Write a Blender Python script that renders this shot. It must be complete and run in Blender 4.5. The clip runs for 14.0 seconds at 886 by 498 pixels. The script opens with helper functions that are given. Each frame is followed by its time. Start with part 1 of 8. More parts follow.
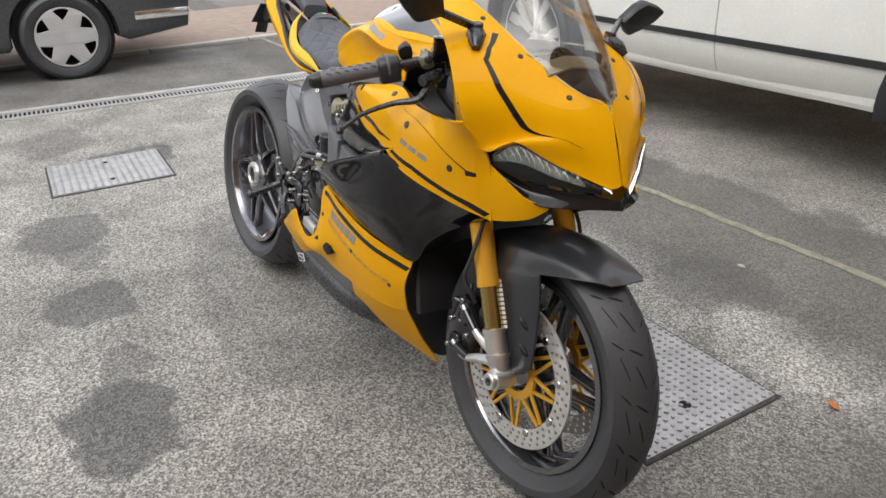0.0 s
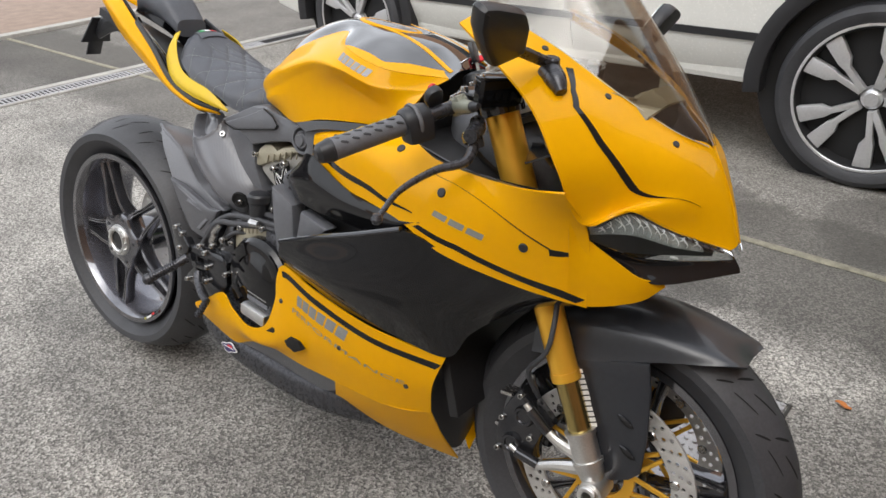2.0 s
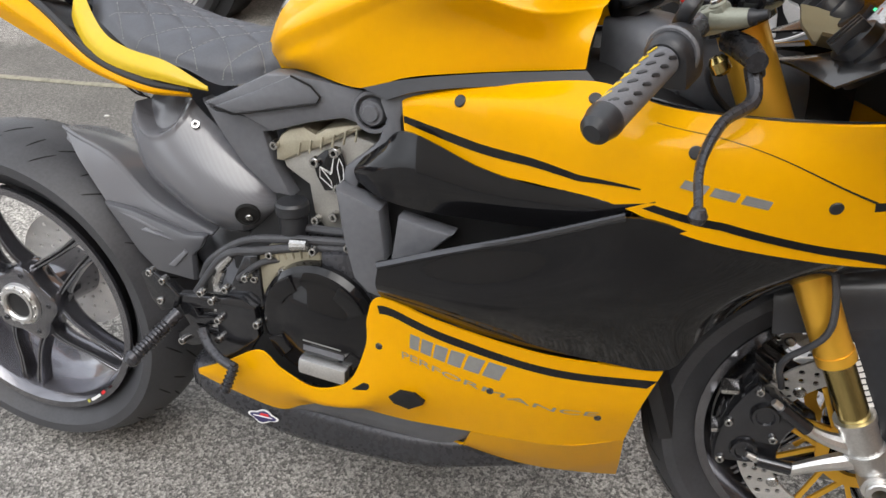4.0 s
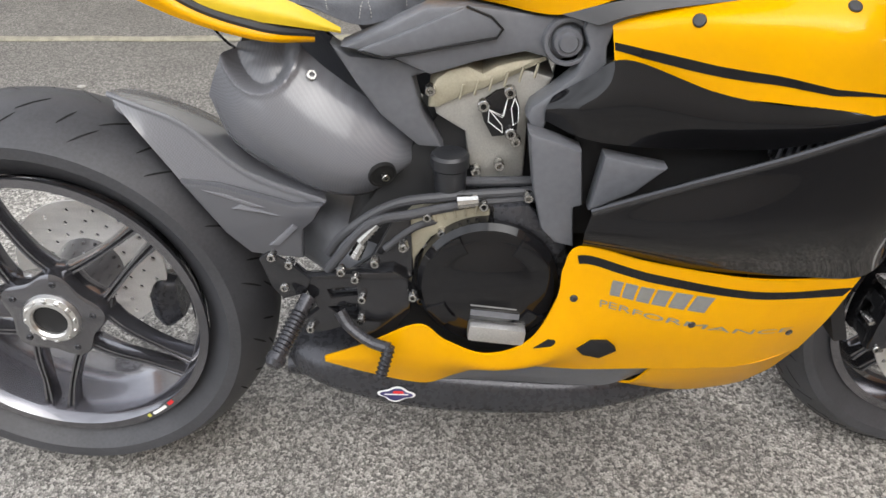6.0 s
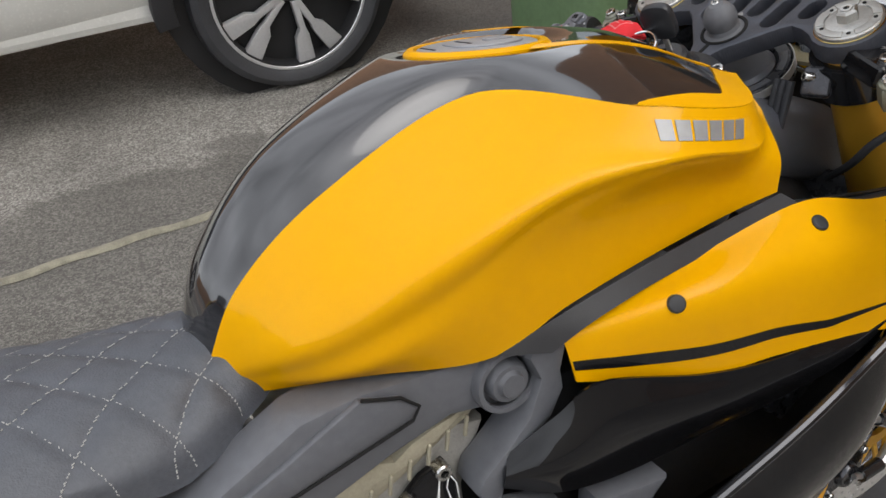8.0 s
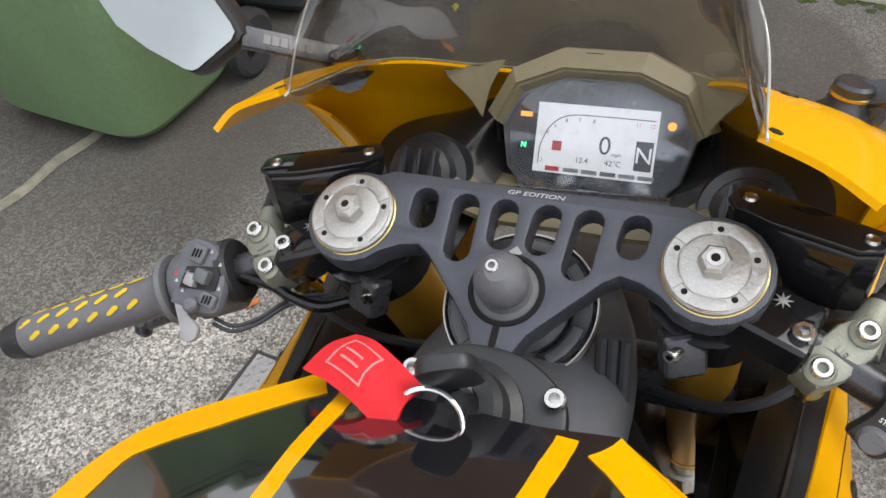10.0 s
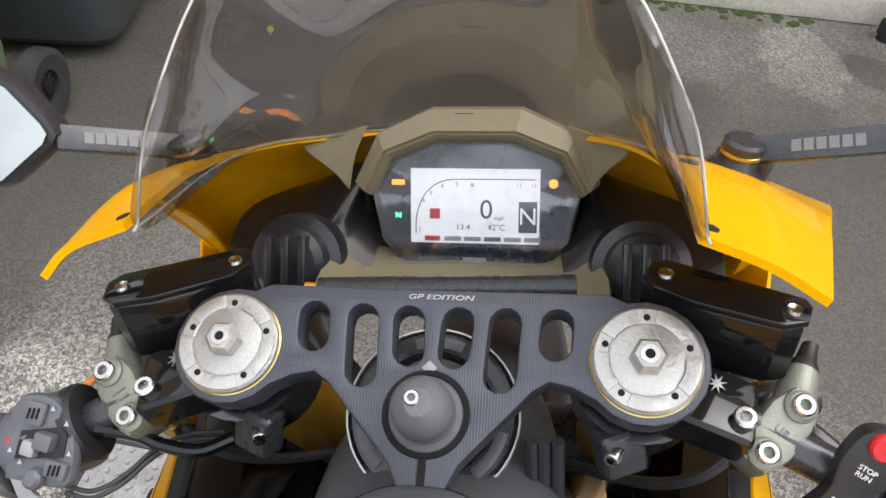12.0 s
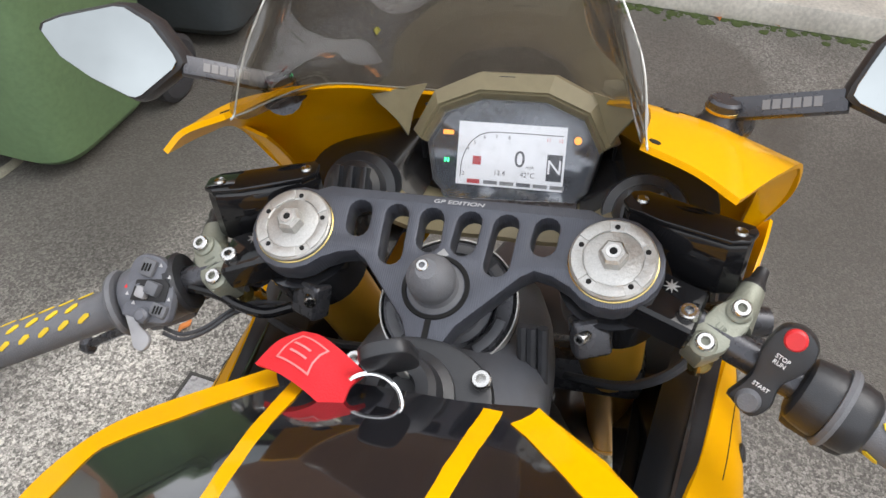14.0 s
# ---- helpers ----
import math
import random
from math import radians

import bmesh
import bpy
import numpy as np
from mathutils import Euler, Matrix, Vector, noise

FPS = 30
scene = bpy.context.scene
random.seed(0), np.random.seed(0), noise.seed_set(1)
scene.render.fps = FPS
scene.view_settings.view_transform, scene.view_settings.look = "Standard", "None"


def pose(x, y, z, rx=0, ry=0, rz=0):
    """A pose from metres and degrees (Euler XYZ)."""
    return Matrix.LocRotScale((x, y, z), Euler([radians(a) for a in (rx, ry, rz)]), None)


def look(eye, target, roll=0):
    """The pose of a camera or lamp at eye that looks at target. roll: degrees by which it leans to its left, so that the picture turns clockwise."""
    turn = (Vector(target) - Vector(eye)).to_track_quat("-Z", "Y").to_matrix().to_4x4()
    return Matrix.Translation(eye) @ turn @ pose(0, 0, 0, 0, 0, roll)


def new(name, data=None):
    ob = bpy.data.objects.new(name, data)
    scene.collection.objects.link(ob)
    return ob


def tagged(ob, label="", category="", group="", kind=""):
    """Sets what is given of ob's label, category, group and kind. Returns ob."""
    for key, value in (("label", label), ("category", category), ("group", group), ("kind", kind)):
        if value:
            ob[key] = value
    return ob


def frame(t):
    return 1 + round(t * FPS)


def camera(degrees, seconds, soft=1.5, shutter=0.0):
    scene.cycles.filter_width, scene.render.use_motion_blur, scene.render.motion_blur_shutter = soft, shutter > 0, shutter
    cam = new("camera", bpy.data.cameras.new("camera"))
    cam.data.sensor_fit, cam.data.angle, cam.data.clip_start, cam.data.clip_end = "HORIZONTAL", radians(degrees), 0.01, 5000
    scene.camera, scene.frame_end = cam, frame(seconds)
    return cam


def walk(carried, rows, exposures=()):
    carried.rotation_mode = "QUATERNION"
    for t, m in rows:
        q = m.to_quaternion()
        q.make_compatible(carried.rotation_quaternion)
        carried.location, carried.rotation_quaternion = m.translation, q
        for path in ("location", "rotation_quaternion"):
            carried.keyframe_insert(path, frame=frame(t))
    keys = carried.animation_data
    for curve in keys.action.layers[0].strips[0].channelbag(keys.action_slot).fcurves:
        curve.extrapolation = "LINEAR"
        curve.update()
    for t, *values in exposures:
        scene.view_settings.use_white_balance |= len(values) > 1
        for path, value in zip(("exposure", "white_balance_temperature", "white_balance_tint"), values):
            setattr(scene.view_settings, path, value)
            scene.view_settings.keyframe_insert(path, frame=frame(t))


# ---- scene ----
cam = camera(60.9, 14.0)
PATH = [
    (0, (2.5, -0.75, 1.219), (0.938, 0.16, 0.362), -2.0),
    (0.5, (2.351, -0.753, 1.223), (0.883, 0.258, 0.316), -1.9),
    (1, (2.181, -0.73, 1.269), (0.786, 0.373, 0.354), -1.6),
    (1.5, (2.037, -0.803, 1.254), (0.757, 0.423, 0.329), -1.6),
    (2, (1.862, -0.854, 1.266), (0.709, 0.475, 0.316), -2.1),
    (2.2, (1.782, -0.833, 1.259), (0.667, 0.522, 0.299), -2.4),
    (4.3, (1.089, -0.777, 1.176), (0.549, 0.737, -0.013), -5.1),
    (4.5, (1.03, -0.766, 1.178), (0.548, 0.744, -0.042), -5.1),
    (5, (0.866, -0.779, 1.168), (0.539, 0.723, -0.111), -4.5),
    (5.5, (0.733, -0.807, 1.174), (0.523, 0.687, -0.139), -3.4),
    (6, (0.675, -0.797, 1.172), (0.546, 0.692, -0.157), -2.0),
    (6.5, (0.627, -0.705, 1.158), (0.536, 0.831, -0.119), -2.3),
    (7, (0.59, -0.58, 1.167), (0.651, 1.002, -0.055), -3.8),
    (7.5, (0.533, -0.435, 1.196), (0.913, 1.096, -0.034), -5.1),
    (8, (0.54, -0.325, 1.21), (1.245, 1.101, -0.002), -3.8),
    (8.2, (0.579, -0.276, 1.201), (1.381, 1.119, 0.012), -3.8),
    (8.5, (0.644, -0.183, 1.219), (1.551, 1.083, -0.037), -3.3),
    (9, (0.721, -0.06, 1.233), (1.802, 0.96, -0.105), -1.7),
    (9.2, (0.75, 0.001, 1.238), (1.896, 0.911, -0.125), -1.0),
    (11.3, (0.893, 0.169, 1.247), (2.305, 0.334, -0.16), 6.4),
    (11.5, (0.898, 0.177, 1.247), (2.318, 0.322, -0.154), 6.6),
    (12, (0.904, 0.18, 1.246), (2.343, 0.287, -0.138), 7.3),
    (12.5, (0.901, 0.18, 1.246), (2.356, 0.27, -0.124), 7.8),
    (13, (0.894, 0.178, 1.253), (2.352, 0.298, -0.111), 7.8),
    (13.5, (0.858, 0.163, 1.261), (2.316, 0.335, -0.097), 7.5),
    (14, (0.789, 0.107, 1.276), (2.201, 0.461, -0.096), 5.7),
]
walk(cam, [(t, look(eye, target, roll)) for t, eye, target, roll in PATH], [(0, 1.0), (2.2, 0.98), (4.3, 1.20), (6.0, 1.36), (6.6, 1.36), (7.3, 1.06), (8.0, 0.72), (8.5, 0.54), (9.0, 0.72), (11.3, 1.36), (14, 1.28)])

# ---- world and light: a bright overcast day ----
world = bpy.data.worlds.new("overcast_sky")
scene.world = world
world.use_nodes = True
wn, wl = world.node_tree.nodes, world.node_tree.links
sky = wn.new("ShaderNodeTexSky")
sky.sky_type = "NISHITA"
sky.sun_disc = False
sky.sun_elevation, sky.sun_rotation = radians(55), radians(150)
sky.air_density, sky.dust_density, sky.ozone_density = 1.0, 4.0, 1.0
grey = wn.new("ShaderNodeHueSaturation")
grey.inputs["Saturation"].default_value = 0.30
wl.new(sky.outputs["Color"], grey.inputs["Color"])
cloud = wn.new("ShaderNodeMix")   # an even cloud cover over the clear sky
cloud.data_type = "RGBA"
cloud.inputs["Factor"].default_value = 0.52
cloud.inputs["B"].default_value = (7.3, 7.5, 7.9, 1)
wl.new(grey.outputs["Color"], cloud.inputs["A"])
at_sky, drift, bank = wn.new("ShaderNodeTexCoord"), wn.new("ShaderNodeTexNoise"), wn.new("ShaderNodeMapRange")   # uneven cloud
drift.inputs["Scale"].default_value, drift.inputs["Detail"].default_value = 2.6, 6
wl.new(at_sky.outputs["Generated"], drift.inputs["Vector"])
bank.inputs["From Min"].default_value, bank.inputs["From Max"].default_value = 0.35, 0.65
bank.inputs["To Min"].default_value, bank.inputs["To Max"].default_value = 0.72, 1.28
wl.new(drift.outputs["Fac"], bank.inputs["Value"])
thick = wn.new("ShaderNodeVectorMath")
thick.operation = "SCALE"
wl.new(cloud.outputs["Result"], thick.inputs[0])
wl.new(bank.outputs[0], thick.inputs["Scale"])
wl.new(thick.outputs[0], wn["Background"].inputs["Color"])
wn["Background"].inputs["Strength"].default_value = 0.15
sun = new("sun", bpy.data.lights.new("sun", "SUN"))
sun.data.energy, sun.data.angle, sun.data.color = 0.4, radians(50), (1.0, 0.96, 0.90)
sun.matrix_world = look((0, 0, 0), (-0.29, 0.50, -0.82))
# ---- materials ----
def material(name, colour, rough=0.5, metal=0.0, coat=0.0, vary=0.10, scale=8.0, bump=0.0, bump_scale=300.0, rough_vary=0.03, spec=0.5):
    """A surface with colour variation at two scales, uneven gloss and fine relief, in metres."""
    m = bpy.data.materials.new(name)
    m.use_nodes = True
    n, l = m.node_tree.nodes, m.node_tree.links
    b = n["Principled BSDF"]
    b.inputs["Roughness"].default_value, b.inputs["Metallic"].default_value = rough, metal
    b.inputs["Coat Weight"].default_value, b.inputs["Coat Roughness"].default_value = coat, 0.03
    b.inputs["Specular IOR Level"].default_value = spec
    at = n.new("ShaderNodeTexCoord")
    big, small = n.new("ShaderNodeTexNoise"), n.new("ShaderNodeTexNoise")
    for node, s in ((big, scale), (small, scale * 14)):
        node.inputs["Scale"].default_value, node.inputs["Detail"].default_value = s, 4
        l.new(at.outputs["Object"], node.inputs["Vector"])
    both = n.new("ShaderNodeMath")
    both.operation = "ADD"
    l.new(big.outputs["Fac"], both.inputs[0])
    l.new(small.outputs["Fac"], both.inputs[1])
    ramp = n.new("ShaderNodeMapRange")
    ramp.inputs["From Min"].default_value, ramp.inputs["From Max"].default_value = 0.7, 1.3
    ramp.inputs["To Min"].default_value, ramp.inputs["To Max"].default_value = 1 - vary, 1 + vary
    l.new(both.outputs[0], ramp.inputs["Value"])
    tint = n.new("ShaderNodeVectorMath")
    tint.operation = "SCALE"
    tint.inputs[0].default_value = colour
    l.new(ramp.outputs[0], tint.inputs["Scale"])
    l.new(tint.outputs[0], b.inputs["Base Color"])
    gloss = n.new("ShaderNodeMapRange")
    gloss.inputs["From Min"].default_value, gloss.inputs["From Max"].default_value = 0.35, 0.65
    gloss.inputs["To Min"].default_value, gloss.inputs["To Max"].default_value = max(0.02, rough - rough_vary), min(1, rough + rough_vary)
    l.new(small.outputs["Fac"], gloss.inputs["Value"])
    l.new(gloss.outputs[0], b.inputs["Roughness"])
    if bump:
        fine, relief = n.new("ShaderNodeTexNoise"), n.new("ShaderNodeBump")
        fine.inputs["Scale"].default_value = bump_scale
        l.new(at.outputs["Object"], fine.inputs["Vector"])
        l.new(fine.outputs["Fac"], relief.inputs["Height"])
        relief.inputs["Strength"].default_value, relief.inputs["Distance"].default_value = bump, 0.001
        l.new(relief.outputs["Normal"], b.inputs["Normal"])
    return m


def weave(name, colour, rough, size=0.0021):
    """Carbon cloth under satin lacquer: a fine check of darker and lighter threads."""
    m = material(name, colour, rough, coat=0.4, vary=0.05, rough_vary=0.004)
    n, l = m.node_tree.nodes, m.node_tree.links
    check = n.new("ShaderNodeTexChecker")
    check.inputs["Scale"].default_value = 1 / size
    check.inputs["Color1"].default_value = (*[0.91 * c for c in colour], 1)
    check.inputs["Color2"].default_value = (*[1.09 * c for c in colour], 1)
    l.new(n["Texture Coordinate"].outputs["Object"], check.inputs["Vector"])
    l.new(check.outputs["Color"], n["Principled BSDF"].inputs["Base Color"])
    return m


def glass(name, colour, rough=0.0, least=0.03):
    m = bpy.data.materials.new(name)
    m.use_nodes = True
    n, l = m.node_tree.nodes, m.node_tree.links
    n.remove(n["Principled BSDF"])
    clear, shine, mix, edge = (n.new(k) for k in ("ShaderNodeBsdfTransparent", "ShaderNodeBsdfGlossy", "ShaderNodeMixShader", "ShaderNodeLayerWeight"))
    clear.inputs["Color"].default_value = (*colour, 1)
    shine.inputs["Roughness"].default_value = 0.02 + rough
    steep, amount = n.new("ShaderNodeMath"), n.new("ShaderNodeMath")
    steep.operation, amount.operation = "POWER", "MULTIPLY_ADD"
    steep.inputs[1].default_value, amount.inputs[1].default_value, amount.inputs[2].default_value = 4.0, 0.7, least
    edge.inputs["Blend"].default_value = 0.5
    l.new(edge.outputs["Facing"], steep.inputs[0])
    l.new(steep.outputs[0], amount.inputs[0])
    l.new(amount.outputs[0], mix.inputs[0])
    l.new(clear.outputs[0], mix.inputs[1])
    l.new(shine.outputs[0], mix.inputs[2])
    l.new(mix.outputs[0], n["Material Output"].inputs["Surface"])
    return m


def glow(name, colour, strength):
    m = material(name, colour, 0.3)
    b = m.node_tree.nodes["Principled BSDF"]
    b.inputs["Emission Color"].default_value, b.inputs["Emission Strength"].default_value = (*colour, 1), strength
    return m


YELLOW = material("yellow_paint", (0.75, 0.365, 0.0), 0.40, coat=0.28, vary=0.02, scale=5, spec=0.04, rough_vary=0.01)
VINYL = material("yellow_vinyl", (0.62, 0.43, 0.01), 0.45, vary=0.06, bump=0.25, bump_scale=900)
GLOSS = material("black_gloss_paint", (0.008, 0.008, 0.009), 0.14, coat=0.62, vary=0.1, spec=0.08)
TANKBLACK = material("black_tank_lacquer", (0.008, 0.008, 0.010), 0.09, coat=1.0, vary=0.1, spec=0.9, rough_vary=0.01)
MATT = material("black_matt_plastic", (0.020, 0.021, 0.024), 0.38, vary=0.15, bump=0.2, bump_scale=1200)
SATIN = material("black_anodised_metal", (0.055, 0.056, 0.063), 0.28, metal=0.45, vary=0.12, bump=0.08, bump_scale=700)
DARK = material("dark_grey_plastic", (0.112, 0.116, 0.128), 0.34, vary=0.12, bump=0.25, bump_scale=1100)
POLISHED = material("polished_black_alloy", (0.040, 0.041, 0.046), 0.16, metal=0.7, coat=0.6, vary=0.08)
CARBON = weave("matt_carbon", (0.150, 0.153, 0.168), 0.26)
BLACKCARBON = weave("black_carbon", (0.016, 0.016, 0.017), 0.22)
DARKCARBON = weave("dark_carbon", (0.088, 0.090, 0.100), 0.24)
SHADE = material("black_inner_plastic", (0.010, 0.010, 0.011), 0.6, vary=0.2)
RUBBER = material("tyre_rubber", (0.045, 0.046, 0.051), 0.50, vary=0.22, scale=14, bump=0.3, bump_scale=600)
GROOVE = material("groove_black", (0.004, 0.004, 0.004), 0.9)
RIM = material("rim_black_paint", (0.15, 0.15, 0.165), 0.14, metal=0.85, coat=1.0, vary=0.03, rough_vary=0.01)
# Rim paint again, with the sky's reflection put into a paler colour.
BARREL = material("gloss_rim_barrel", (0.20, 0.20, 0.23), 0.24, metal=0.7, coat=0.6, vary=0.06, scale=10)
STEEL = material("brake_steel", (0.56, 0.55, 0.53), 0.38, metal=0.5, vary=0.12, scale=30)
# Brake steel lightened for the rear disc, standing in for light from the far side.
REARSTEEL = material("lit_brake_steel", (0.78, 0.77, 0.75), 0.42, metal=0.3, vary=0.10, scale=30)
GOLD = material("gold_anodised", (0.88, 0.48, 0.05), 0.30, metal=0.6, vary=0.02, rough_vary=0.01)
BRONZE = material("fork_stanchion", (0.46, 0.36, 0.14), 0.22, metal=1.0, vary=0.08)
ALLOY = material("raw_aluminium", (0.70, 0.695, 0.68), 0.40, metal=1.0, vary=0.12, scale=25, bump=0.15, bump_scale=400)
BRIGHT = material("bright_bolt_steel", (0.52, 0.515, 0.50), 0.25, metal=1.0, vary=0.10, scale=40)
MAGNESIUM = material("magnesium_casting", (0.40, 0.37, 0.28), 0.5, metal=0.45, vary=0.12, scale=25, bump=0.4, bump_scale=500)
CASTGREY = material("grey_casting", (0.40, 0.39, 0.36), 0.45, metal=0.45, vary=0.12, scale=25, bump=0.4, bump_scale=500)
OLIVE = material("olive_cast_metal", (0.26, 0.27, 0.22), 0.45, metal=0.4, vary=0.10, scale=30, bump=0.3, bump_scale=700)
DARKOLIVE = material("olive_relief", (0.17, 0.18, 0.145), 0.5, metal=0.4)
TAUPE = material("bronze_grey_plastic", (0.23, 0.20, 0.125), 0.42, vary=0.08, bump=0.2, bump_scale=1000)
LEATHER = material("grey_leather", (0.072, 0.078, 0.092), 0.48, vary=0.16, scale=20, bump=0.5, bump_scale=700)
THREAD = material("pale_thread", (0.42, 0.42, 0.40), 0.8)
SILVER = material("silver_print", (0.30, 0.30, 0.30), 0.45, metal=0.5)
LIGHTPRINT = material("pale_grey_print", (0.45, 0.45, 0.46), 0.5)
DIMPRINT = material("grey_print", (0.16, 0.16, 0.165), 0.5)
WHITE = material("white_print", (0.80, 0.80, 0.80), 0.5)
RED = material("red_plastic", (0.62, 0.02, 0.025), 0.4)
BADGEBLUE = material("violet_blue_print", (0.035, 0.030, 0.11), 0.4)
PALEGREY = material("pale_grey_plastic", (0.30, 0.30, 0.31), 0.45, vary=0.1, bump=0.2, bump_scale=900)
PODGREY = material("blue_grey_plastic", (0.115, 0.120, 0.138), 0.42, vary=0.12, bump=0.3, bump_scale=900)
FABRIC = material("red_fabric", (0.66, 0.012, 0.02), 0.75, vary=0.1, scale=60, bump=0.6, bump_scale=900)
FADED = material("faded_pink_print", (0.72, 0.22, 0.22), 0.7)
GREEN = material("green_print", (0.02, 0.30, 0.08), 0.5)
CAPGREY = material("fuel_cap_grey", (0.34, 0.35, 0.37), 0.42, metal=0.5, vary=0.06)
RUBBERGREY = material("grip_rubber", (0.125, 0.128, 0.138), 0.55, vary=0.12, bump=0.5, bump_scale=800)
MIRROR = material("mirror_silver", (0.37, 0.395, 0.395), 0.02, metal=1.0, vary=0.0, rough_vary=0.0)
SCREEN = glass("tinted_screen", (0.78, 0.765, 0.735), 0.0, 0.065)
LENS = glass("clear_lens", (0.93, 0.95, 0.95))
FENDER = material("satin_black_moulding", (0.019, 0.021, 0.026), 0.34, coat=0.25, vary=0.15, bump=0.1, bump_scale=900)
REFLECT = material("silvered_reflector", (0.40, 0.43, 0.43), 0.22, metal=0.35, vary=0.45, scale=45, bump=1.0, bump_scale=110)
FACET = material("bright_reflector_facet", (0.90, 0.92, 0.93), 0.20, metal=0.15, vary=0.1)
CASTCAP = material("machined_cap_aluminium", (0.50, 0.495, 0.475), 0.48, metal=0.85, vary=0.16, scale=60, bump=0.4, bump_scale=400)
CHROME = material("chrome", (0.85, 0.85, 0.86), 0.12, metal=1.0, vary=0.05)


# ---- mesh tools ----
def finish(bm, angle=32):
    me = bpy.data.meshes.new("mesh")
    bm.to_mesh(me)
    bm.free()
    me.shade_smooth()
    me.set_sharp_from_angle(angle=radians(angle))
    return me


NARROW = False   # the body tapers towards the tail and widens towards the front


def part(name, bm, mat, parent=None, label="", angle=32):
    """One mesh object, made of a bmesh or a mesh, under a thing or a part."""
    me = finish(bm, angle) if isinstance(bm, bmesh.types.BMesh) else bm
    me.name = name
    if NARROW:
        for v in me.vertices:
            x, y, z = v.co
            v.co.y = y - math.copysign(min(1, abs(y) / 0.08), y) * (0.028 - 0.036 * x + 0.026 * (z - 0.33))
    me.materials.append(mat)
    ob = new(name, me)
    ob.parent = parent
    if label:
        ob["label"] = label
    return ob


def root(name, label, category, m=None, group="", kind=""):
    ob = new(name)
    ob.empty_display_size = 0.1
    if m is not None:
        ob.matrix_world = m
    return tagged(ob, label, category, group, kind)


def spline(points, t):
    """Places along a smooth curve through the points; t runs from 0 to 1."""
    p = np.asarray(points, float)
    n = len(p) - 1
    s = np.clip(np.asarray(t, float), 0, 1) * n
    i = np.minimum(s.astype(int), n - 1)
    f = (s - i).reshape(-1, *([1] * (p.ndim - 1)))
    a, b, c, d = (p[np.clip(i + k, 0, n)] for k in (-1, 0, 1, 2))
    a = np.where((i == 0).reshape(f.shape), 2 * b - c, a)
    d = np.where((i == n - 1).reshape(f.shape), 2 * c - b, d)
    return b + 0.5 * f * (c - a + f * (2 * a - 5 * b + 4 * c - d + f * (3 * (b - c) + d - a)))


def surface(net, u, v):
    """Points of a smooth surface through a net of rails, as an array [v, u, xyz]."""
    net = np.asarray(net, float)
    along = spline(np.swapaxes(net, 0, 1), u)
    return spline(np.swapaxes(along, 0, 1), v)


def normals(g, outward):
    n = np.cross(np.gradient(g, axis=1), np.gradient(g, axis=0))
    n /= np.linalg.norm(n, axis=-1, keepdims=True) + 1e-12
    return n if (n * np.asarray(outward)).sum() > 0 else -n


def slab(outer, inner):
    """A closed sheet between two grids of points."""
    bm = bmesh.new()
    h, w = outer.shape[:2]
    a, b = ([[bm.verts.new(p) for p in row] for row in g] for g in (outer, inner))
    for r in range(h - 1):
        for c in range(w - 1):
            bm.faces.new((a[r][c], a[r][c + 1], a[r + 1][c + 1], a[r + 1][c]))
            bm.faces.new((b[r][c], b[r + 1][c], b[r + 1][c + 1], b[r][c + 1]))
    rim = [(0, c) for c in range(w)] + [(r, w - 1) for r in range(1, h)] + [(h - 1, c) for c in range(w - 2, -1, -1)] + [(r, 0) for r in range(h - 2, 0, -1)]
    for (r, c), (r2, c2) in zip(rim, rim[1:] + rim[:1]):
        bm.faces.new((a[r][c], b[r][c], b[r2][c2], a[r2][c2]))
    bmesh.ops.recalc_face_normals(bm, faces=bm.faces)
    return bm


def flip(g, side):
    """Mirrors points to a side; the nose stands a little to the left of the middle plane."""
    out = np.asarray(g) * np.array([1, side, 1])
    out[..., 1] += 0.008 * np.clip((out[..., 0] - 1.34) / 0.13, 0, 1) * (out[..., 2] > 0.62)
    return out


def sheet(net, side=1, thick=0.003, nu=30, nv=12, u=(0, 1), v=(0, 1), lift=0.0, outward=(0, 1, 0.4), wave=None):
    """A moulded panel of even thickness. The net is given for the left side; side=-1 mirrors it."""
    g = surface(net, np.linspace(*u, nu), np.linspace(*v, nv))
    n = normals(g, outward)
    if wave is not None:
        g = g + n * wave(g)[..., None]
    return slab(flip(g + n * lift, side), flip(g + n * (lift - thick), side))


def tube(points, radius, sides=12, n=24, smooth=True, capped=True):
    """A round bar along a smooth line, with one radius or several."""
    p = spline(points, np.linspace(0, 1, n)) if smooth else np.asarray(points, float)
    r = np.interp(np.linspace(0, 1, len(p)), np.linspace(0, 1, np.size(radius)), np.atleast_1d(radius)) if np.size(radius) != len(p) else np.asarray(radius)
    bm, rings = bmesh.new(), []
    t = np.gradient(p, axis=0)
    up = Vector((0.01, 0.02, 1)) if abs(t[0][2]) < 0.95 * np.linalg.norm(t[0]) else Vector((1, 0.02, 0))
    for q, d, k in zip(p.tolist(), t.tolist(), r.tolist()):
        d = Vector(d).normalized()
        a = d.cross(up).normalized()
        up = a.cross(d).normalized()
        rings.append([bm.verts.new(Vector(q) + k * (math.cos(s) * a + math.sin(s) * up)) for s in np.linspace(0, 2 * math.pi, sides, endpoint=False).tolist()])
    for x, y in zip(rings, rings[1:]):
        for i in range(sides):
            bm.faces.new((x[i], x[(i + 1) % sides], y[(i + 1) % sides], y[i]))
    if capped:
        bm.faces.new(rings[0][::-1])
        bm.faces.new(rings[-1])
    bmesh.ops.recalc_face_normals(bm, faces=bm.faces)
    return bm


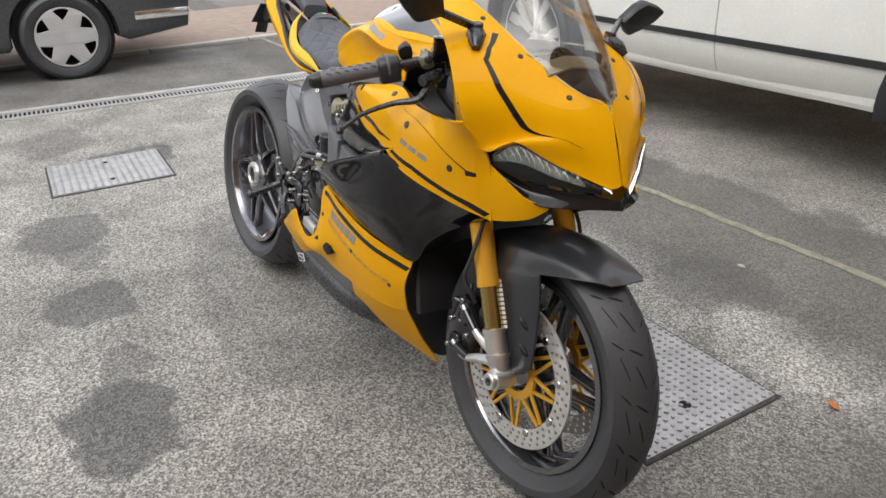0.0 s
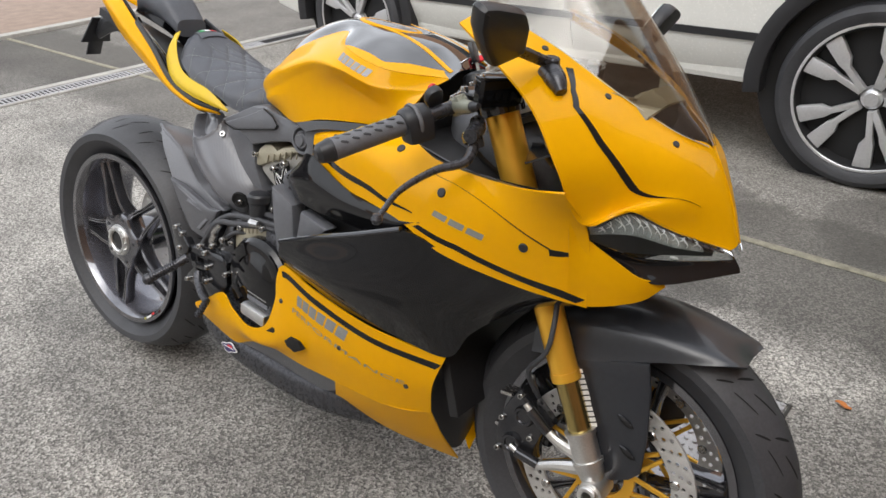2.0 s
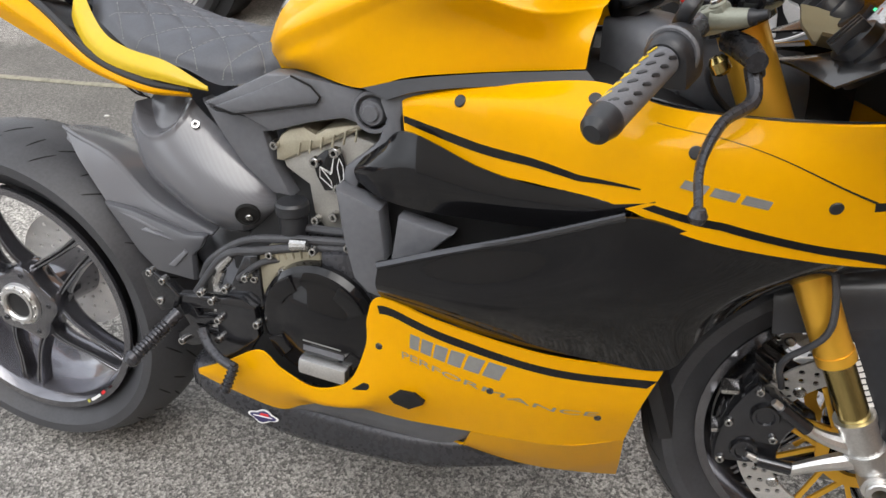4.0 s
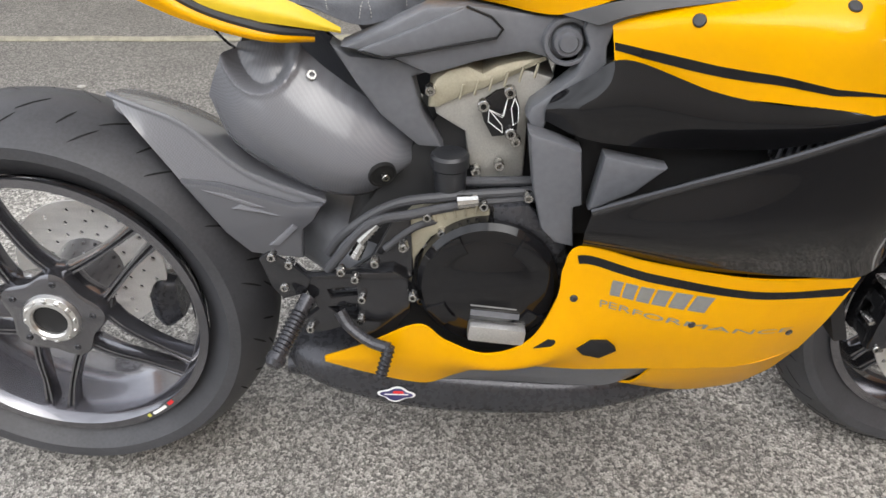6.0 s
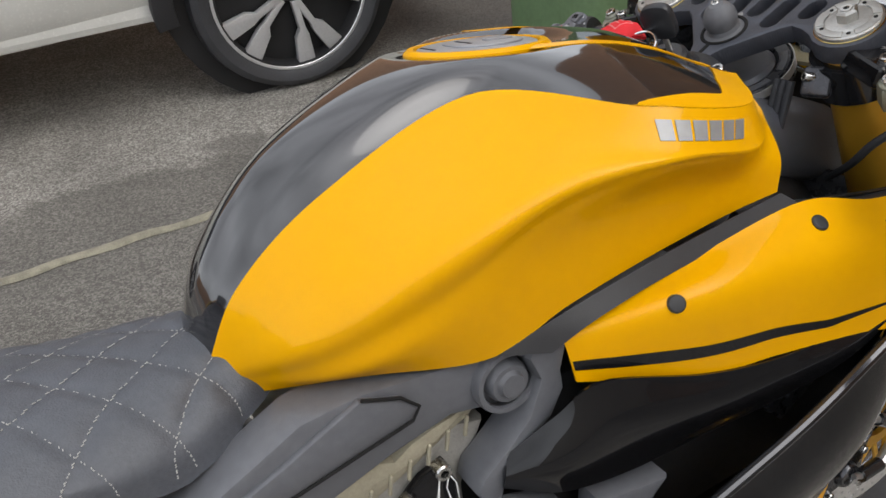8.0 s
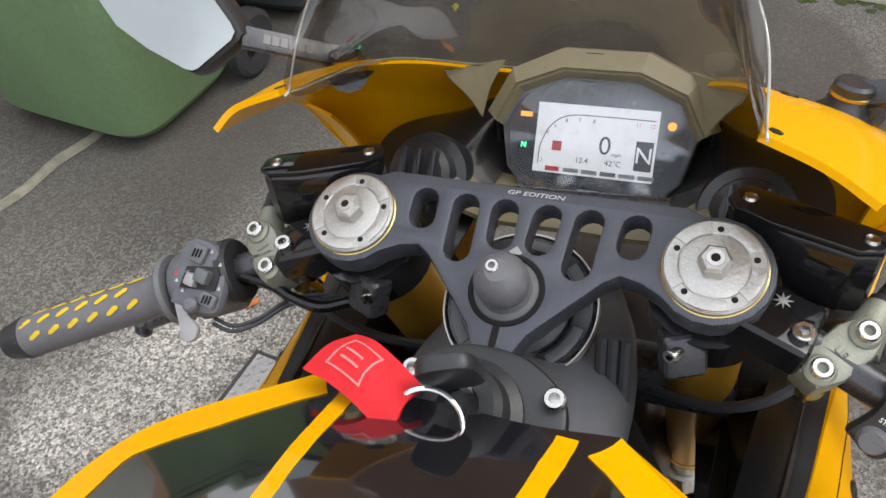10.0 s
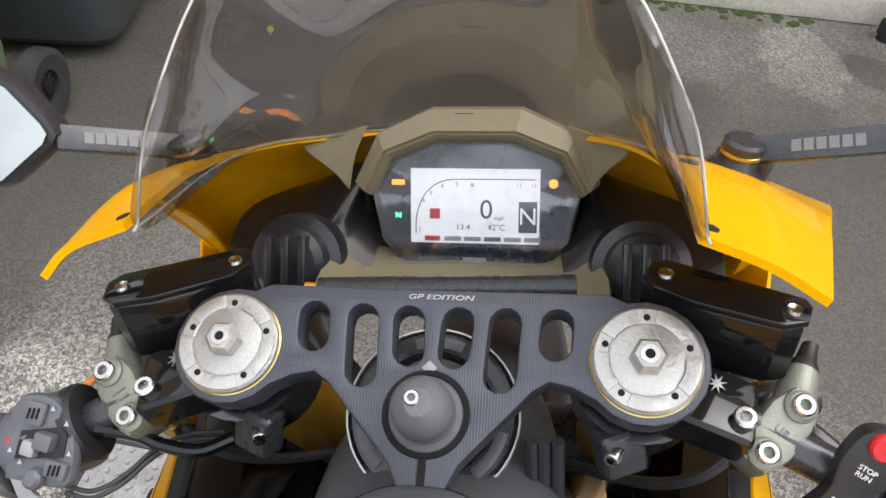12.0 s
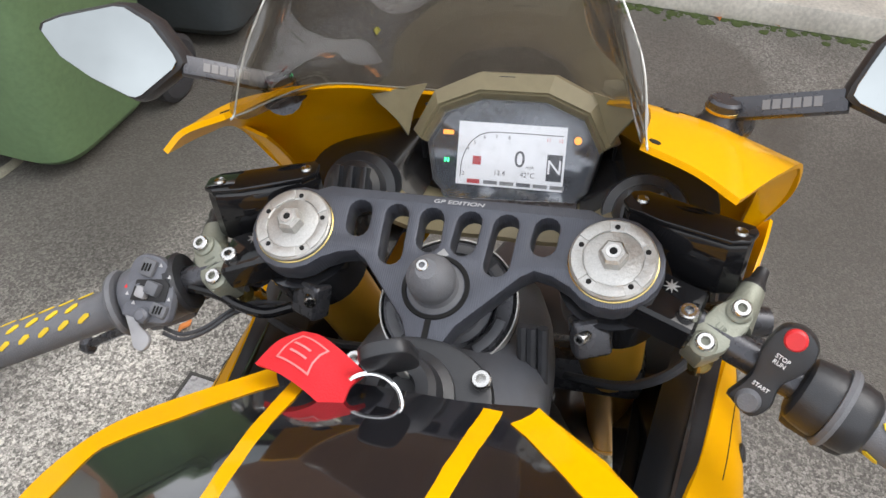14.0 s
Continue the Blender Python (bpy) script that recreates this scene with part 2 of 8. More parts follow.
def basis(at, axis, up=(0, 0, 1)):
    """A frame at a place whose z runs along the axis and whose y is nearest to up."""
    z = Vector(axis).normalized()
    x = Vector(up).cross(z)
    x = x.normalized() if x.length > 1e-4 else Vector((1, 0, 0))
    return Matrix.Translation(at) @ Matrix((x, z.cross(x), z)).transposed().to_4x4()


def lathe(profile, at, axis, sides=32, up=(0, 0, 1), closed=False):
    """A turned body: (radius, height) pairs round the axis."""
    bm, m, rings = bmesh.new(), basis(at, axis, up), []
    for r, h in profile:
        if r < 1e-6:
            rings.append([bm.verts.new(m @ Vector((0, 0, h)))])
        else:
            rings.append([bm.verts.new(m @ Vector((r * math.cos(a), r * math.sin(a), h))) for a in np.linspace(0, 2 * math.pi, sides, endpoint=False)])
    pairs = list(zip(rings, rings[1:])) + ([(rings[-1], rings[0])] if closed else [])
    for a, b in pairs:
        for i in range(sides):
            j = (i + 1) % sides
            if len(a) > 1 and len(b) > 1:
                bm.faces.new((a[i], a[j], b[j], b[i]))
            elif len(a) > 1:
                bm.faces.new((a[i], a[j], b[0]))
            elif len(b) > 1:
                bm.faces.new((a[0], b[j], b[i]))
    if not closed:
        for ring in (rings[0], rings[-1]):
            if len(ring) > 1:
                bm.faces.new(ring)
    bmesh.ops.recalc_face_normals(bm, faces=bm.faces)
    return bm


def from_curve(data, m):
    """The mesh of a filled curve or of lettering, laid by a matrix."""
    ob = bpy.data.objects.new("outline", data)
    scene.collection.objects.link(ob)
    me = bpy.data.meshes.new_from_object(ob.evaluated_get(bpy.context.evaluated_depsgraph_get()))
    bpy.data.objects.remove(ob)
    bm = bmesh.new()
    bm.from_mesh(me)
    bpy.data.meshes.remove(me)
    bm.transform(m)
    bmesh.ops.remove_doubles(bm, verts=bm.verts, dist=2e-6)
    bmesh.ops.recalc_face_normals(bm, faces=bm.faces)
    return bm


def plate(outline, depth, m, holes=(), bevel=0.002, smooth=False, n=48):
    """A plate of that depth, centred on its plane, cut to an outline in x and y, with holes and rounded edges."""
    data = bpy.data.curves.new("outline", "CURVE")
    data.dimensions, data.fill_mode = "2D", "BOTH"
    data.extrude, data.bevel_depth, data.offset, data.bevel_resolution = max(depth / 2 - bevel, 0.0001), bevel, -bevel, 1
    for k, loop in enumerate((outline, *holes)):
        if smooth and k == 0:
            loop = spline([*loop, loop[0]], np.linspace(0, 1, n, endpoint=False))
        s = data.splines.new("POLY")
        s.points.add(len(loop) - 1)
        for p, q in zip(s.points, loop):
            p.co = (q[0], q[1], 0, 1)
        s.use_cyclic_u = True
    return from_curve(data, m)


def side_plate(outline, y0, y1, holes=(), bevel=0.002, smooth=False, n=48):
    """A plate whose outline is given in x and z, between two distances from the middle plane."""
    m = Matrix(((1, 0, 0, 0), (0, 0, -1, (y0 + y1) / 2), (0, 1, 0, 0), (0, 0, 0, 1)))
    return plate(outline, abs(y1 - y0), m, holes, bevel, smooth, n)


def lettering(text, size, m, depth=0.0004, shear=0.0):
    data = bpy.data.curves.new("text", "FONT")
    data.body, data.size, data.extrude, data.align_x, data.align_y, data.shear = text, size, depth, "CENTER", "CENTER", shear
    return from_curve(data, m)


def ring_points(r, n=24, at=(0, 0), squash=1.0, turn=0.0):
    return [(at[0] + r * math.cos(a + turn), at[1] + squash * r * math.sin(a + turn)) for a in np.linspace(0, 2 * math.pi, n, endpoint=False)]


def box(size, m, bevel=0.004, segments=2):
    bm = bmesh.new()
    bmesh.ops.create_cube(bm, size=1, matrix=Matrix.Diagonal((*size, 1)))
    if bevel:
        bmesh.ops.bevel(bm, geom=bm.edges[:], offset=bevel, segments=segments, affect="EDGES", profile=0.6)
    bm.transform(m)
    return bm


def loft(sections, n=24, power=2.6):
    """A closed body through rounded sections: (x, y, z, half width, half height) along x."""
    s = spline(sections, np.linspace(0, 1, 4 * len(sections)))
    bm, rings = bmesh.new(), []
    for x, y, z, w, h in s:
        ring = []
        for a in np.linspace(0, 2 * math.pi, n, endpoint=False):
            c, d = math.cos(a), math.sin(a)
            ring.append(bm.verts.new((x, y + w * math.copysign(abs(c) ** (2 / power), c), z + h * math.copysign(abs(d) ** (2 / power), d))))
        rings.append(ring)
    for a, b in zip(rings, rings[1:]):
        for i in range(n):
            bm.faces.new((a[i], a[(i + 1) % n], b[(i + 1) % n], b[i]))
    bm.faces.new(rings[0])
    bm.faces.new(rings[-1])
    bmesh.ops.recalc_face_normals(bm, faces=bm.faces)
    return bm


def join(*bms):
    """One bmesh out of several."""
    out = bmesh.new()
    for b in bms:
        me = bpy.data.meshes.new("piece")
        b.to_mesh(me)
        b.free()
        out.from_mesh(me)
        bpy.data.meshes.remove(me)
    return out


def bolt(at, axis, r=0.006, h=0.004, parent=None, mat=BRIGHT, name="bolt"):
    """A socket-head bolt."""
    if name == "screw":   # a plain button head
        return part(name, lathe([(0, 0.9 * h), (0.5 * r, h), (0.85 * r, 0.9 * h), (r, 0.5 * h), (r, -h)], at, axis, 14), mat, parent)
    profile = [(0, -0.5 * h), (0.42 * r, -0.5 * h), (0.5 * r, h), (0.85 * r, h), (r, 0.75 * h), (r, -h)]
    return part(name, lathe(profile, at, axis, 14), mat, parent)
# ---- the ground ----
GROUND_PATCHES = [  # damp and oily patches, other darker and paler areas: x, y, half length, half width, strength
    (-0.75, -0.66, 0.20, 0.17, 0.5), (-0.03, -0.65, 0.17, 0.15, 0.55), (0.72, -0.68, 0.24, 0.15, 0.6), (-0.46, -0.62, 0.13, 0.10, 0.4),
    # The long one at (0.35, -0.05) darkens the ground under the motorcycle.
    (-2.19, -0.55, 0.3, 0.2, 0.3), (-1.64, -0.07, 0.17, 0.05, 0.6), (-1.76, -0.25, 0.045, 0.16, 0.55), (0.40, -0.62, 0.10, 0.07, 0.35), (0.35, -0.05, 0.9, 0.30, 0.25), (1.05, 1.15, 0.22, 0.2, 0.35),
    (0.95, 2.0, 0.11, 0.06, 0.4), (2.95, 0.3, 0.9, 0.75, 0.45), (3.45, -1.05, 0.12, 0.1, 0.5), (-1.9, 0.9, 0.35, 0.3, 0.3), (1.5, 1.95, 0.22, 0.3, 0.4),
    (2.62, -0.78, 0.75, 0.55, 0.3), (3.46, -0.80, 0.30, 0.15, -0.7), (1.45, 1.02, 0.30, 0.17, -0.32), (1.90, 0.95, 0.25, 0.14, -0.35), (2.95, 1.12, 0.16, 0.14, -0.3),
]


def asphalt():
    m = material("worn_asphalt", (0.15, 0.147, 0.14), 0.8, vary=0.1, scale=1.4)
    n, l = m.node_tree.nodes, m.node_tree.links
    at, b = n["Texture Coordinate"], n["Principled BSDF"]
    stones, chips = n.new("ShaderNodeTexVoronoi"), n.new("ShaderNodeTexVoronoi")
    stones.inputs["Scale"].default_value, chips.inputs["Scale"].default_value = 185, 420
    wide = n.new("ShaderNodeTexNoise")
    wide.inputs["Scale"].default_value, wide.inputs["Detail"].default_value = 3.0, 8
    for node in (stones, chips, wide):
        l.new(at.outputs["Object"], node.inputs["Vector"])
    ramp = n.new("ShaderNodeValToRGB")
    ramp.color_ramp.elements[0].position, ramp.color_ramp.elements[0].color = 0.16, (0.072, 0.068, 0.062, 1)
    ramp.color_ramp.elements[1].position, ramp.color_ramp.elements[1].color = 0.88, (0.52, 0.496, 0.452, 1)
    mid = ramp.color_ramp.elements.new(0.5)
    mid.color = (0.226, 0.215, 0.196, 1)
    grain = n.new("ShaderNodeMix")
    grain.data_type = "RGBA"
    grain.inputs["Factor"].default_value = 0.4
    l.new(stones.outputs["Color"], grain.inputs["A"])
    l.new(chips.outputs["Color"], grain.inputs["B"])
    one = n.new("ShaderNodeSeparateColor")
    l.new(grain.outputs["Result"], one.inputs[0])
    l.new(one.outputs[0], ramp.inputs["Fac"])
    pale = n.new("ShaderNodeMapRange")
    pale.inputs["From Min"].default_value, pale.inputs["From Max"].default_value = 0.3, 0.7
    pale.inputs["To Min"].default_value, pale.inputs["To Max"].default_value = 0.72, 1.28
    l.new(wide.outputs["Fac"], pale.inputs["Value"])

    def times(colour, value):
        node = n.new("ShaderNodeVectorMath")
        node.operation = "SCALE"
        l.new(colour, node.inputs[0])
        l.new(value, node.inputs["Scale"])
        return node.outputs[0]

    def ranged(value, lo, hi, a, c):
        node = n.new("ShaderNodeMapRange")
        node.interpolation_type = "SMOOTHSTEP"
        for key, v in zip(("From Min", "From Max", "To Min", "To Max"), (lo, hi, a, c)):
            node.inputs[key].default_value = v
        l.new(value, node.inputs["Value"])
        return node.outputs[0]

    colour = times(ramp.outputs["Color"], pale.outputs[0])
    wobble = n.new("ShaderNodeTexNoise")
    wobble.inputs["Scale"].default_value, wobble.inputs["Detail"].default_value = 6.0, 5
    l.new(at.outputs["Object"], wobble.inputs["Vector"])
    shift = n.new("ShaderNodeVectorMath")
    shift.operation = "MULTIPLY_ADD"
    shift.inputs[1].default_value, shift.inputs[2].default_value = (0.22, 0.22, 0), (-0.11, -0.11, 0)
    l.new(wobble.outputs["Color"], shift.inputs[0])
    moved = n.new("ShaderNodeVectorMath")
    l.new(at.outputs["Object"], moved.inputs[0])
    l.new(shift.outputs[0], moved.inputs[1])
    patch_tone = None
    for x, y, rx, ry, k in GROUND_PATCHES:
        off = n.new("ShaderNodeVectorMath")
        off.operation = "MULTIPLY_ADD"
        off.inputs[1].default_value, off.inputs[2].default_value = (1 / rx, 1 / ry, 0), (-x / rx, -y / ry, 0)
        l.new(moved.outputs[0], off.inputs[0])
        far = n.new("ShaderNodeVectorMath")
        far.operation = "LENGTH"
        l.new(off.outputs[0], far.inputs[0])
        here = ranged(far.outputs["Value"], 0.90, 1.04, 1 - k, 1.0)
        if patch_tone is None:
            patch_tone = here
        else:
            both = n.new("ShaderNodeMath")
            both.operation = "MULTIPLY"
            l.new(patch_tone, both.inputs[0])
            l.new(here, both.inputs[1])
            patch_tone = both.outputs[0]
    colour = times(colour, patch_tone)
    # surface darker past y 1 and x 1.5, then paler; the road past the drain
    split = n.new("ShaderNodeSeparateXYZ")
    l.new(moved.outputs[0], split.inputs[0])
    near = n.new("ShaderNodeSeparateXYZ")
    l.new(at.outputs["Object"], near.inputs[0])
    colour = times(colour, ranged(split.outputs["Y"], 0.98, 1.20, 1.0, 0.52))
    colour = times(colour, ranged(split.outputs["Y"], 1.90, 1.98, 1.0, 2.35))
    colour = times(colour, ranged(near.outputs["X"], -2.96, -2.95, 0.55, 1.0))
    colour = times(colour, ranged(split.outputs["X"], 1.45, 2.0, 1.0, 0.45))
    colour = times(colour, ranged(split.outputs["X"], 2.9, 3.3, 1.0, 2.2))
    silt = n.new("ShaderNodeMix")   # fine brown silt that fills the grain
    silt.data_type = "RGBA"
    silt.inputs["B"].default_value = (0.128, 0.118, 0.102, 1)
    l.new(colour, silt.inputs["A"])
    beyond = n.new("ShaderNodeMath")
    beyond.operation = "MAXIMUM"
    l.new(ranged(split.outputs["X"], 1.45, 2.1, 0.0, 0.55), beyond.inputs[0])
    l.new(ranged(split.outputs["Y"], 0.7, 1.55, 0.0, 0.45), beyond.inputs[1])
    l.new(beyond.outputs[0], silt.inputs["Factor"])
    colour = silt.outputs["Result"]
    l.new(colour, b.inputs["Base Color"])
    l.new(ranged(patch_tone, 0.4, 1.0, 0.5, 0.82), b.inputs["Roughness"])
    relief = n.new("ShaderNodeBump")
    relief.inputs["Strength"].default_value, relief.inputs["Distance"].default_value = 0.7, 0.003
    l.new(stones.outputs["Distance"], relief.inputs["Height"])
    l.new(relief.outputs["Normal"], b.inputs["Normal"])
    return m


ASPHALT = asphalt()
CONCRETE = material("weathered_concrete", (0.56, 0.53, 0.47), 0.85, vary=0.22, scale=5, bump=0.6, bump_scale=180)
KERB = material("pale_kerb_stone", (0.36, 0.35, 0.32), 0.85, vary=0.2, scale=6, bump=0.5, bump_scale=200)
MORTAR = material("mossy_mortar", (0.24, 0.225, 0.17), 0.9, vary=0.35, scale=30, bump=0.6, bump_scale=200)
RUST = material("dark_joint", (0.05, 0.048, 0.044), 0.9, vary=0.3, scale=40)
CAST = material("galvanised_cover", (0.40, 0.395, 0.40), 0.5, metal=0.30, vary=0.25, scale=14, bump=0.4, bump_scale=250)
PAVING = material("red_brick_paving", (0.255, 0.19, 0.15), 0.85, vary=0.2, scale=9, bump=0.5, bump_scale=120)
MOSS = material("moss", (0.06, 0.085, 0.022), 0.95, vary=0.3, scale=40, bump=0.8, bump_scale=300)
BRICK = material("house_brick", (0.34, 0.20, 0.12), 0.85, vary=0.25, scale=12, bump=0.5, bump_scale=200)
RENDERED = material("cream_render", (0.62, 0.58, 0.50), 0.85, vary=0.1, scale=2, bump=0.4, bump_scale=120)
WHITECAR = material("white_car_paint", (0.70, 0.70, 0.66), 0.25, coat=1.0, vary=0.03)
DARKCAR = material("dark_grey_car_paint", (0.035, 0.038, 0.043), 0.25, coat=1.0, vary=0.08)
WINDOW = material("dark_car_glass", (0.01, 0.012, 0.014), 0.05, coat=0.5)
CLADDING = material("black_car_plastic", (0.018, 0.018, 0.020), 0.55, vary=0.12, bump=0.3, bump_scale=500)
WHEELALLOY = material("machined_wheel", (0.66, 0.66, 0.67), 0.35, metal=0.6, vary=0.08)
BINGREEN = material("green_bin_plastic", (0.135, 0.215, 0.105), 0.5, vary=0.14, scale=5, bump=0.25, bump_scale=400)
BINGREY = material("grey_bin_plastic", (0.050, 0.058, 0.062), 0.5, vary=0.14, scale=5, bump=0.25, bump_scale=400)
LEAFY = material("fallen_leaf_yellow", (0.50, 0.48, 0.08), 0.7, vary=0.2, scale=60)
LEAFO = material("fallen_leaf_orange", (0.48, 0.17, 0.04), 0.7, vary=0.2, scale=60)


def ground_sheet():
    bm = bmesh.new()
    bmesh.ops.create_grid(bm, x_segments=2, y_segments=2, size=300)
    return bm


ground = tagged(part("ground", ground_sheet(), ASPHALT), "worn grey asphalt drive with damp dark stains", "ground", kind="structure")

# joint between the two surfaces: a pale, slightly raised strip
strip = tube([(-9, 1.52, 0), (-1, 1.57, 0.002), (0.4, 1.60, 0.002), (1.3, 1.60, 0.002), (2.2, 1.58, 0.002)], 0.017, 8, 80)
for vert in strip.verts:
    vert.co.z = max(0.0, vert.co.z) * 0.45 + 0.0012
    vert.co.y += 0.012 * noise.noise(vert.co * 9)
tagged(part("joint_strip", strip, MORTAR), "pale crumbling mortar joint across the asphalt", "joint", kind="structure")

# drain channel: pale kerb edge with a slotted grating
drain = root("drain_channel", "pale concrete drain channel with slotted steel grating", "drain", kind="structure")
lay = basis((-2.945, 0, 0), (0, 0, 1)) @ pose(0, 0, 0, 0, 0, -3.5)
part("edge_kerb", box((0.07, 16, 0.03), lay @ pose(-0.115, 0, 0.0), 0.006), KERB, drain)
part("edge_kerb", box((0.025, 16, 0.03), lay @ pose(0.075, 0, -0.004), 0.005), KERB, drain)
grate = [box((0.012, 16, 0.02), lay @ pose(x, 0, 0.0), 0) for x in (-0.07, 0.052)]
bar = box((0.115, 0.013, 0.02), Matrix(), 0.002, 1)
bar_mesh = finish(bar)
bar_mesh.materials.append(CAST)
part("grating_frame", join(*grate), CAST, drain)
part("channel_bed", box((0.11, 16, 0.006), lay @ pose(-0.009, 0, 0.002), 0), GROOVE, drain)
for k in range(170):
    ob = new("grating_bar", bar_mesh)
    ob.parent = drain
    ob.matrix_world = lay @ pose(-0.009, -2.0 + k * 0.027, 0.0)

# steel access covers in the drive
def access_cover(label, x0, x1, y0, y1, rows, cols, turn=0.0):
    cover = root("access_cover", label, "access cover", pose((x0 + x1) / 2, (y0 + y1) / 2, 0, 0, 0, turn), group="access covers in the drive")
    w, d = x1 - x0, y1 - y0
    part("frame", plate([(-w / 2 - 0.008, -d / 2 - 0.008), (w / 2 + 0.008, -d / 2 - 0.008), (w / 2 + 0.008, d / 2 + 0.008), (-w / 2 - 0.008, d / 2 + 0.008)], 0.008, pose(0, 0, 0),
         [[(-w / 2, -d / 2), (-w / 2, d / 2), (w / 2, d / 2), (w / 2, -d / 2)]], 0.002), RUST, cover)
    part("lid", box((w - 0.006, d - 0.006, 0.014), pose(0, 0, 0.002), 0.003), CAST, cover)
    stud = bmesh.new()
    bmesh.ops.create_cone(stud, cap_ends=True, segments=6, radius1=0.5, radius2=0.35, depth=1)
    studs = []
    for r in range(rows):
        for c in range(cols):
            a = 45 if (r + c) % 2 else -45
            copy = stud.copy()
            copy.transform(pose(-w / 2 + w * (c + 0.5) / cols, -d / 2 + d * (r + 0.5) / rows, 0.0105, 0, 0, a) @ Matrix.Diagonal((0.75 * w / cols, 0.45 * d / rows, 0.007, 1)))
            studs.append(copy)
    stud.free()
    ob = part("tread_pattern", join(*studs), CAST, cover)
    tagged(ob, kind="stuff")
    for x in (-0.3 * w, 0.3 * w):
        part("key_hole", lathe([(0, 0.0105), (0.012, 0.0105), (0.016, 0.0102), (0.016, 0.004)], (x, 0, 0), (0, 0, 1), 12), GROOVE, cover)
    return cover


access_cover("galvanised chequer-plate cover set in the asphalt", 1.050, 1.550, 0.334, 0.795, 18, 22)
access_cover("worn light-grey steel cover set in the asphalt", -1.70, -1.212, -0.641, -0.095, 16, 16, -2.0)

# ---- walls and paving that close the place ----
tagged(part("paving", box((2.4, 30, 0.02), pose(-6.02, 0, -0.004), 0.004), PAVING), "reddish brick paving past the pale kerb", "paving", kind="structure")
kerb = root("kerb", "pale worn kerb stones along the road", "kerb", kind="structure")
stone = finish(box((0.11, 0.895, 0.05), Matrix(), 0.008))
stone.materials.append(KERB)
for k in range(24):
    ob = new("kerb_stone", stone)
    ob.parent = kerb
    ob.matrix_world = pose(-4.76, -9 + k * 0.905, 0.005)


def brick_wall(name, label, x0, y0, x1, y1, height, mat, thick=0.22):
    a, b = Vector((x0, y0, 0)), Vector((x1, y1, 0))
    mid, run = (a + b) / 2, b - a
    turn = math.degrees(math.atan2(run.y, run.x))
    return tagged(part(name, box((run.length, thick, height), pose(mid.x, mid.y, height / 2, 0, 0, turn), 0.004), mat), label, "wall", kind="structure")


garage = brick_wall("wall_east", "brown brick garage wall above a pale concrete step", 4.2, -6.2, 4.2, 3.6, 5.0, BRICK)
brick_wall("wall_south", "plain cream rendered house wall", -3.0, -6.1, 4.4, -6.1, 5.4, RENDERED)
brick_wall("wall_north", "plain brick wall of the neighbouring house", -6.0, 7.4, 6.0, 7.4, 5.0, BRICK)
# Unseen west wall, added to cut the low sky out of the reflections.
brick_wall("wall_west", "plain unseen brick wall added across the street to darken reflections", -16.0, -12, -16.0, 12, 2.2, BRICK)
step = root("concrete_step", "pale weathered concrete step at the foot of the wall", "step", kind="structure")
part("slab", box((0.34, 3.4, 0.10), pose(3.90, -0.05, 0.05, 0, 0, 6), 0.02), CONCRETE, step)
brick = finish(box((0.07, 0.215, 0.065), Matrix(), 0.004, 1))
brick.materials.append(BRICK)
for row in range(5):
    for k in range(32):
        ob = new("brick", brick)
        ob.parent = garage
        ob.matrix_world = pose(4.07, -3.0 + k * 0.225 + 0.112 * (row % 2), 0.14 + row * 0.075)
pipe = tube([(3.74, -1.16, 0.0), (3.74, -1.16, 2.4)], 0.034, 16, 4)
down = root("drainpipe", "black plastic drainpipe standing against the wall", "drainpipe")
part("pipe", pipe, CLADDING, down)
part("collar", lathe([(0.034, 0), (0.042, 0.004), (0.042, 0.05), (0.034, 0.056)], (3.74, -1.16, 0.02), (0, 0, 1), 16), CLADDING, down)
moss = bmesh.new()
rng = random.Random(5)
for k in range(260):
    y = rng.uniform(-0.9, 1.4)
    s = rng.uniform(0.008, 0.026)
    bmesh.ops.create_icosphere(moss, subdivisions=1, radius=s, matrix=pose(3.72 - 0.1 * y + rng.gauss(0, 0.03), y, 0.0) @ Matrix.Diagonal((1, 1, 0.35, 1)))
tagged(part("moss", moss, MOSS), "green moss along the foot of the step", "moss", kind="stuff")


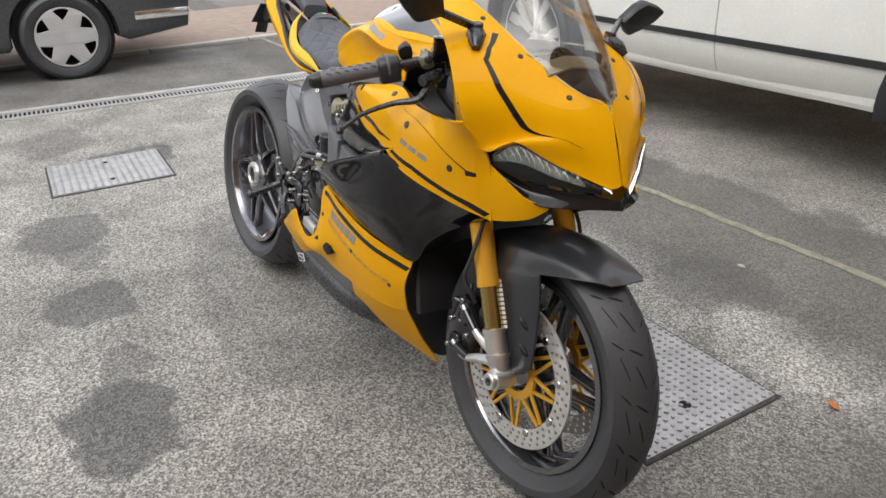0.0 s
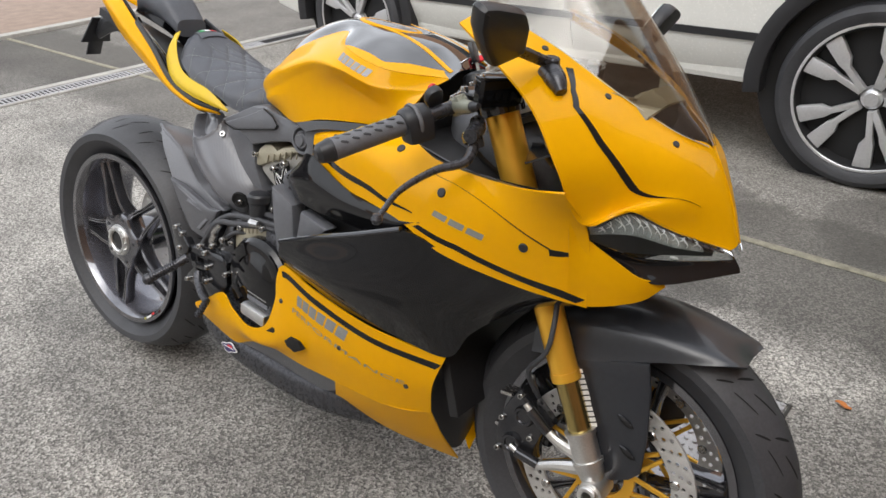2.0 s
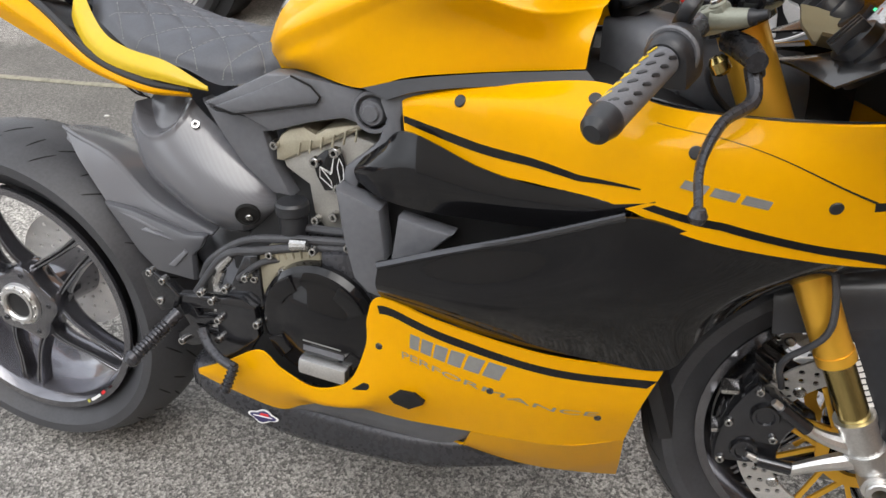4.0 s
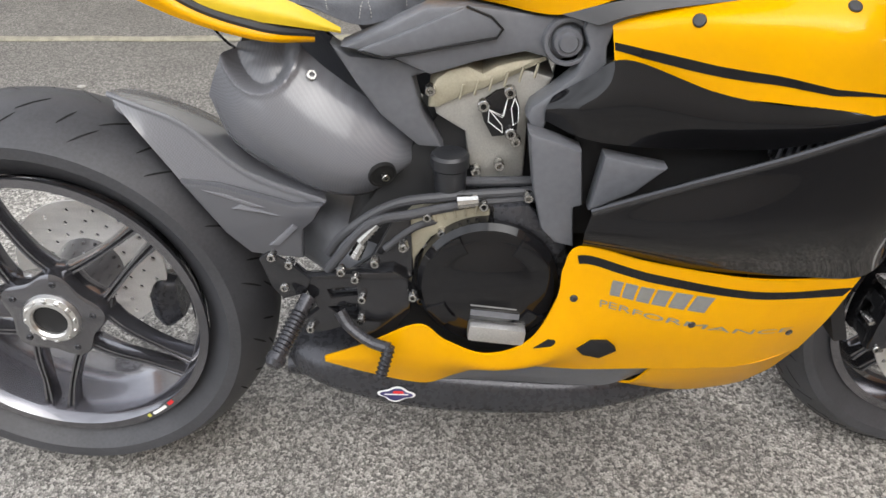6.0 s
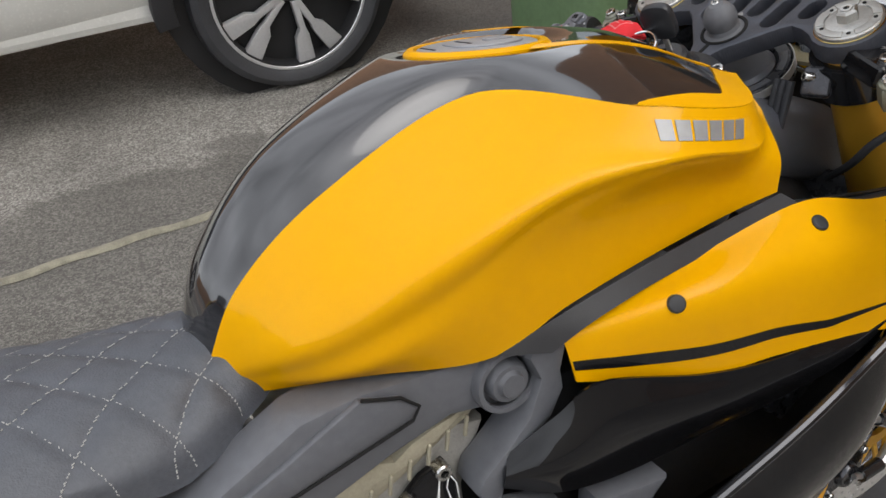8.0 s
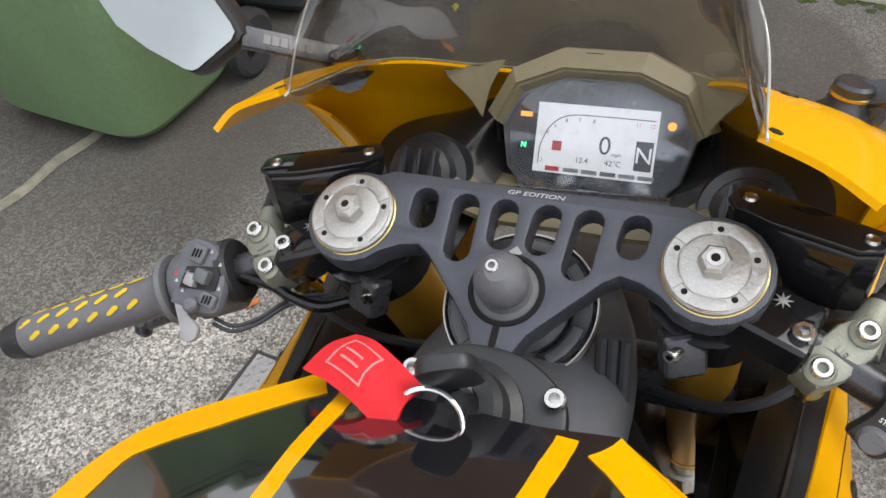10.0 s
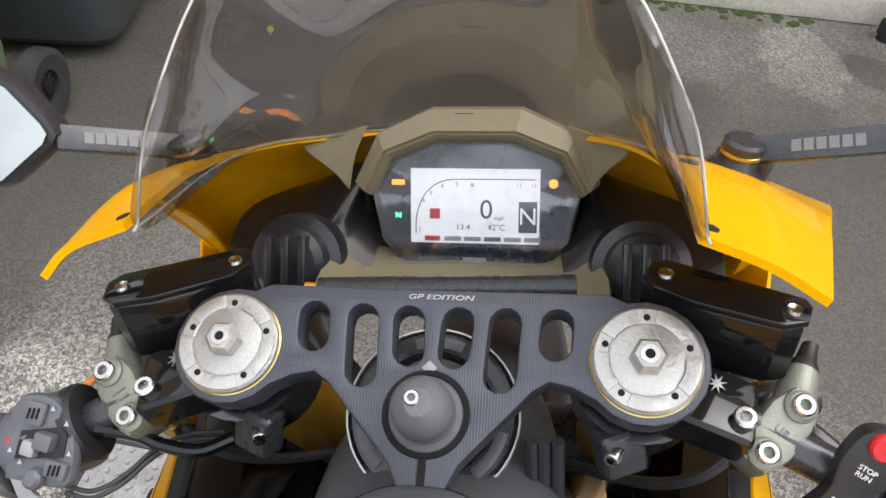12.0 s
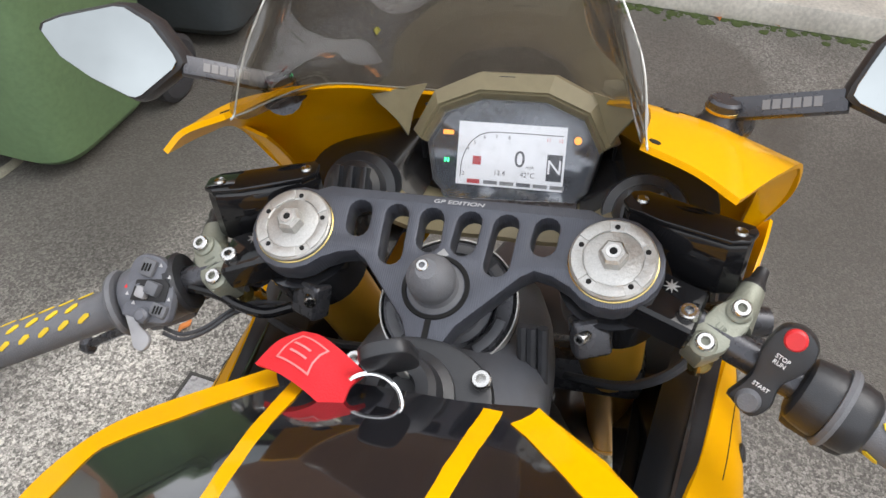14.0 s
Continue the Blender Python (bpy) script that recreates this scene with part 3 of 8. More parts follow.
# ---- wheelie bins ----
def wheelie_bin(label, m, mat, wheel_side=1):
    thing = root("wheelie_bin", label, "bin", m, group="wheelie bins by the wall")
    g = []
    for z, w, d, o in ((0.03, 0.225, 0.20, 0.0), (0.06, 0.245, 0.23, 0.0), (0.30, 0.255, 0.25, 0.0), (0.34, 0.252, 0.246, 0), (0.80, 0.275, 0.285, 0.01), (0.95, 0.285, 0.30, 0.02), (0.955, 0.30, 0.315, 0.02), (0.99, 0.30, 0.315, 0.02)):
        row = []
        for a in np.linspace(0, 2 * math.pi, 48, endpoint=False):
            c, s = math.cos(a), math.sin(a)
            row.append((w * math.copysign(abs(c) ** 0.38, c), d * math.copysign(abs(s) ** 0.38, s) + o, z))
        g.append(row)
    bm = bmesh.new()
    rings = [[bm.verts.new(p) for p in row] for row in g]
    for a, b in zip(rings, rings[1:]):
        for i in range(48):
            bm.faces.new((a[i], a[(i + 1) % 48], b[(i + 1) % 48], b[i]))
    bm.faces.new(rings[0][::-1])
    bm.faces.new(rings[-1])
    part("body", bm, mat, thing, angle=30)
    part("lid", loft([(-0.30, 0.02, 1.005, 0.30, 0.012), (-0.27, 0.02, 1.02, 0.325, 0.03), (0, 0.02, 1.035, 0.33, 0.035), (0.27, 0.02, 1.02, 0.325, 0.03), (0.30, 0.02, 1.005, 0.30, 0.012)], 32, 6), mat, thing)
    part("handle", tube([(-0.24, 0.33, 0.98), (-0.22, 0.38, 0.99), (0.22, 0.38, 0.99), (0.24, 0.33, 0.98)], 0.016, 10, 20, smooth=False), mat, thing)
    part("axle", tube([(-0.26, 0.25, 0.10), (0.26, 0.25, 0.10)], 0.012, 10, 2, smooth=False), SATIN, thing)
    for s in (-1, 1):
        wheel = part("wheel", lathe([(0.045, -0.02), (0.085, -0.026), (0.10, -0.018), (0.10, 0.018), (0.085, 0.026), (0.045, 0.02)], (s * 0.27, 0.25, 0.10), (1, 0, 0), 28, closed=True), RUBBER, thing, "black rubber wheel")
        hub = [lathe([(0, 0.018), (0.016, 0.018), (0.016, -0.018), (0, -0.018)], (s * 0.27, 0.25, 0.10), (1, 0, 0), 14)]
        for k in range(6):
            hub.append(box((0.02, 0.012, 0.08), Matrix.Translation((s * 0.27, 0.25, 0.10)) @ pose(0, 0, 0, k * 30), 0.002, 1))
        part("hub", join(*hub), SHADE, wheel)
    return thing


wheelie_bin("green plastic wheelie bin standing on the asphalt", pose(2.17, 1.64, 0, 0, 0, -88), BINGREEN)
wheelie_bin("dark grey plastic wheelie bin beside the green one", pose(2.92, 1.63, 0, 0, 0, -78), BINGREY)


# ---- parked cars ----
def car_wheel(parent, at, axis, r, rim, spokes, split, mat_a, mat_b):
    wheel = part("wheel", lathe([(rim, 0.0), (rim + 0.018, 0.012), (r - 0.03, 0.016), (r - 0.008, 0.0), (r, -0.03), (r, -0.19), (r - 0.02, -0.215), (rim, -0.21)], at, axis, 56, closed=True), RUBBER, parent, "black tyre")
    m = basis(at, axis)
    part("rim", lathe([(rim + 0.002, 0.004), (rim - 0.012, 0.004), (rim - 0.02, -0.02), (rim - 0.02, -0.16), (0.06, -0.17), (0.06, -0.19), (rim + 0.002, -0.19)], at, axis, 56, closed=True), mat_b, wheel)
    if spokes:
        part("rim_lip", lathe([(rim + 0.003, 0.006), (rim - 0.006, 0.007), (rim - 0.010, 0.002), (rim - 0.010, -0.012), (rim + 0.001, -0.012)], at, axis, 56, closed=True), mat_a, wheel)
    bars = []
    for k in range(spokes):
        for s in split:
            a = 2 * math.pi * k / spokes
            t0, t1 = a + s * 0.45, a + s
            c0, s0, c1, s1 = math.cos(t0), math.sin(t0), math.cos(t1), math.sin(t1)
            tm = a + s * 0.85
            cm, sm = math.cos(tm), math.sin(tm)
            rows = [(0.045, c0, s0, 0.011 * rim / 0.26), (0.52 * rim, (c0 + cm) / 2, (s0 + sm) / 2, 0.011 * rim / 0.26), (0.62 * rim, cm, sm, 0.024 * rim / 0.26), (rim - 0.006, c1, s1, 0.031 * rim / 0.26)]
            loop = [(r * c - w * q, r * q + w * c) for r, c, q, w in rows] + [(r * c + w * q, r * q - w * c) for r, c, q, w in rows[::-1]]
            bars.append(plate(loop, 0.03, m @ pose(0, 0, -0.02), bevel=0.004))
    for bm in bars:
        part("spoke", bm, mat_a, wheel)
    part("hub_cap", lathe([(0, -0.008), (0.026, -0.008), (0.030, -0.012), (0.038, -0.018), (0.050, -0.06)], at, axis, 24), mat_a, wheel)
    return wheel


suv = root("parked_car", "white estate car with black arch trim and machined wheels", "car", group="parked cars")
SIDE = [  # the car's flank, sill to belt, rear to front
    [(-1.02, 2.33, 0.335), (-0.4, 2.325, 0.33), (0.2, 2.325, 0.333), (0.86, 2.33, 0.34)],
    [(-1.05, 2.285, 0.44), (-0.4, 2.272, 0.44), (0.2, 2.272, 0.44), (0.86, 2.285, 0.44)],
    [(-1.08, 2.262, 0.55), (-0.4, 2.255, 0.55), (0.2, 2.255, 0.55), (0.90, 2.262, 0.55)],
    [(-1.08, 2.275, 0.75), (-0.4, 2.262, 0.75), (0.2, 2.262, 0.75), (0.95, 2.272, 0.75)],
    [(-1.05, 2.30, 1.0), (-0.4, 2.29, 1.0), (0.2, 2.29, 1.0), (1.05, 2.29, 1.0)]]
part("door", sheet(SIDE, 1, 0.02, 24, 24, u=(0.0, 0.555), outward=(0, -1, 0)), WHITECAR, suv)
part("door", sheet(SIDE, 1, 0.02, 24, 24, u=(0.5585, 1.0), outward=(0, -1, 0)), WHITECAR, suv)
part("side_moulding", sheet(SIDE, 1, 0.012, 40, 6, v=(0.465, 0.515), lift=0.010, outward=(0, -1, 0)), CLADDING, suv, "black side moulding")


def arch(cx, cz, r0, r1, a0, a1, n=24):
    t = np.linspace(radians(a0), radians(a1), n)
    return [(cx + r1 * math.cos(a), cz + r1 * math.sin(a)) for a in t] + [(cx + r0 * math.cos(a), cz + r0 * math.sin(a)) for a in t[::-1]]


def arc(cx, cz, r, a0, a1, n=20):
    return [(cx + r * math.cos(a), cz + r * math.sin(a)) for a in np.linspace(radians(a0), radians(a1), n)]


HUB_A, HUB_B = 1.30, -1.47
profile = [(2.15, 0.42), (2.18, 0.75), (2.05, 0.98), (1.25, 1.08), (-2.25, 1.10), (-2.30, 0.5), (-2.2, 0.38)]
profile += [*arc(HUB_B, 0.385, 0.45, 190, -8)[0:20]] + [(-0.98, 0.335), (0.82, 0.335)] + [*arc(HUB_A, 0.385, 0.45, 188, -8)]
part("body", side_plate(profile, 2.30, 4.05, bevel=0.03), WHITECAR, suv)
part("cabin", side_plate([(0.95, 1.07), (0.35, 1.58), (-0.6, 1.66), (-1.9, 1.60), (-2.25, 1.08)], 2.42, 3.93, bevel=0.05), WINDOW, suv, "dark glass cabin")
for hub in (HUB_A, HUB_B):
    part("arch_trim", side_plate(arch(hub, 0.385, 0.405, 0.475, -5, 188), 2.245, 2.32, bevel=0.008), CLADDING, suv, "black wheel-arch trim")
    part("wheel_well", lathe([(0, 0.0), (0.44, 0.0), (0.44, 0.25)], (hub, 2.58, 0.385), (0, -1, 0), 32), SHADE, suv)
    car_wheel(suv, (hub, 2.280, 0.357), (0, -1, 0), 0.357, 0.283, 5, (-0.24, 0.24), WHEELALLOY, SHADE)

saloon = root("parked_car", "dark grey hatchback with silver wheel covers", "car", group="parked cars")

ymap = Matrix(((0, 0, 1, -4.85), (1, 0, 0, 0), (0, 1, 0, 0), (0, 0, 0, 1)))
flank = [(0.72, 0.30), (0.76, 0.52), (0.70, 0.72), (0.2, 0.95), (-3.0, 1.0), (-3.15, 0.5), (-3.1, 0.3)] + arc(-2.75, 0.31, 0.37, 185, -5) + [(-2.3, 0.24), (-0.6, 0.24)] + arc(-0.20, 0.31, 0.37, 185, -5) + [(0.25, 0.24)]
part("body", plate(flank, 1.74, ymap, bevel=0.04), DARKCAR, saloon)
part("cabin", plate([(0.05, 0.94), (-0.75, 1.42), (-2.6, 1.45), (-3.05, 0.98)], 1.5, ymap, bevel=0.05), WINDOW, saloon, "dark glass cabin")
part("bumper_strip", box((0.05, 0.42, 0.07), pose(-3.985, 0.52, 0.42), 0.012), CHROME, saloon, "bright bumper strip")
part("bumper", box((1.6, 0.10, 0.18), pose(-4.85, 0.70, 0.40), 0.04), CLADDING, saloon, "black bumper")
for y in (-0.20, -2.75):
    part("wheel_well", lathe([(0, 0.0), (0.36, 0.0), (0.36, 0.2)], (-4.3, y, 0.31), (1, 0, 0), 32), SHADE, saloon)
    wheel = car_wheel(saloon, (-3.97, y, 0.315), (1, 0, 0), 0.315, 0.222, 0, (0.0,), WHEELALLOY, SHADE)
    windows = [[(r * math.cos(radians(60 * k + a)), r * math.sin(radians(60 * k + a))) for a, r in ((30, 0.125), (40, 0.160), (46, 0.200), (38, 0.206), (30, 0.208), (22, 0.206), (14, 0.200), (20, 0.160))][::-1] for k in range(6)]
    part("wheel_cover", plate(ring_points(0.220, 60), 0.016, basis((-3.972, y, 0.315), (1, 0, 0)), windows, 0.004), WHEELALLOY, wheel, "silver plastic wheel cover")


# ---- the motorcycle: x ahead, y to its left, z up, leaning on its stand ----
bike = root("motorcycle", "yellow and black sports motorcycle leaning on its side stand", "motorcycle", pose(0, 0, 0, -9.5) @ pose(0.007, -0.012, 0.005, 0, 0, 2.75))
SIDES = (-1, 1)


# wheels
def tyre(c, rim, r, w, crown):
    """A round-shouldered tyre: rim radius, outer radius, half width, and how pointed the tread is."""
    pts = [(rim, 0.62 * w), (rim + 0.02, 0.80 * w), (rim + 0.42 * (r - rim), 0.99 * w), (rim + 0.60 * (r - rim), w)]
    pts += [(r - (r - rim) * 0.40 * (k / 10) ** 2 * crown, w * (k / 10) * 0.995) for k in range(9, -1, -1)]
    pts = [(a, -b) for a, b in pts] + [(a, b) for a, b in pts[::-1][1:]]
    return lathe(pts, c, (0, 1, 0), 96, closed=True)


def tread(c, r, rim, w, crown, marks):
    """Curved grooves pressed into the tread."""
    out = []
    for k in range(18):
        for s in SIDES:
            for a0, y0, a1, y1, wd in marks:
                rows = []
                for d in (-0.5, 0.5):
                    row = []
                    for t in np.linspace(0, 1, 8):
                        y = (y0 + (y1 - y0) * t) * w * s
                        a = 2 * math.pi * k / 18 + (0.17 if s > 0 else 0) + a0 + (a1 - a0) * t
                        q = y / w
                        rr = r - (r - rim) * 0.40 * q * q * crown + 0.0003
                        da = d * wd * (1 - abs(2 * t - 1) ** 3) / r + 1e-5 * d
                        row.append((c[0] + rr * math.cos(a + da), c[1] + y + d * wd * 0.4, c[2] + rr * math.sin(a + da)))
                    rows.append(row)
                g = np.array(rows)
                out.append(slab(g, g * 0.9985 + np.array(c) * 0.0015))
    return join(*out)


def blade(points, widths, depths, across):
    """A wide, chamfered spoke along a smooth line, hollowed along its face."""
    n = 16
    p = spline(points, np.linspace(0, 1, n))
    w, h = (np.interp(np.linspace(0, 1, n), np.linspace(0, 1, len(q)), q) for q in (widths, depths))
    bm, rings = bmesh.new(), []
    for q, a, b in zip(p, w, h):
        sec = [(-0.5, -0.30), (-0.36, -0.5), (-0.14, -0.5), (0.0, -0.36), (0.14, -0.5), (0.36, -0.5), (0.5, -0.30), (0.5, 0.35), (0.3, 0.5), (-0.3, 0.5), (-0.5, 0.35)]
        rings.append([bm.verts.new(tuple(q + np.array(across) * u * a + np.array((0, 1, 0)) * v * b)) for u, v in sec])
    for x, y in zip(rings, rings[1:]):
        for i in range(len(x)):
            j = (i + 1) % len(x)
            bm.faces.new((x[i], x[j], y[j], y[i]))
    bm.faces.new(rings[0][::-1])
    bm.faces.new(rings[-1])
    bmesh.ops.recalc_face_normals(bm, faces=bm.faces)
    return bm


def spokes(c, r0, r1, n, gap, half, depth, parent, start=0.0):
    for k in range(n):
        a = 2 * math.pi * k / n + start
        d, e = np.array((math.cos(a), 0, math.sin(a))), np.array((-math.sin(a), 0, math.cos(a)))
        for s in SIDES:   # each arm meets its neighbour's at the hub and runs beside its twin at the rim
            p = [np.array(c) + d * (r0 + f * (r1 - r0)) + e * s * g + np.array((0, depth * h, 0)) for f, g, h in ((-0.02, 1.62 * gap, 0.0), (0.25, 1.30 * gap, 0.6), (0.6, 0.94 * gap, 0.4), (1.0, 0.74 * gap, 0.0))]
            part("spoke", blade(p, [half * 1.9, half * 1.6, half * 1.4, half * 2.2], [half * 4.2, half * 3.6, half * 3.2, half * 3.8], e), RIM, parent, angle=25)


def wheel_rim(c, rim, w, parent):
    pts = [(rim + 0.004, w), (rim + 0.004, w - 0.007), (rim - 0.004, w - 0.010), (rim - 0.014, 0.55 * w), (rim - 0.022, 0.2 * w), (rim - 0.022, -0.2 * w), (rim - 0.014, -0.55 * w), (rim - 0.004, -w + 0.010), (rim + 0.004, -w + 0.007), (rim + 0.004, -w), (rim - 0.009, -w), (rim - 0.018, -w + 0.012),
           (rim - 0.032, -0.2 * w), (rim - 0.032, 0.2 * w), (rim - 0.018, w - 0.012), (rim - 0.009, w)]
    if w > 0.06:   # the inner barrel, its colour paled for mirrored sky
        part("rim_barrel", lathe([(rim - 0.0195, -w + 0.015), (rim - 0.0335, -0.2 * w), (rim - 0.0335, 0.2 * w), (rim - 0.0195, w - 0.013), (rim - 0.0185, w - 0.013), (rim - 0.0325, 0.2 * w), (rim - 0.0325, -0.2 * w), (rim - 0.0185, -w + 0.015)], c, (0, 1, 0), 72, closed=True), BARREL, parent, "rim barrel, paled for the sky it mirrors")
    return part("rim", lathe(pts, c, (0, 1, 0), 72, closed=True), RIM, parent, "gloss black rim")


def disc(c, r, r_in, thick, parent, y, holes=60, rows=3, metal=STEEL):
    loops = []
    for k in range(holes):
        a = 2 * math.pi * k / holes
        rr = r_in + (r - r_in) * (0.22 + 0.28 * (k % rows))
        loops.append(ring_points(0.0040, 6, (rr * math.cos(a), rr * math.sin(a))))
    m = Matrix.Translation((c[0], y, c[2])) @ basis((0, 0, 0), (0, 1, 0))
    return part("brake_disc", plate(ring_points(r, 72), thick, m, [ring_points(r_in, 60)] + loops, 0.0006), metal, parent, "drilled steel brake disc")


REAR, FRONT = (0.0, -0.008, 0.330), (1.424, 0.0, 0.298)
rear = part("rear_wheel", tyre(REAR, 0.230, 0.326, 0.099, 1.0), RUBBER, bike, "worn black rear tyre")
marks = [(0.00, 0.12, 0.11, 0.42, 0.0035), (0.10, 0.50, 0.19, 0.80, 0.003), (0.22, 0.30, 0.27, 0.58, 0.003)]
tagged(part("tread_groove", tread(REAR, 0.326, 0.230, 0.099, 1.0, marks), GROOVE, rear), kind="stuff")
wheel_rim(REAR, 0.231, 0.088, rear)
spokes((0, -0.062, REAR[2]), 0.062, 0.214, 5, 0.0225, 0.0086, -0.014, rear, 0.68)
lobes = [(0.074 * (1 + 0.10 * math.cos(5 * (a - 0.68 - math.pi / 5))) * math.cos(a), 0.074 * (1 + 0.10 * math.cos(5 * (a - 0.68 - math.pi / 5))) * math.sin(a)) for a in np.linspace(0, 2 * math.pi, 60, endpoint=False)]
part("hub", plate(lobes, 0.050, Matrix.Translation((REAR[0], -0.070, REAR[2])) @ basis((0, 0, 0), (0, -1, 0), (0, 0, 1)), bevel=0.008), RIM, rear, "dark five-lobed wheel hub", angle=25)
part("hub_core", lathe([(0.0, -0.05), (0.055, -0.05), (0.050, 0.0), (0.055, 0.06), (0.0, 0.07)], REAR, (0, 1, 0), 32), RIM, rear)
for k in range(5):
    bolt((REAR[0] + 0.062 * math.cos(0.68 + math.pi / 5 * (2 * k + 1)), -0.094, REAR[2] + 0.062 * math.sin(0.68 + math.pi / 5 * (2 * k + 1))), (0, -1, 0), 0.005, 0.003, rear, SATIN)
part("axle_nut", lathe([(0.026, -0.060), (0.026, -0.104), (0.029, -0.108), (0.034, -0.108), (0.0345, -0.104), (0.041, -0.102), (0.043, -0.098), (0.043, -0.070)], (REAR[0], 0, REAR[2]), (0, 1, 0), 28, closed=True), ALLOY, rear, "large bare-metal hollow axle nut")
part("axle_bore", lathe([(0, -0.075), (0.026, -0.075), (0.0265, -0.10)], (REAR[0], 0, REAR[2]), (0, 1, 0), 24), SHADE, rear)
for k in range(12):
    a = math.pi * k / 6
    part("nut_flat", box((0.008, 0.010, 0.004), Matrix.Translation((REAR[0] + 0.0375 * math.cos(a), -0.102, REAR[2] + 0.0375 * math.sin(a))) @ pose(0, 0, 0, 0, -math.degrees(a) + 90), 0.001, 1), ALLOY, rear)
disc(REAR, 0.124, 0.048, 0.005, rear, 0.050, 48, metal=REARSTEEL)
part("sprocket", lathe([(0.05, 0.105), (0.098, 0.105), (0.098, 0.112), (0.05, 0.112)], REAR, (0, 1, 0), 40, closed=True), SATIN, rear)
for low, high, a0, a1, mat in ((0.2200, 0.2250, 0.88, 1.03, WHITE), (0.2195, 0.2255, 0.81, 0.855, RED), (0.2195, 0.2255, 1.05, 1.085, LEAFY)):
    strip = lathe([(low, -0.0965), (high, -0.0972), (high, -0.0980), (low, -0.0973)], REAR, (0, 1, 0), 240, closed=True)
    bmesh.ops.delete(strip, geom=[f for f in strip.faces if not (a0 < math.atan2(-(f.calc_center_median().z - REAR[2]), f.calc_center_median().x) < a1)], context="FACES")
    part("rim_sticker", strip, mat, rear)

front = part("front_wheel", tyre(FRONT, 0.216, 0.302, 0.061, 1.0), RUBBER, bike, "worn black front tyre")
marks = [(0.00, 0.15, 0.15, 0.40, 0.0045), (0.06, 0.60, 0.22, 0.75, 0.004), (0.20, 0.10, 0.26, 0.50, 0.0045), (0.26, 0.62, 0.33, 0.85, 0.004)]
tagged(part("tread_groove", tread(FRONT, 0.302, 0.216, 0.061, 1.0, marks), GROOVE, front), kind="stuff")
wheel_rim(FRONT, 0.216, 0.046, front)
spokes(FRONT, 0.045, 0.198, 5, 0.021, 0.0095, 0.0, front, 0.1)
part("hub", lathe([(0, -0.058), (0.028, -0.058), (0.036, -0.045), (0.042, 0.0), (0.036, 0.045), (0.028, 0.058), (0, 0.058)], FRONT, (0, 1, 0), 28), RIM, front)
for s in SIDES:
    rotor = disc(FRONT, 0.163, 0.121, 0.005, front, s * 0.066, 120)
    for k in range(9):
        a = 2 * math.pi * k / 9
        m = Matrix.Translation((FRONT[0], s * 0.066, FRONT[2])) @ basis((0, 0, 0), (0, 1, 0))
        for b in (-0.30, 0.30):
            p, q = (0.050 * math.cos(a), 0.050 * math.sin(a)), (0.119 * math.cos(a + b), 0.119 * math.sin(a + b))
            dx, dy = q[0] - p[0], q[1] - p[1]
            ln = math.hypot(dx, dy)
            nx, ny = -dy / ln * 0.0036, dx / ln * 0.0036
            part("carrier_arm", plate([(p[0] - nx, p[1] - ny), (q[0] - nx, q[1] - ny), (q[0] + nx, q[1] + ny), (p[0] + nx, p[1] + ny)], 0.006, m, bevel=0.001), GOLD, rotor)
        part("disc_button", lathe([(0, -0.005), (0.007, -0.005), (0.009, -0.003), (0.009, 0.003), (0.007, 0.005), (0, 0.005)], (FRONT[0] + 0.128 * math.cos(a + 0.3), s * 0.066, FRONT[2] + 0.128 * math.sin(a + 0.3)), (0, 1, 0), 12), BRIGHT, rotor)
    carrier = (lathe([(0.040, -0.004), (0.058, -0.004), (0.058, 0.004), (0.040, 0.004)], (FRONT[0], s * 0.066, FRONT[2]), (0, 1, 0), 36, closed=True))
    part("disc_carrier", carrier, GOLD, rotor, "gold anodised disc carrier")

# front fork: gold legs, bright lower castings
DOWN = np.array((0.283, 0, -0.622)) / np.linalg.norm((0.283, 0, -0.622))
TOP = np.array((1.152, 0, 0.940))
UP = tuple(-DOWN)


def leg(k, y):
    p = TOP + DOWN * k
    return (p[0] - 0.011 * min(1, max(0, k) / 0.45), y, p[2])


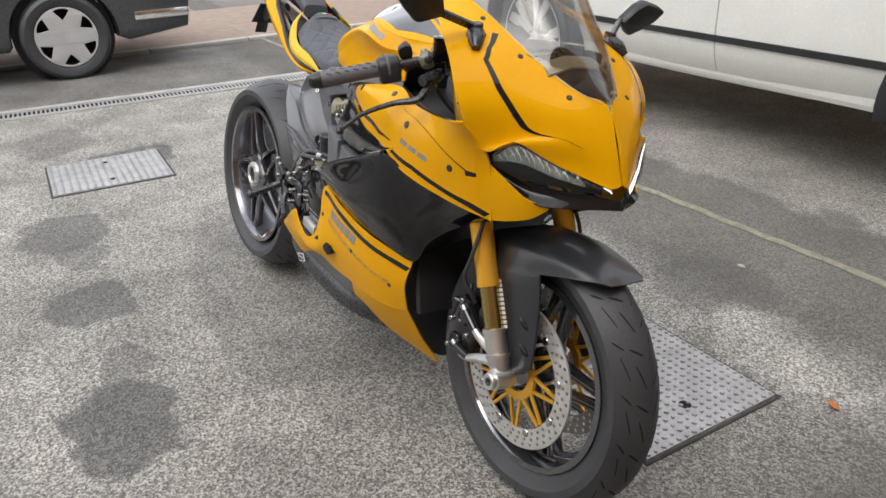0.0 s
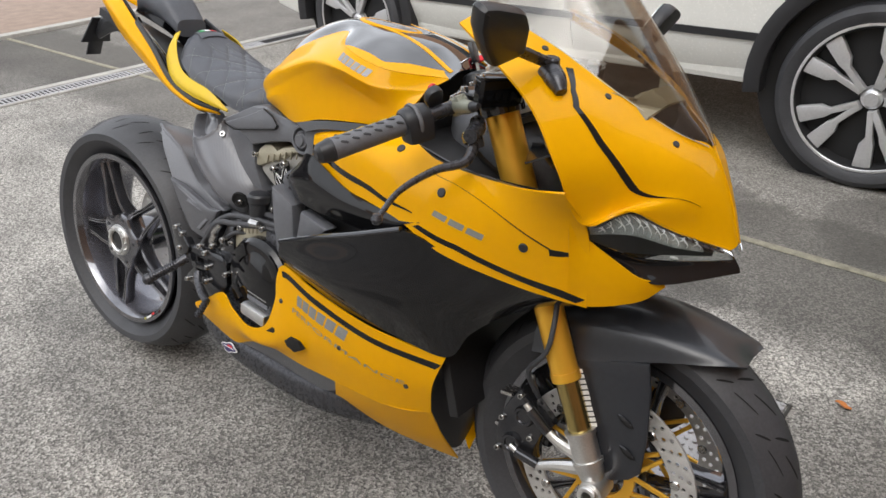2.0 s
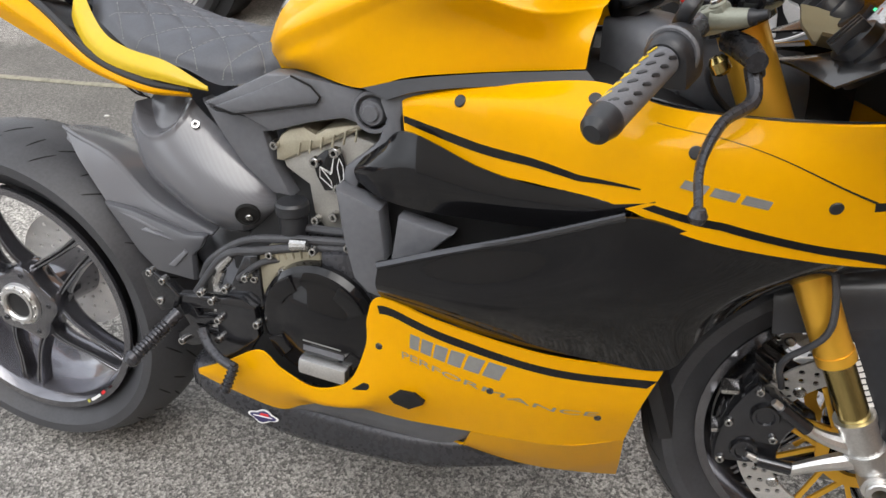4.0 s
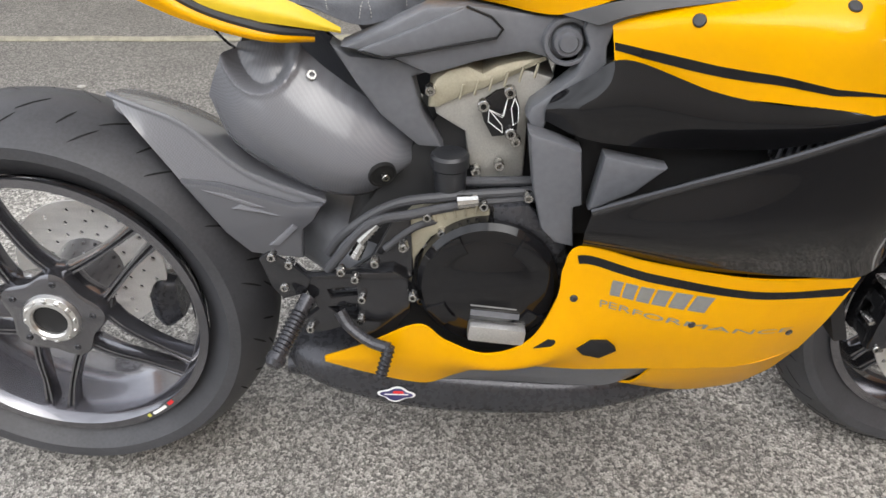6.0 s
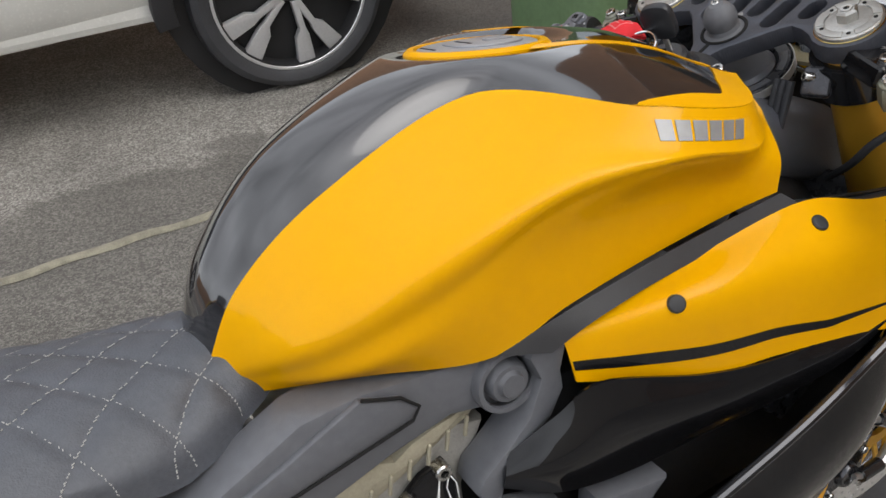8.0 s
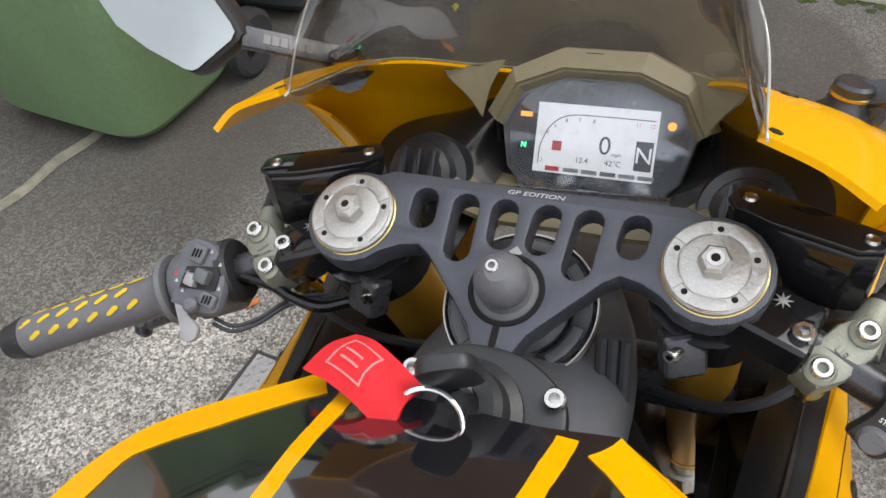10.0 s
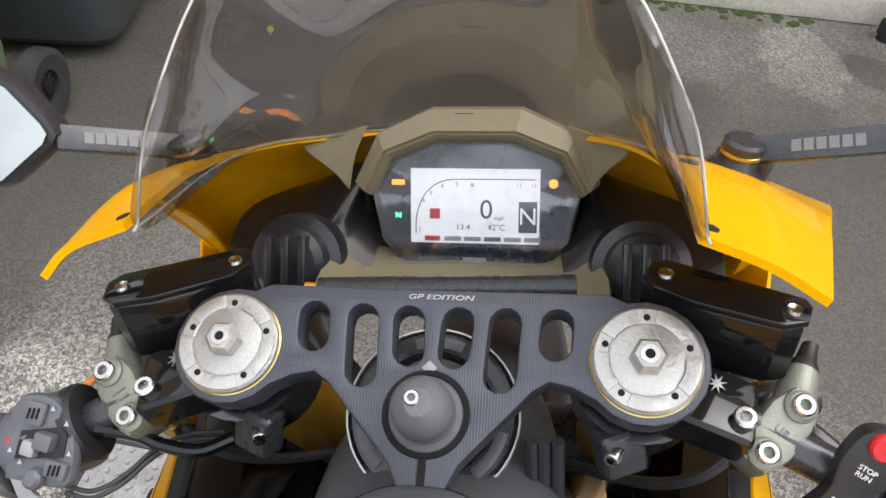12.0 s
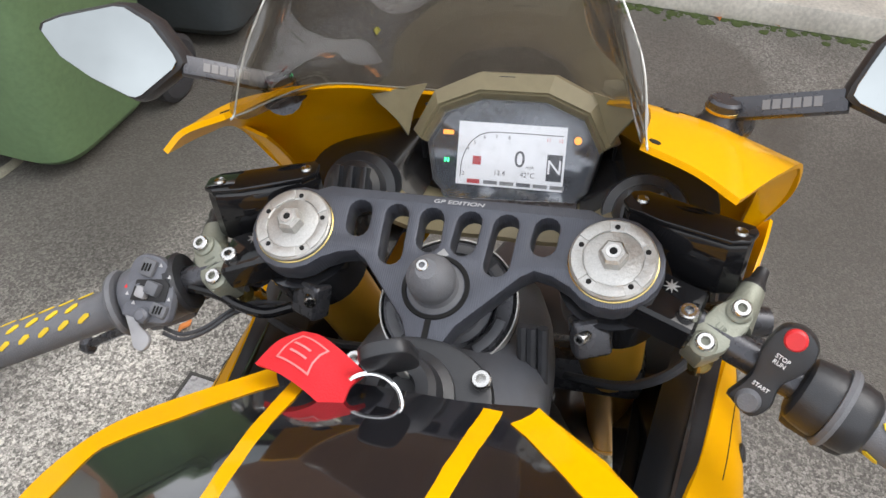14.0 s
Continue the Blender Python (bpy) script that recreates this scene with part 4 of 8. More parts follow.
for s in SIDES:
    y = s * 0.1145
    fork = part("fork_leg", tube([leg(-0.002, y), leg(0.27, y), leg(0.36, y), leg(0.47, y), leg(0.505, y)], [0.0275, 0.0275, 0.0245, 0.0235, 0.0235], 24, 5, smooth=False), GOLD, bike, "gold anodised fork tube")
    part("stanchion", tube([leg(0.50, y), leg(0.66, y)], 0.0200, 20, 2, smooth=False), BRONZE, fork)
    part("seal_ring", tube([leg(0.497, y), leg(0.512, y)], 0.0248, 24, 2, smooth=False), GOLD, fork)
    foot = part("axle_casting", tube([leg(0.600, y), leg(0.606, y), leg(0.640, y), leg(0.672, y), (1.427, y, 0.310)], [0.0225, 0.0240, 0.0235, 0.0235, 0.018], 20, 14), ALLOY, fork, "raw aluminium fork foot")
    for k in (0.600, 0.652):
        part("clamp_band", tube([leg(k, y), leg(k + 0.008, y)], 0.0265, 22, 2, smooth=False), ALLOY, foot)
    part("axle_clamp", lathe([(0.013, -0.026), (0.021, -0.024), (0.0225, 0.0), (0.021, 0.024), (0.013, 0.026)], (1.434, y, 0.300), (0, 1, 0), 24, closed=True), ALLOY, foot)
    part("caliper_bracket", tube([(1.398, y, 0.345), (1.355, s * 0.122, 0.358), (1.320, s * 0.125, 0.380), (1.290, s * 0.126, 0.403)], [0.014, 0.009, 0.0065, 0.005], 10, 16), ALLOY, foot)
    part("caliper_bracket", tube([(1.405, y, 0.325), (1.362, s * 0.122, 0.312), (1.315, s * 0.125, 0.293), (1.270, s * 0.126, 0.310)], [0.014, 0.010, 0.0075, 0.004], 10, 16), ALLOY, foot)
    part("axle_nut", lathe([(0.009, 0.024), (0.0165, 0.026), (0.018, 0.034), (0.0165, 0.036), (0.010, 0.036), (0.009, 0.028)], (1.434, y, 0.300), (0, s, 0), 14, closed=True), ALLOY, foot)
    caliper = part("brake_caliper", side_plate(arch(FRONT[0], FRONT[2], 0.112, 0.196, 142, 186, 16), s * 0.074, s * 0.114, bevel=0.009), POLISHED, bike, "glossy black radial brake caliper")
    part("inner_half", side_plate(arch(FRONT[0], FRONT[2], 0.112, 0.196, 142, 186, 16), s * 0.030, s * 0.058, bevel=0.006), POLISHED, caliper)
    for a in (147, 164, 181):
        m = Matrix.Translation((FRONT[0] + 0.185 * math.cos(radians(a)), s * 0.070, FRONT[2] + 0.185 * math.sin(radians(a)))) @ pose(0, 0, 0, 0, -a)
        part("bridge", box((0.026, 0.060, 0.020), m, 0.004), POLISHED, caliper)
    for a in (152, 176):
        at = (FRONT[0] + 0.157 * math.cos(radians(a)), s * 0.114, FRONT[2] + 0.157 * math.sin(radians(a)))
        part("piston_cap", lathe([(0, 0.005), (0.011, 0.005), (0.013, 0.008), (0.017, 0.008), (0.020, 0.003), (0.020, -0.01)], at, (0, s, 0), 22), POLISHED, caliper)
    for a, r in ((144, 0.186), (164, 0.190), (184, 0.186), (164, 0.128)):
        bolt((FRONT[0] + r * math.cos(radians(a)), s * 0.114, FRONT[2] + r * math.sin(radians(a))), (0, s, 0), 0.0058, 0.005, caliper)
    for x, z in ((1.238, 0.392), (1.234, 0.325)):
        part("pad_pin", box((0.024, 0.030, 0.007), Matrix.Translation((x, s * 0.090, z)) @ pose(0, 0, 0, 0, -6), 0.002), BRIGHT, caliper)
    for a, b in (((1.338, 0.124, 0.367), (1.300, 0.1255, 0.396)), ((1.328, 0.1245, 0.297), (1.284, 0.126, 0.303))):
        part("bolt_sleeve", tube([(a[0], s * a[1], a[2]), (b[0], s * b[1], b[2])], 0.0095, 14, 2, smooth=False), POLISHED, caliper)
    part("bleed_nipple", tube([(1.292, s * 0.100, 0.420), (1.289, s * 0.104, 0.436), (1.287, s * 0.106, 0.452)], [0.006, 0.0045, 0.003], 10, 6), BRIGHT, caliper)
    part("brake_hose", tube([(1.30, s * 0.10, 0.41), (1.29, s * 0.13, 0.47), (1.33, s * 0.15, 0.54), (1.31, s * 0.11, 0.64), (1.24, s * 0.06, 0.70)], 0.0045, 8, 40), RUBBER, bike)

# front mudguard with its fork guards
GUARD = [
    [(1.265, 0.0, 0.560), (1.34, 0.0, 0.590), (1.41, 0.0, 0.602), (1.476, 0.0, 0.602), (1.535, 0.0, 0.592), (1.575, 0.0, 0.578), (1.601, 0.0, 0.563)],
    [(1.265, 0.045, 0.557), (1.34, 0.048, 0.586), (1.41, 0.048, 0.597), (1.476, 0.046, 0.598), (1.535, 0.040, 0.589), (1.577, 0.032, 0.577), (1.6025, 0.022, 0.565)],
    [(1.270, 0.082, 0.540), (1.345, 0.084, 0.562), (1.41, 0.084, 0.575), (1.480, 0.078, 0.582), (1.540, 0.067, 0.580), (1.580, 0.052, 0.575), (1.604, 0.036, 0.567)],
    [(1.275, 0.100, 0.490), (1.352, 0.100, 0.507), (1.416, 0.099, 0.526), (1.500, 0.088, 0.552), (1.550, 0.076, 0.563), (1.587, 0.060, 0.570), (1.605, 0.044, 0.569)],
]
full = [[(x, -y, z) for x, y, z in row] for row in GUARD[:0:-1]] + GUARD
mud = part("front_mudguard", sheet(full, 1, 0.003, 44, 40, outward=(0, 0, 1)), FENDER, bike, "satin black front mudguard")
for s in SIDES:
    shield = part("fork_guard", side_plate([(1.346, 0.498), (1.350, 0.506), (1.416, 0.527), (1.478, 0.546), (1.489, 0.500), (1.497, 0.415), (1.497, 0.350), (1.480, 0.330), (1.446, 0.311), (1.428, 0.335), (1.390, 0.410)], s * 0.094, s * 0.1005, bevel=0.003), FENDER, mud)
    for x, z in ((1.458, 0.435), (1.470, 0.381)):
        part("vent", loft([(x - 0.014, s * 0.101, z + 0.004, 0.001, 0.001), (x - 0.004, s * 0.1025, z + 0.001, 0.005, 0.005), (x + 0.008, s * 0.1025, z - 0.004, 0.004, 0.005), (x + 0.015, s * 0.101, z - 0.008, 0.001, 0.001)], 12, 2), GROOVE, shield)
        part("vent_lip", tube([(x - 0.014, s * 0.1012, z + 0.007), (x - 0.002, s * 0.1035, z + 0.005), (x + 0.012, s * 0.1035, z - 0.003)], [0.0008, 0.0018, 0.0008], 6, 8), SATIN, shield)
    for k in range(11):
        tall = 0.0135 if k < 6 else 0.0105
        part("mark", box((tall, 0.0006, 0.0068), Matrix.Translation((1.3665 + 0.0041 * k, s * 0.1012, 0.489 - 0.0085 * k)) @ pose(0, 0, 0, 0, -26), 0), WHITE, shield)

# ---- fairing ----
NARROW = True
FAIRING = [
    [(0.790, 0.150, 0.785), (0.90, 0.165, 0.806), (1.03, 0.172, 0.822), (1.11, 0.187, 0.804), (1.20, 0.200, 0.801), (1.29, 0.219, 0.806), (1.366, 0.236, 0.820)],
    [(0.792, 0.159, 0.776), (0.90, 0.196, 0.790), (1.01, 0.206, 0.785), (1.10, 0.218, 0.768), (1.20, 0.216, 0.758), (1.30, 0.203, 0.745), (1.384, 0.178, 0.752)],
    [(0.796, 0.165, 0.742), (0.90, 0.192, 0.713), (0.98, 0.205, 0.706), (1.065, 0.222, 0.700), (1.16, 0.222, 0.669), (1.28, 0.187, 0.644), (1.388, 0.150, 0.631)],
]
NOSE_BASE = [
    [(1.140, 0.130, 1.038), (1.22, 0.128, 1.012), (1.30, 0.108, 0.974), (1.38, 0.078, 0.926), (1.445, 0.044, 0.888), (1.476, 0.006, 0.870), (1.513, 0.004, 0.805), (1.541, 0.002, 0.736)],
    [(1.134, 0.160, 1.028), (1.23, 0.174, 0.993), (1.33, 0.168, 0.938), (1.40, 0.138, 0.884), (1.455, 0.098, 0.842), (1.490, 0.058, 0.815), (1.517, 0.030, 0.775), (1.541, 0.010, 0.732)],
    [(1.126, 0.184, 1.016), (1.215, 0.212, 0.974), (1.300, 0.238, 0.926), (1.354, 0.240, 0.852), (1.378, 0.196, 0.772), (1.428, 0.165, 0.797), (1.468, 0.102, 0.766), (1.537, 0.020, 0.729)],
]
MIDDLE = [
    [(0.776, 0.226, 0.577), (0.882, 0.234, 0.618), (0.98, 0.238, 0.652), (1.083, 0.236, 0.690), (1.17, 0.218, 0.672), (1.29, 0.182, 0.644), (1.386, 0.146, 0.630)],
    [(0.770, 0.222, 0.547), (0.90, 0.240, 0.552), (1.00, 0.238, 0.562), (1.09, 0.224, 0.570), (1.18, 0.192, 0.585), (1.27, 0.162, 0.604), (1.352, 0.130, 0.616)],
    [(0.772, 0.202, 0.514), (0.915, 0.204, 0.489), (1.05, 0.188, 0.470), (1.149, 0.161, 0.456), (1.188, 0.152, 0.512), (1.245, 0.134, 0.562), (1.325, 0.108, 0.604)],
]
INTAKE = [
    [(0.730, 0.156, 0.696), (0.768, 0.170, 0.724), (0.808, 0.184, 0.748), (0.905, 0.197, 0.716), (0.980, 0.208, 0.705), (1.052, 0.216, 0.708), (1.108, 0.220, 0.712)],
    [(0.722, 0.164, 0.682), (0.760, 0.184, 0.692), (0.820, 0.196, 0.698), (0.905, 0.203, 0.682), (0.980, 0.211, 0.680), (1.052, 0.222, 0.692), (1.112, 0.224, 0.708)],
    [(0.722, 0.158, 0.666), (0.766, 0.178, 0.652), (0.830, 0.186, 0.645), (0.905, 0.190, 0.645), (0.980, 0.200, 0.650), (1.052, 0.218, 0.674), (1.112, 0.222, 0.702)],
]
BELLY = [
    [(0.424, 0.178, 0.313), (0.490, 0.192, 0.350), (0.562, 0.204, 0.392), (0.600, 0.205, 0.366), (0.655, 0.206, 0.346), (0.712, 0.207, 0.372), (0.744, 0.208, 0.440), (0.750, 0.210, 0.490), (0.772, 0.210, 0.522), (0.860, 0.211, 0.500), (1.000, 0.198, 0.470), (1.146, 0.160, 0.452)],
    [(0.424, 0.178, 0.308), (0.486, 0.190, 0.318), (0.565, 0.198, 0.325), (0.612, 0.200, 0.322), (0.668, 0.202, 0.316), (0.726, 0.204, 0.330), (0.760, 0.208, 0.360), (0.790, 0.208, 0.380), (0.830, 0.204, 0.392), (0.900, 0.202, 0.392), (1.010, 0.186, 0.380), (1.122, 0.158, 0.385)],
    [(0.424, 0.177, 0.303), (0.480, 0.176, 0.285), (0.563, 0.170, 0.262), (0.610, 0.171, 0.280), (0.660, 0.173, 0.298), (0.715, 0.174, 0.301), (0.760, 0.175, 0.300), (0.800, 0.175, 0.299), (0.860, 0.175, 0.302), (0.935, 0.172, 0.303), (1.020, 0.160, 0.300), (1.106, 0.132, 0.310)],
]
KEEL = [
    [(0.890, 0.172, 0.300), (0.965, 0.169, 0.302), (1.040, 0.156, 0.302), (1.106, 0.131, 0.310)],
    [(0.872, 0.150, 0.255), (0.950, 0.136, 0.246), (1.035, 0.108, 0.232), (1.102, 0.075, 0.222)],
    [(0.850, 0.126, 0.235), (0.940, 0.100, 0.200), (1.030, 0.058, 0.166), (1.097, 0.018, 0.136)],
]
CHEEK = [
    [(1.360, 0.195, 0.770), (1.377, 0.174, 0.747), (1.418, 0.154, 0.718), (1.455, 0.134, 0.694), (1.478, 0.104, 0.690)],
    [(1.362, 0.178, 0.700), (1.382, 0.166, 0.695), (1.420, 0.148, 0.683), (1.457, 0.127, 0.674), (1.480, 0.101, 0.684)],
    [(1.360, 0.158, 0.633), (1.386, 0.149, 0.633), (1.420, 0.137, 0.641), (1.458, 0.119, 0.656), (1.481, 0.099, 0.679)],
]
LAMP = [
    [(1.377, 0.172, 0.752), (1.428, 0.163, 0.796), (1.472, 0.105, 0.770), (1.537, 0.019, 0.727)],
    [(1.378, 0.171, 0.747), (1.441, 0.150, 0.763), (1.488, 0.099, 0.744), (1.542, 0.018, 0.720)],
    [(1.378, 0.170, 0.742), (1.438, 0.131, 0.722), (1.482, 0.089, 0.717), (1.541, 0.016, 0.710)],
]
CHIN = [
    [(1.377, 0.169, 0.741), (1.437, 0.130, 0.721), (1.481, 0.088, 0.716), (1.540, 0.002, 0.709)],
    [(1.390, 0.156, 0.726), (1.440, 0.124, 0.708), (1.484, 0.084, 0.704), (1.548, 0.002, 0.699)],
    [(1.418, 0.152, 0.717), (1.455, 0.130, 0.693), (1.486, 0.104, 0.687), (1.552, 0.002, 0.690)],
]


def band(net, side, a, b, lift=0.0008, thick=0.0006, n=48, outward=(0, 1, 0.4)):
    """A strip laid on a panel between two lines of (u, v) points."""
    k = np.linspace(0, 1, n)
    a, b = (np.array([np.interp(k, np.linspace(0, 1, len(q)), [e[i] for e in q]) for i in (0, 1)]).T for q in (a, b))
    g = np.array([[surface(net, [u], [v])[0, 0] for u, v in a + (b - a) * f] for f in (0, 0.33, 0.67, 1)])
    m = normals(g, outward)
    return slab(flip(g + m * lift, side), flip(g + m * (lift - thick), side))


def word(net, side, tl, tr, bl, br, n, mat, parent, gap=0.18, outward=(0, 1, 0.4)):
    """A name in plain blocks, one for each letter, between four corners on a panel."""
    tl, tr, bl, br = (np.array(q) for q in (tl, tr, bl, br))
    for k in range(n):
        f, h = k / n, (k + 1 - gap) / n
        part("mark", band(net, side, [tl + (tr - tl) * f, tl + (tr - tl) * h], [bl + (br - bl) * f, bl + (br - bl) * h], n=4, outward=outward), mat, parent)


def printed_text(net, side, tl, tr, bl, br, text, mat, parent, lift=0.0017):
    """A word in letters that follow a panel, between four corners; it reads towards the nose or, on the left, the tail."""
    bm = lettering(text, 1.0, Matrix.Identity(4), 0.0)
    xs, ys = [v.co.x for v in bm.verts], [v.co.y for v in bm.verts]
    tl, tr, bl, br = (np.array(q) for q in (tl, tr, bl, br))
    for v in bm.verts:
        f, h = (v.co.x - min(xs)) / (max(xs) - min(xs)), (max(ys) - v.co.y) / (max(ys) - min(ys))
        f = f if side < 0 else 1 - f
        a, b = (tl + (tr - tl) * f) * (1 - h) + (bl + (br - bl) * f) * h
        g = surface(net, [a - 0.003, a + 0.003], [b - 0.005, b + 0.005])
        v.co = tuple(flip(g.mean((0, 1)) + lift * normals(g, (0, 1, 0.4)).mean((0, 1)), side))
    bmesh.ops.recalc_face_normals(bm, faces=bm.faces)
    part("lettering", bm, mat, parent)



for s in SIDES:
    side = part("side_fairing", sheet(FAIRING, s, 0.0035, 60, 26), YELLOW, bike, "yellow upper side fairing")
    part("stripe", band(FAIRING, s, [(0.002, 0.74), (0.05, 0.77), (0.169, 0.805), (0.288, 0.825), (0.406, 0.862), (0.531, 0.830)], [(0.002, 0.85), (0.05, 0.865), (0.169, 0.872), (0.294, 0.882), (0.413, 0.907), (0.532, 0.840)]), GLOSS, side, "black stripe")
    part("stripe", band(FAIRING, s, [(0.569, 0.900), (0.690, 0.868), (0.815, 0.895), (0.931, 0.915), (0.996, 0.945)], [(0.555, 0.950), (0.690, 0.912), (0.812, 0.938), (0.906, 0.958), (0.975, 0.985)]), GLOSS, side, "black stripe")
    part("panel_groove", band(FAIRING, s, [(0.494, 0.228), (0.594, 0.270), (0.738, 0.437), (0.900, 0.637)], [(0.494, 0.236), (0.594, 0.279), (0.738, 0.447), (0.900, 0.650)], lift=0.0004), GROOVE, side)
    part("scoop", band(FAIRING, s, [(0.895, 0.640), (0.93, 0.645), (0.985, 0.655)], [(0.900, 0.690), (0.93, 0.685), (0.985, 0.660)], lift=0.0005), GROOVE, side)
    word(FAIRING, s, (0.588, 0.690), (0.744, 0.700), (0.588, 0.745), (0.744, 0.748), 3, SILVER, side)
    for u, v in ((0.132, 0.44), (0.355, 0.21), (0.578, 0.48), (0.831, 0.675)):
        p = surface(FAIRING, [u - 0.01, u + 0.01], [v - 0.02, v + 0.02])
        at, ax = p.mean((0, 1)), normals(p, (0, 1, 0.3)).mean((0, 1))
        bolt(tuple(flip(at, s)), tuple(flip(ax, s)), 0.0075, 0.0025, side, MATT, "screw")
    NOSE = [[(x, y + (0.010 if s > 0 else 0.0) * f, z) for f, (x, y, z) in zip((1, 1, 1, 0.8, 0.4, 0, 0, 0), r)] for r in NOSE_BASE[:2]] + NOSE_BASE[2:]
    nose = part("nose_fairing", sheet(NOSE, s, 0.004, 56, 26, outward=(0.6, 0.5, 0.5)), YELLOW, bike, "yellow nose fairing")
    part("stripe", band(NOSE, s, [(0.244, 0.225), (0.269, 0.5), (0.300, 0.633), (0.40, 0.692), (0.544, 0.717), (0.663, 0.675), (0.769, 0.594)], [(0.263, 0.158), (0.275, 0.433), (0.306, 0.583), (0.40, 0.642), (0.556, 0.683), (0.675, 0.658), (0.769, 0.590)], n=70, outward=(0.6, 0.5, 0.5)), GLOSS, nose, "black stripe")
    q = surface(NOSE, [0.012, 0.030], [0.07, 0.11])
    part("flap_hole", lathe([(0, 0.0006), (0.0036, 0.0006), (0.0042, -0.001)], tuple(flip(q.mean((0, 1)), s)), tuple(flip(normals(q, (0.6, 0.5, 0.5)).mean((0, 1)), s)), 6), GROOVE, nose)
    for u in (0.356, 0.55, 0.19):
        p = surface(NOSE, [u - 0.01, u + 0.01], [0.14, 0.18])
        bolt(tuple(flip(p.mean((0, 1)), s)), tuple(flip(normals(p, (0.6, 0.5, 0.5)).mean((0, 1)), s)), 0.0055, 0.0022, nose, MATT, "screw")
    part("edge_flange", sheet([[(1.302, 0.237, 0.922), (1.330, 0.240, 0.890), (1.352, 0.238, 0.853), (1.364, 0.228, 0.820)], [(1.303, 0.212, 0.910), (1.326, 0.212, 0.880), (1.345, 0.210, 0.845), (1.352, 0.204, 0.808)]], s, 0.003, 20, 5, outward=(-1, 0, 0)), YELLOW, nose)
    part("cheek", sheet(CHEEK, s, 0.003, 20, 12, outward=(0.5, 1, 0)), YELLOW, nose)
    middle = part("middle_fairing", sheet(MIDDLE, s, 0.0035, 60, 26), GLOSS, bike, "gloss black side fairing")
    part("edge_lip", tube([tuple(flip(np.array(q) + np.array((0, -0.002, 0.001)), s)) for q in MIDDLE[0][:4]], 0.0052, 10, 40), POLISHED, middle)
    part("intake_cover", sheet(INTAKE, s, 0.0035, 44, 18), GLOSS, bike, "gloss black intake cover")
    belly = part("belly_fairing", sheet(BELLY, s, 0.0035, 90, 24), YELLOW, bike, "yellow belly fairing")
    part("keel", sheet(KEEL, s, 0.0035, 24, 16, outward=(0, 1, -0.3)), YELLOW, belly)
    part("stripe", band(BELLY, s, [(0.706, 0.035), (0.769, 0.062), (0.831, 0.080), (0.888, 0.100), (0.945, 0.115), (1.0, 0.120)], [(0.700, 0.075), (0.763, 0.120), (0.831, 0.145), (0.888, 0.165), (0.945, 0.185), (0.995, 0.215)]), GLOSS, belly, "black stripe")
    word(BELLY, s, (0.756, 0.175), (0.875, 0.190), (0.738, 0.265), (0.863, 0.325), 6, SILVER, belly)
    printed_text(BELLY, s, (0.714, 0.284), (0.958, 0.518), (0.705, 0.322), (0.956, 0.566), "PERFORMANCE", SILVER, belly)
    for u, v in ((0.633, 0.19), (0.844, 0.44), (0.958, 0.60)):
        p = surface(BELLY, [u - 0.005, u + 0.005], [v - 0.02, v + 0.02])
        bolt(tuple(flip(p.mean((0, 1)), s)), tuple(flip(normals(p, (0, 1, 0)).mean((0, 1)), s)), 0.0052, 0.002, belly, SATIN, "screw")
    part("vent", side_plate([(0.776, 0.361), (0.794, 0.377), (0.816, 0.374), (0.829, 0.360), (0.807, 0.347), (0.784, 0.352)], s * 0.196, s * 0.2095, bevel=0.001), GROOVE, belly)
    part("vent", side_plate([(0.718, 0.361), (0.737, 0.377), (0.754, 0.378), (0.742, 0.365)], s * 0.196, s * 0.2095, bevel=0.001), GROOVE, belly)
    part("belly_insert", sheet([[(0.575, 0.168, 0.272), (0.663, 0.168, 0.299), (0.748, 0.168, 0.300), (0.832, 0.168, 0.300), (0.940, 0.164, 0.309)], [(0.578, 0.164, 0.262), (0.680, 0.163, 0.275), (0.768, 0.160, 0.272), (0.835, 0.157, 0.272), (0.912, 0.158, 0.290)], [(0.582, 0.155, 0.258), (0.699, 0.151, 0.252), (0.786, 0.148, 0.246), (0.837, 0.146, 0.246), (0.887, 0.144, 0.268)]], s, 0.003, 30, 12), DARK, belly, "dark grey scoop insert")
    lamp = part("headlight", sheet(LAMP, s, 0.002, 30, 14, outward=(0.8, 0.5, 0)), LENS, bike, "clear headlight lens")
    lamp.visible_shadow = False
    back = [[(x - 0.03, y * 0.93, z) for x, y, z in row] for row in LAMP]
    part("housing", sheet(back, s, 0.002, 20, 10, outward=(0.8, 0.5, 0)), SHADE, lamp)
    for k in range(22):   # bright crinkled facets across the reflector
        u, lean, high = 0.10 + 0.034 * k, (0.045, -0.030, 0.028, -0.040)[k % 4], (0.50, 0.36, 0.54, 0.42)[(k * 3) % 4]
        run = [surface(LAMP, [u + lean * f], [0.13 + (high - 0.13) * f])[0, 0] + np.array((-0.008 + 0.006 * math.sin(3 * f), -0.006, 0)) for f in (0, 0.35, 0.7, 1)]
        part("facet", tube([tuple(flip(p, s)) for p in run], [0.0005, 0.0014 - 0.0004 * (k % 3), 0.0010, 0.0004], 6, 8), FACET, lamp)
    part("reflector_bed", sheet([[(x - 0.010, y * 0.97, z) for x, y, z in row] for row in LAMP], s, 0.002, 24, 10, u=(0.06, 0.86), v=(0.10, 0.58), outward=(0.8, 0.5, 0)), REFLECT, lamp, "silvered reflector")
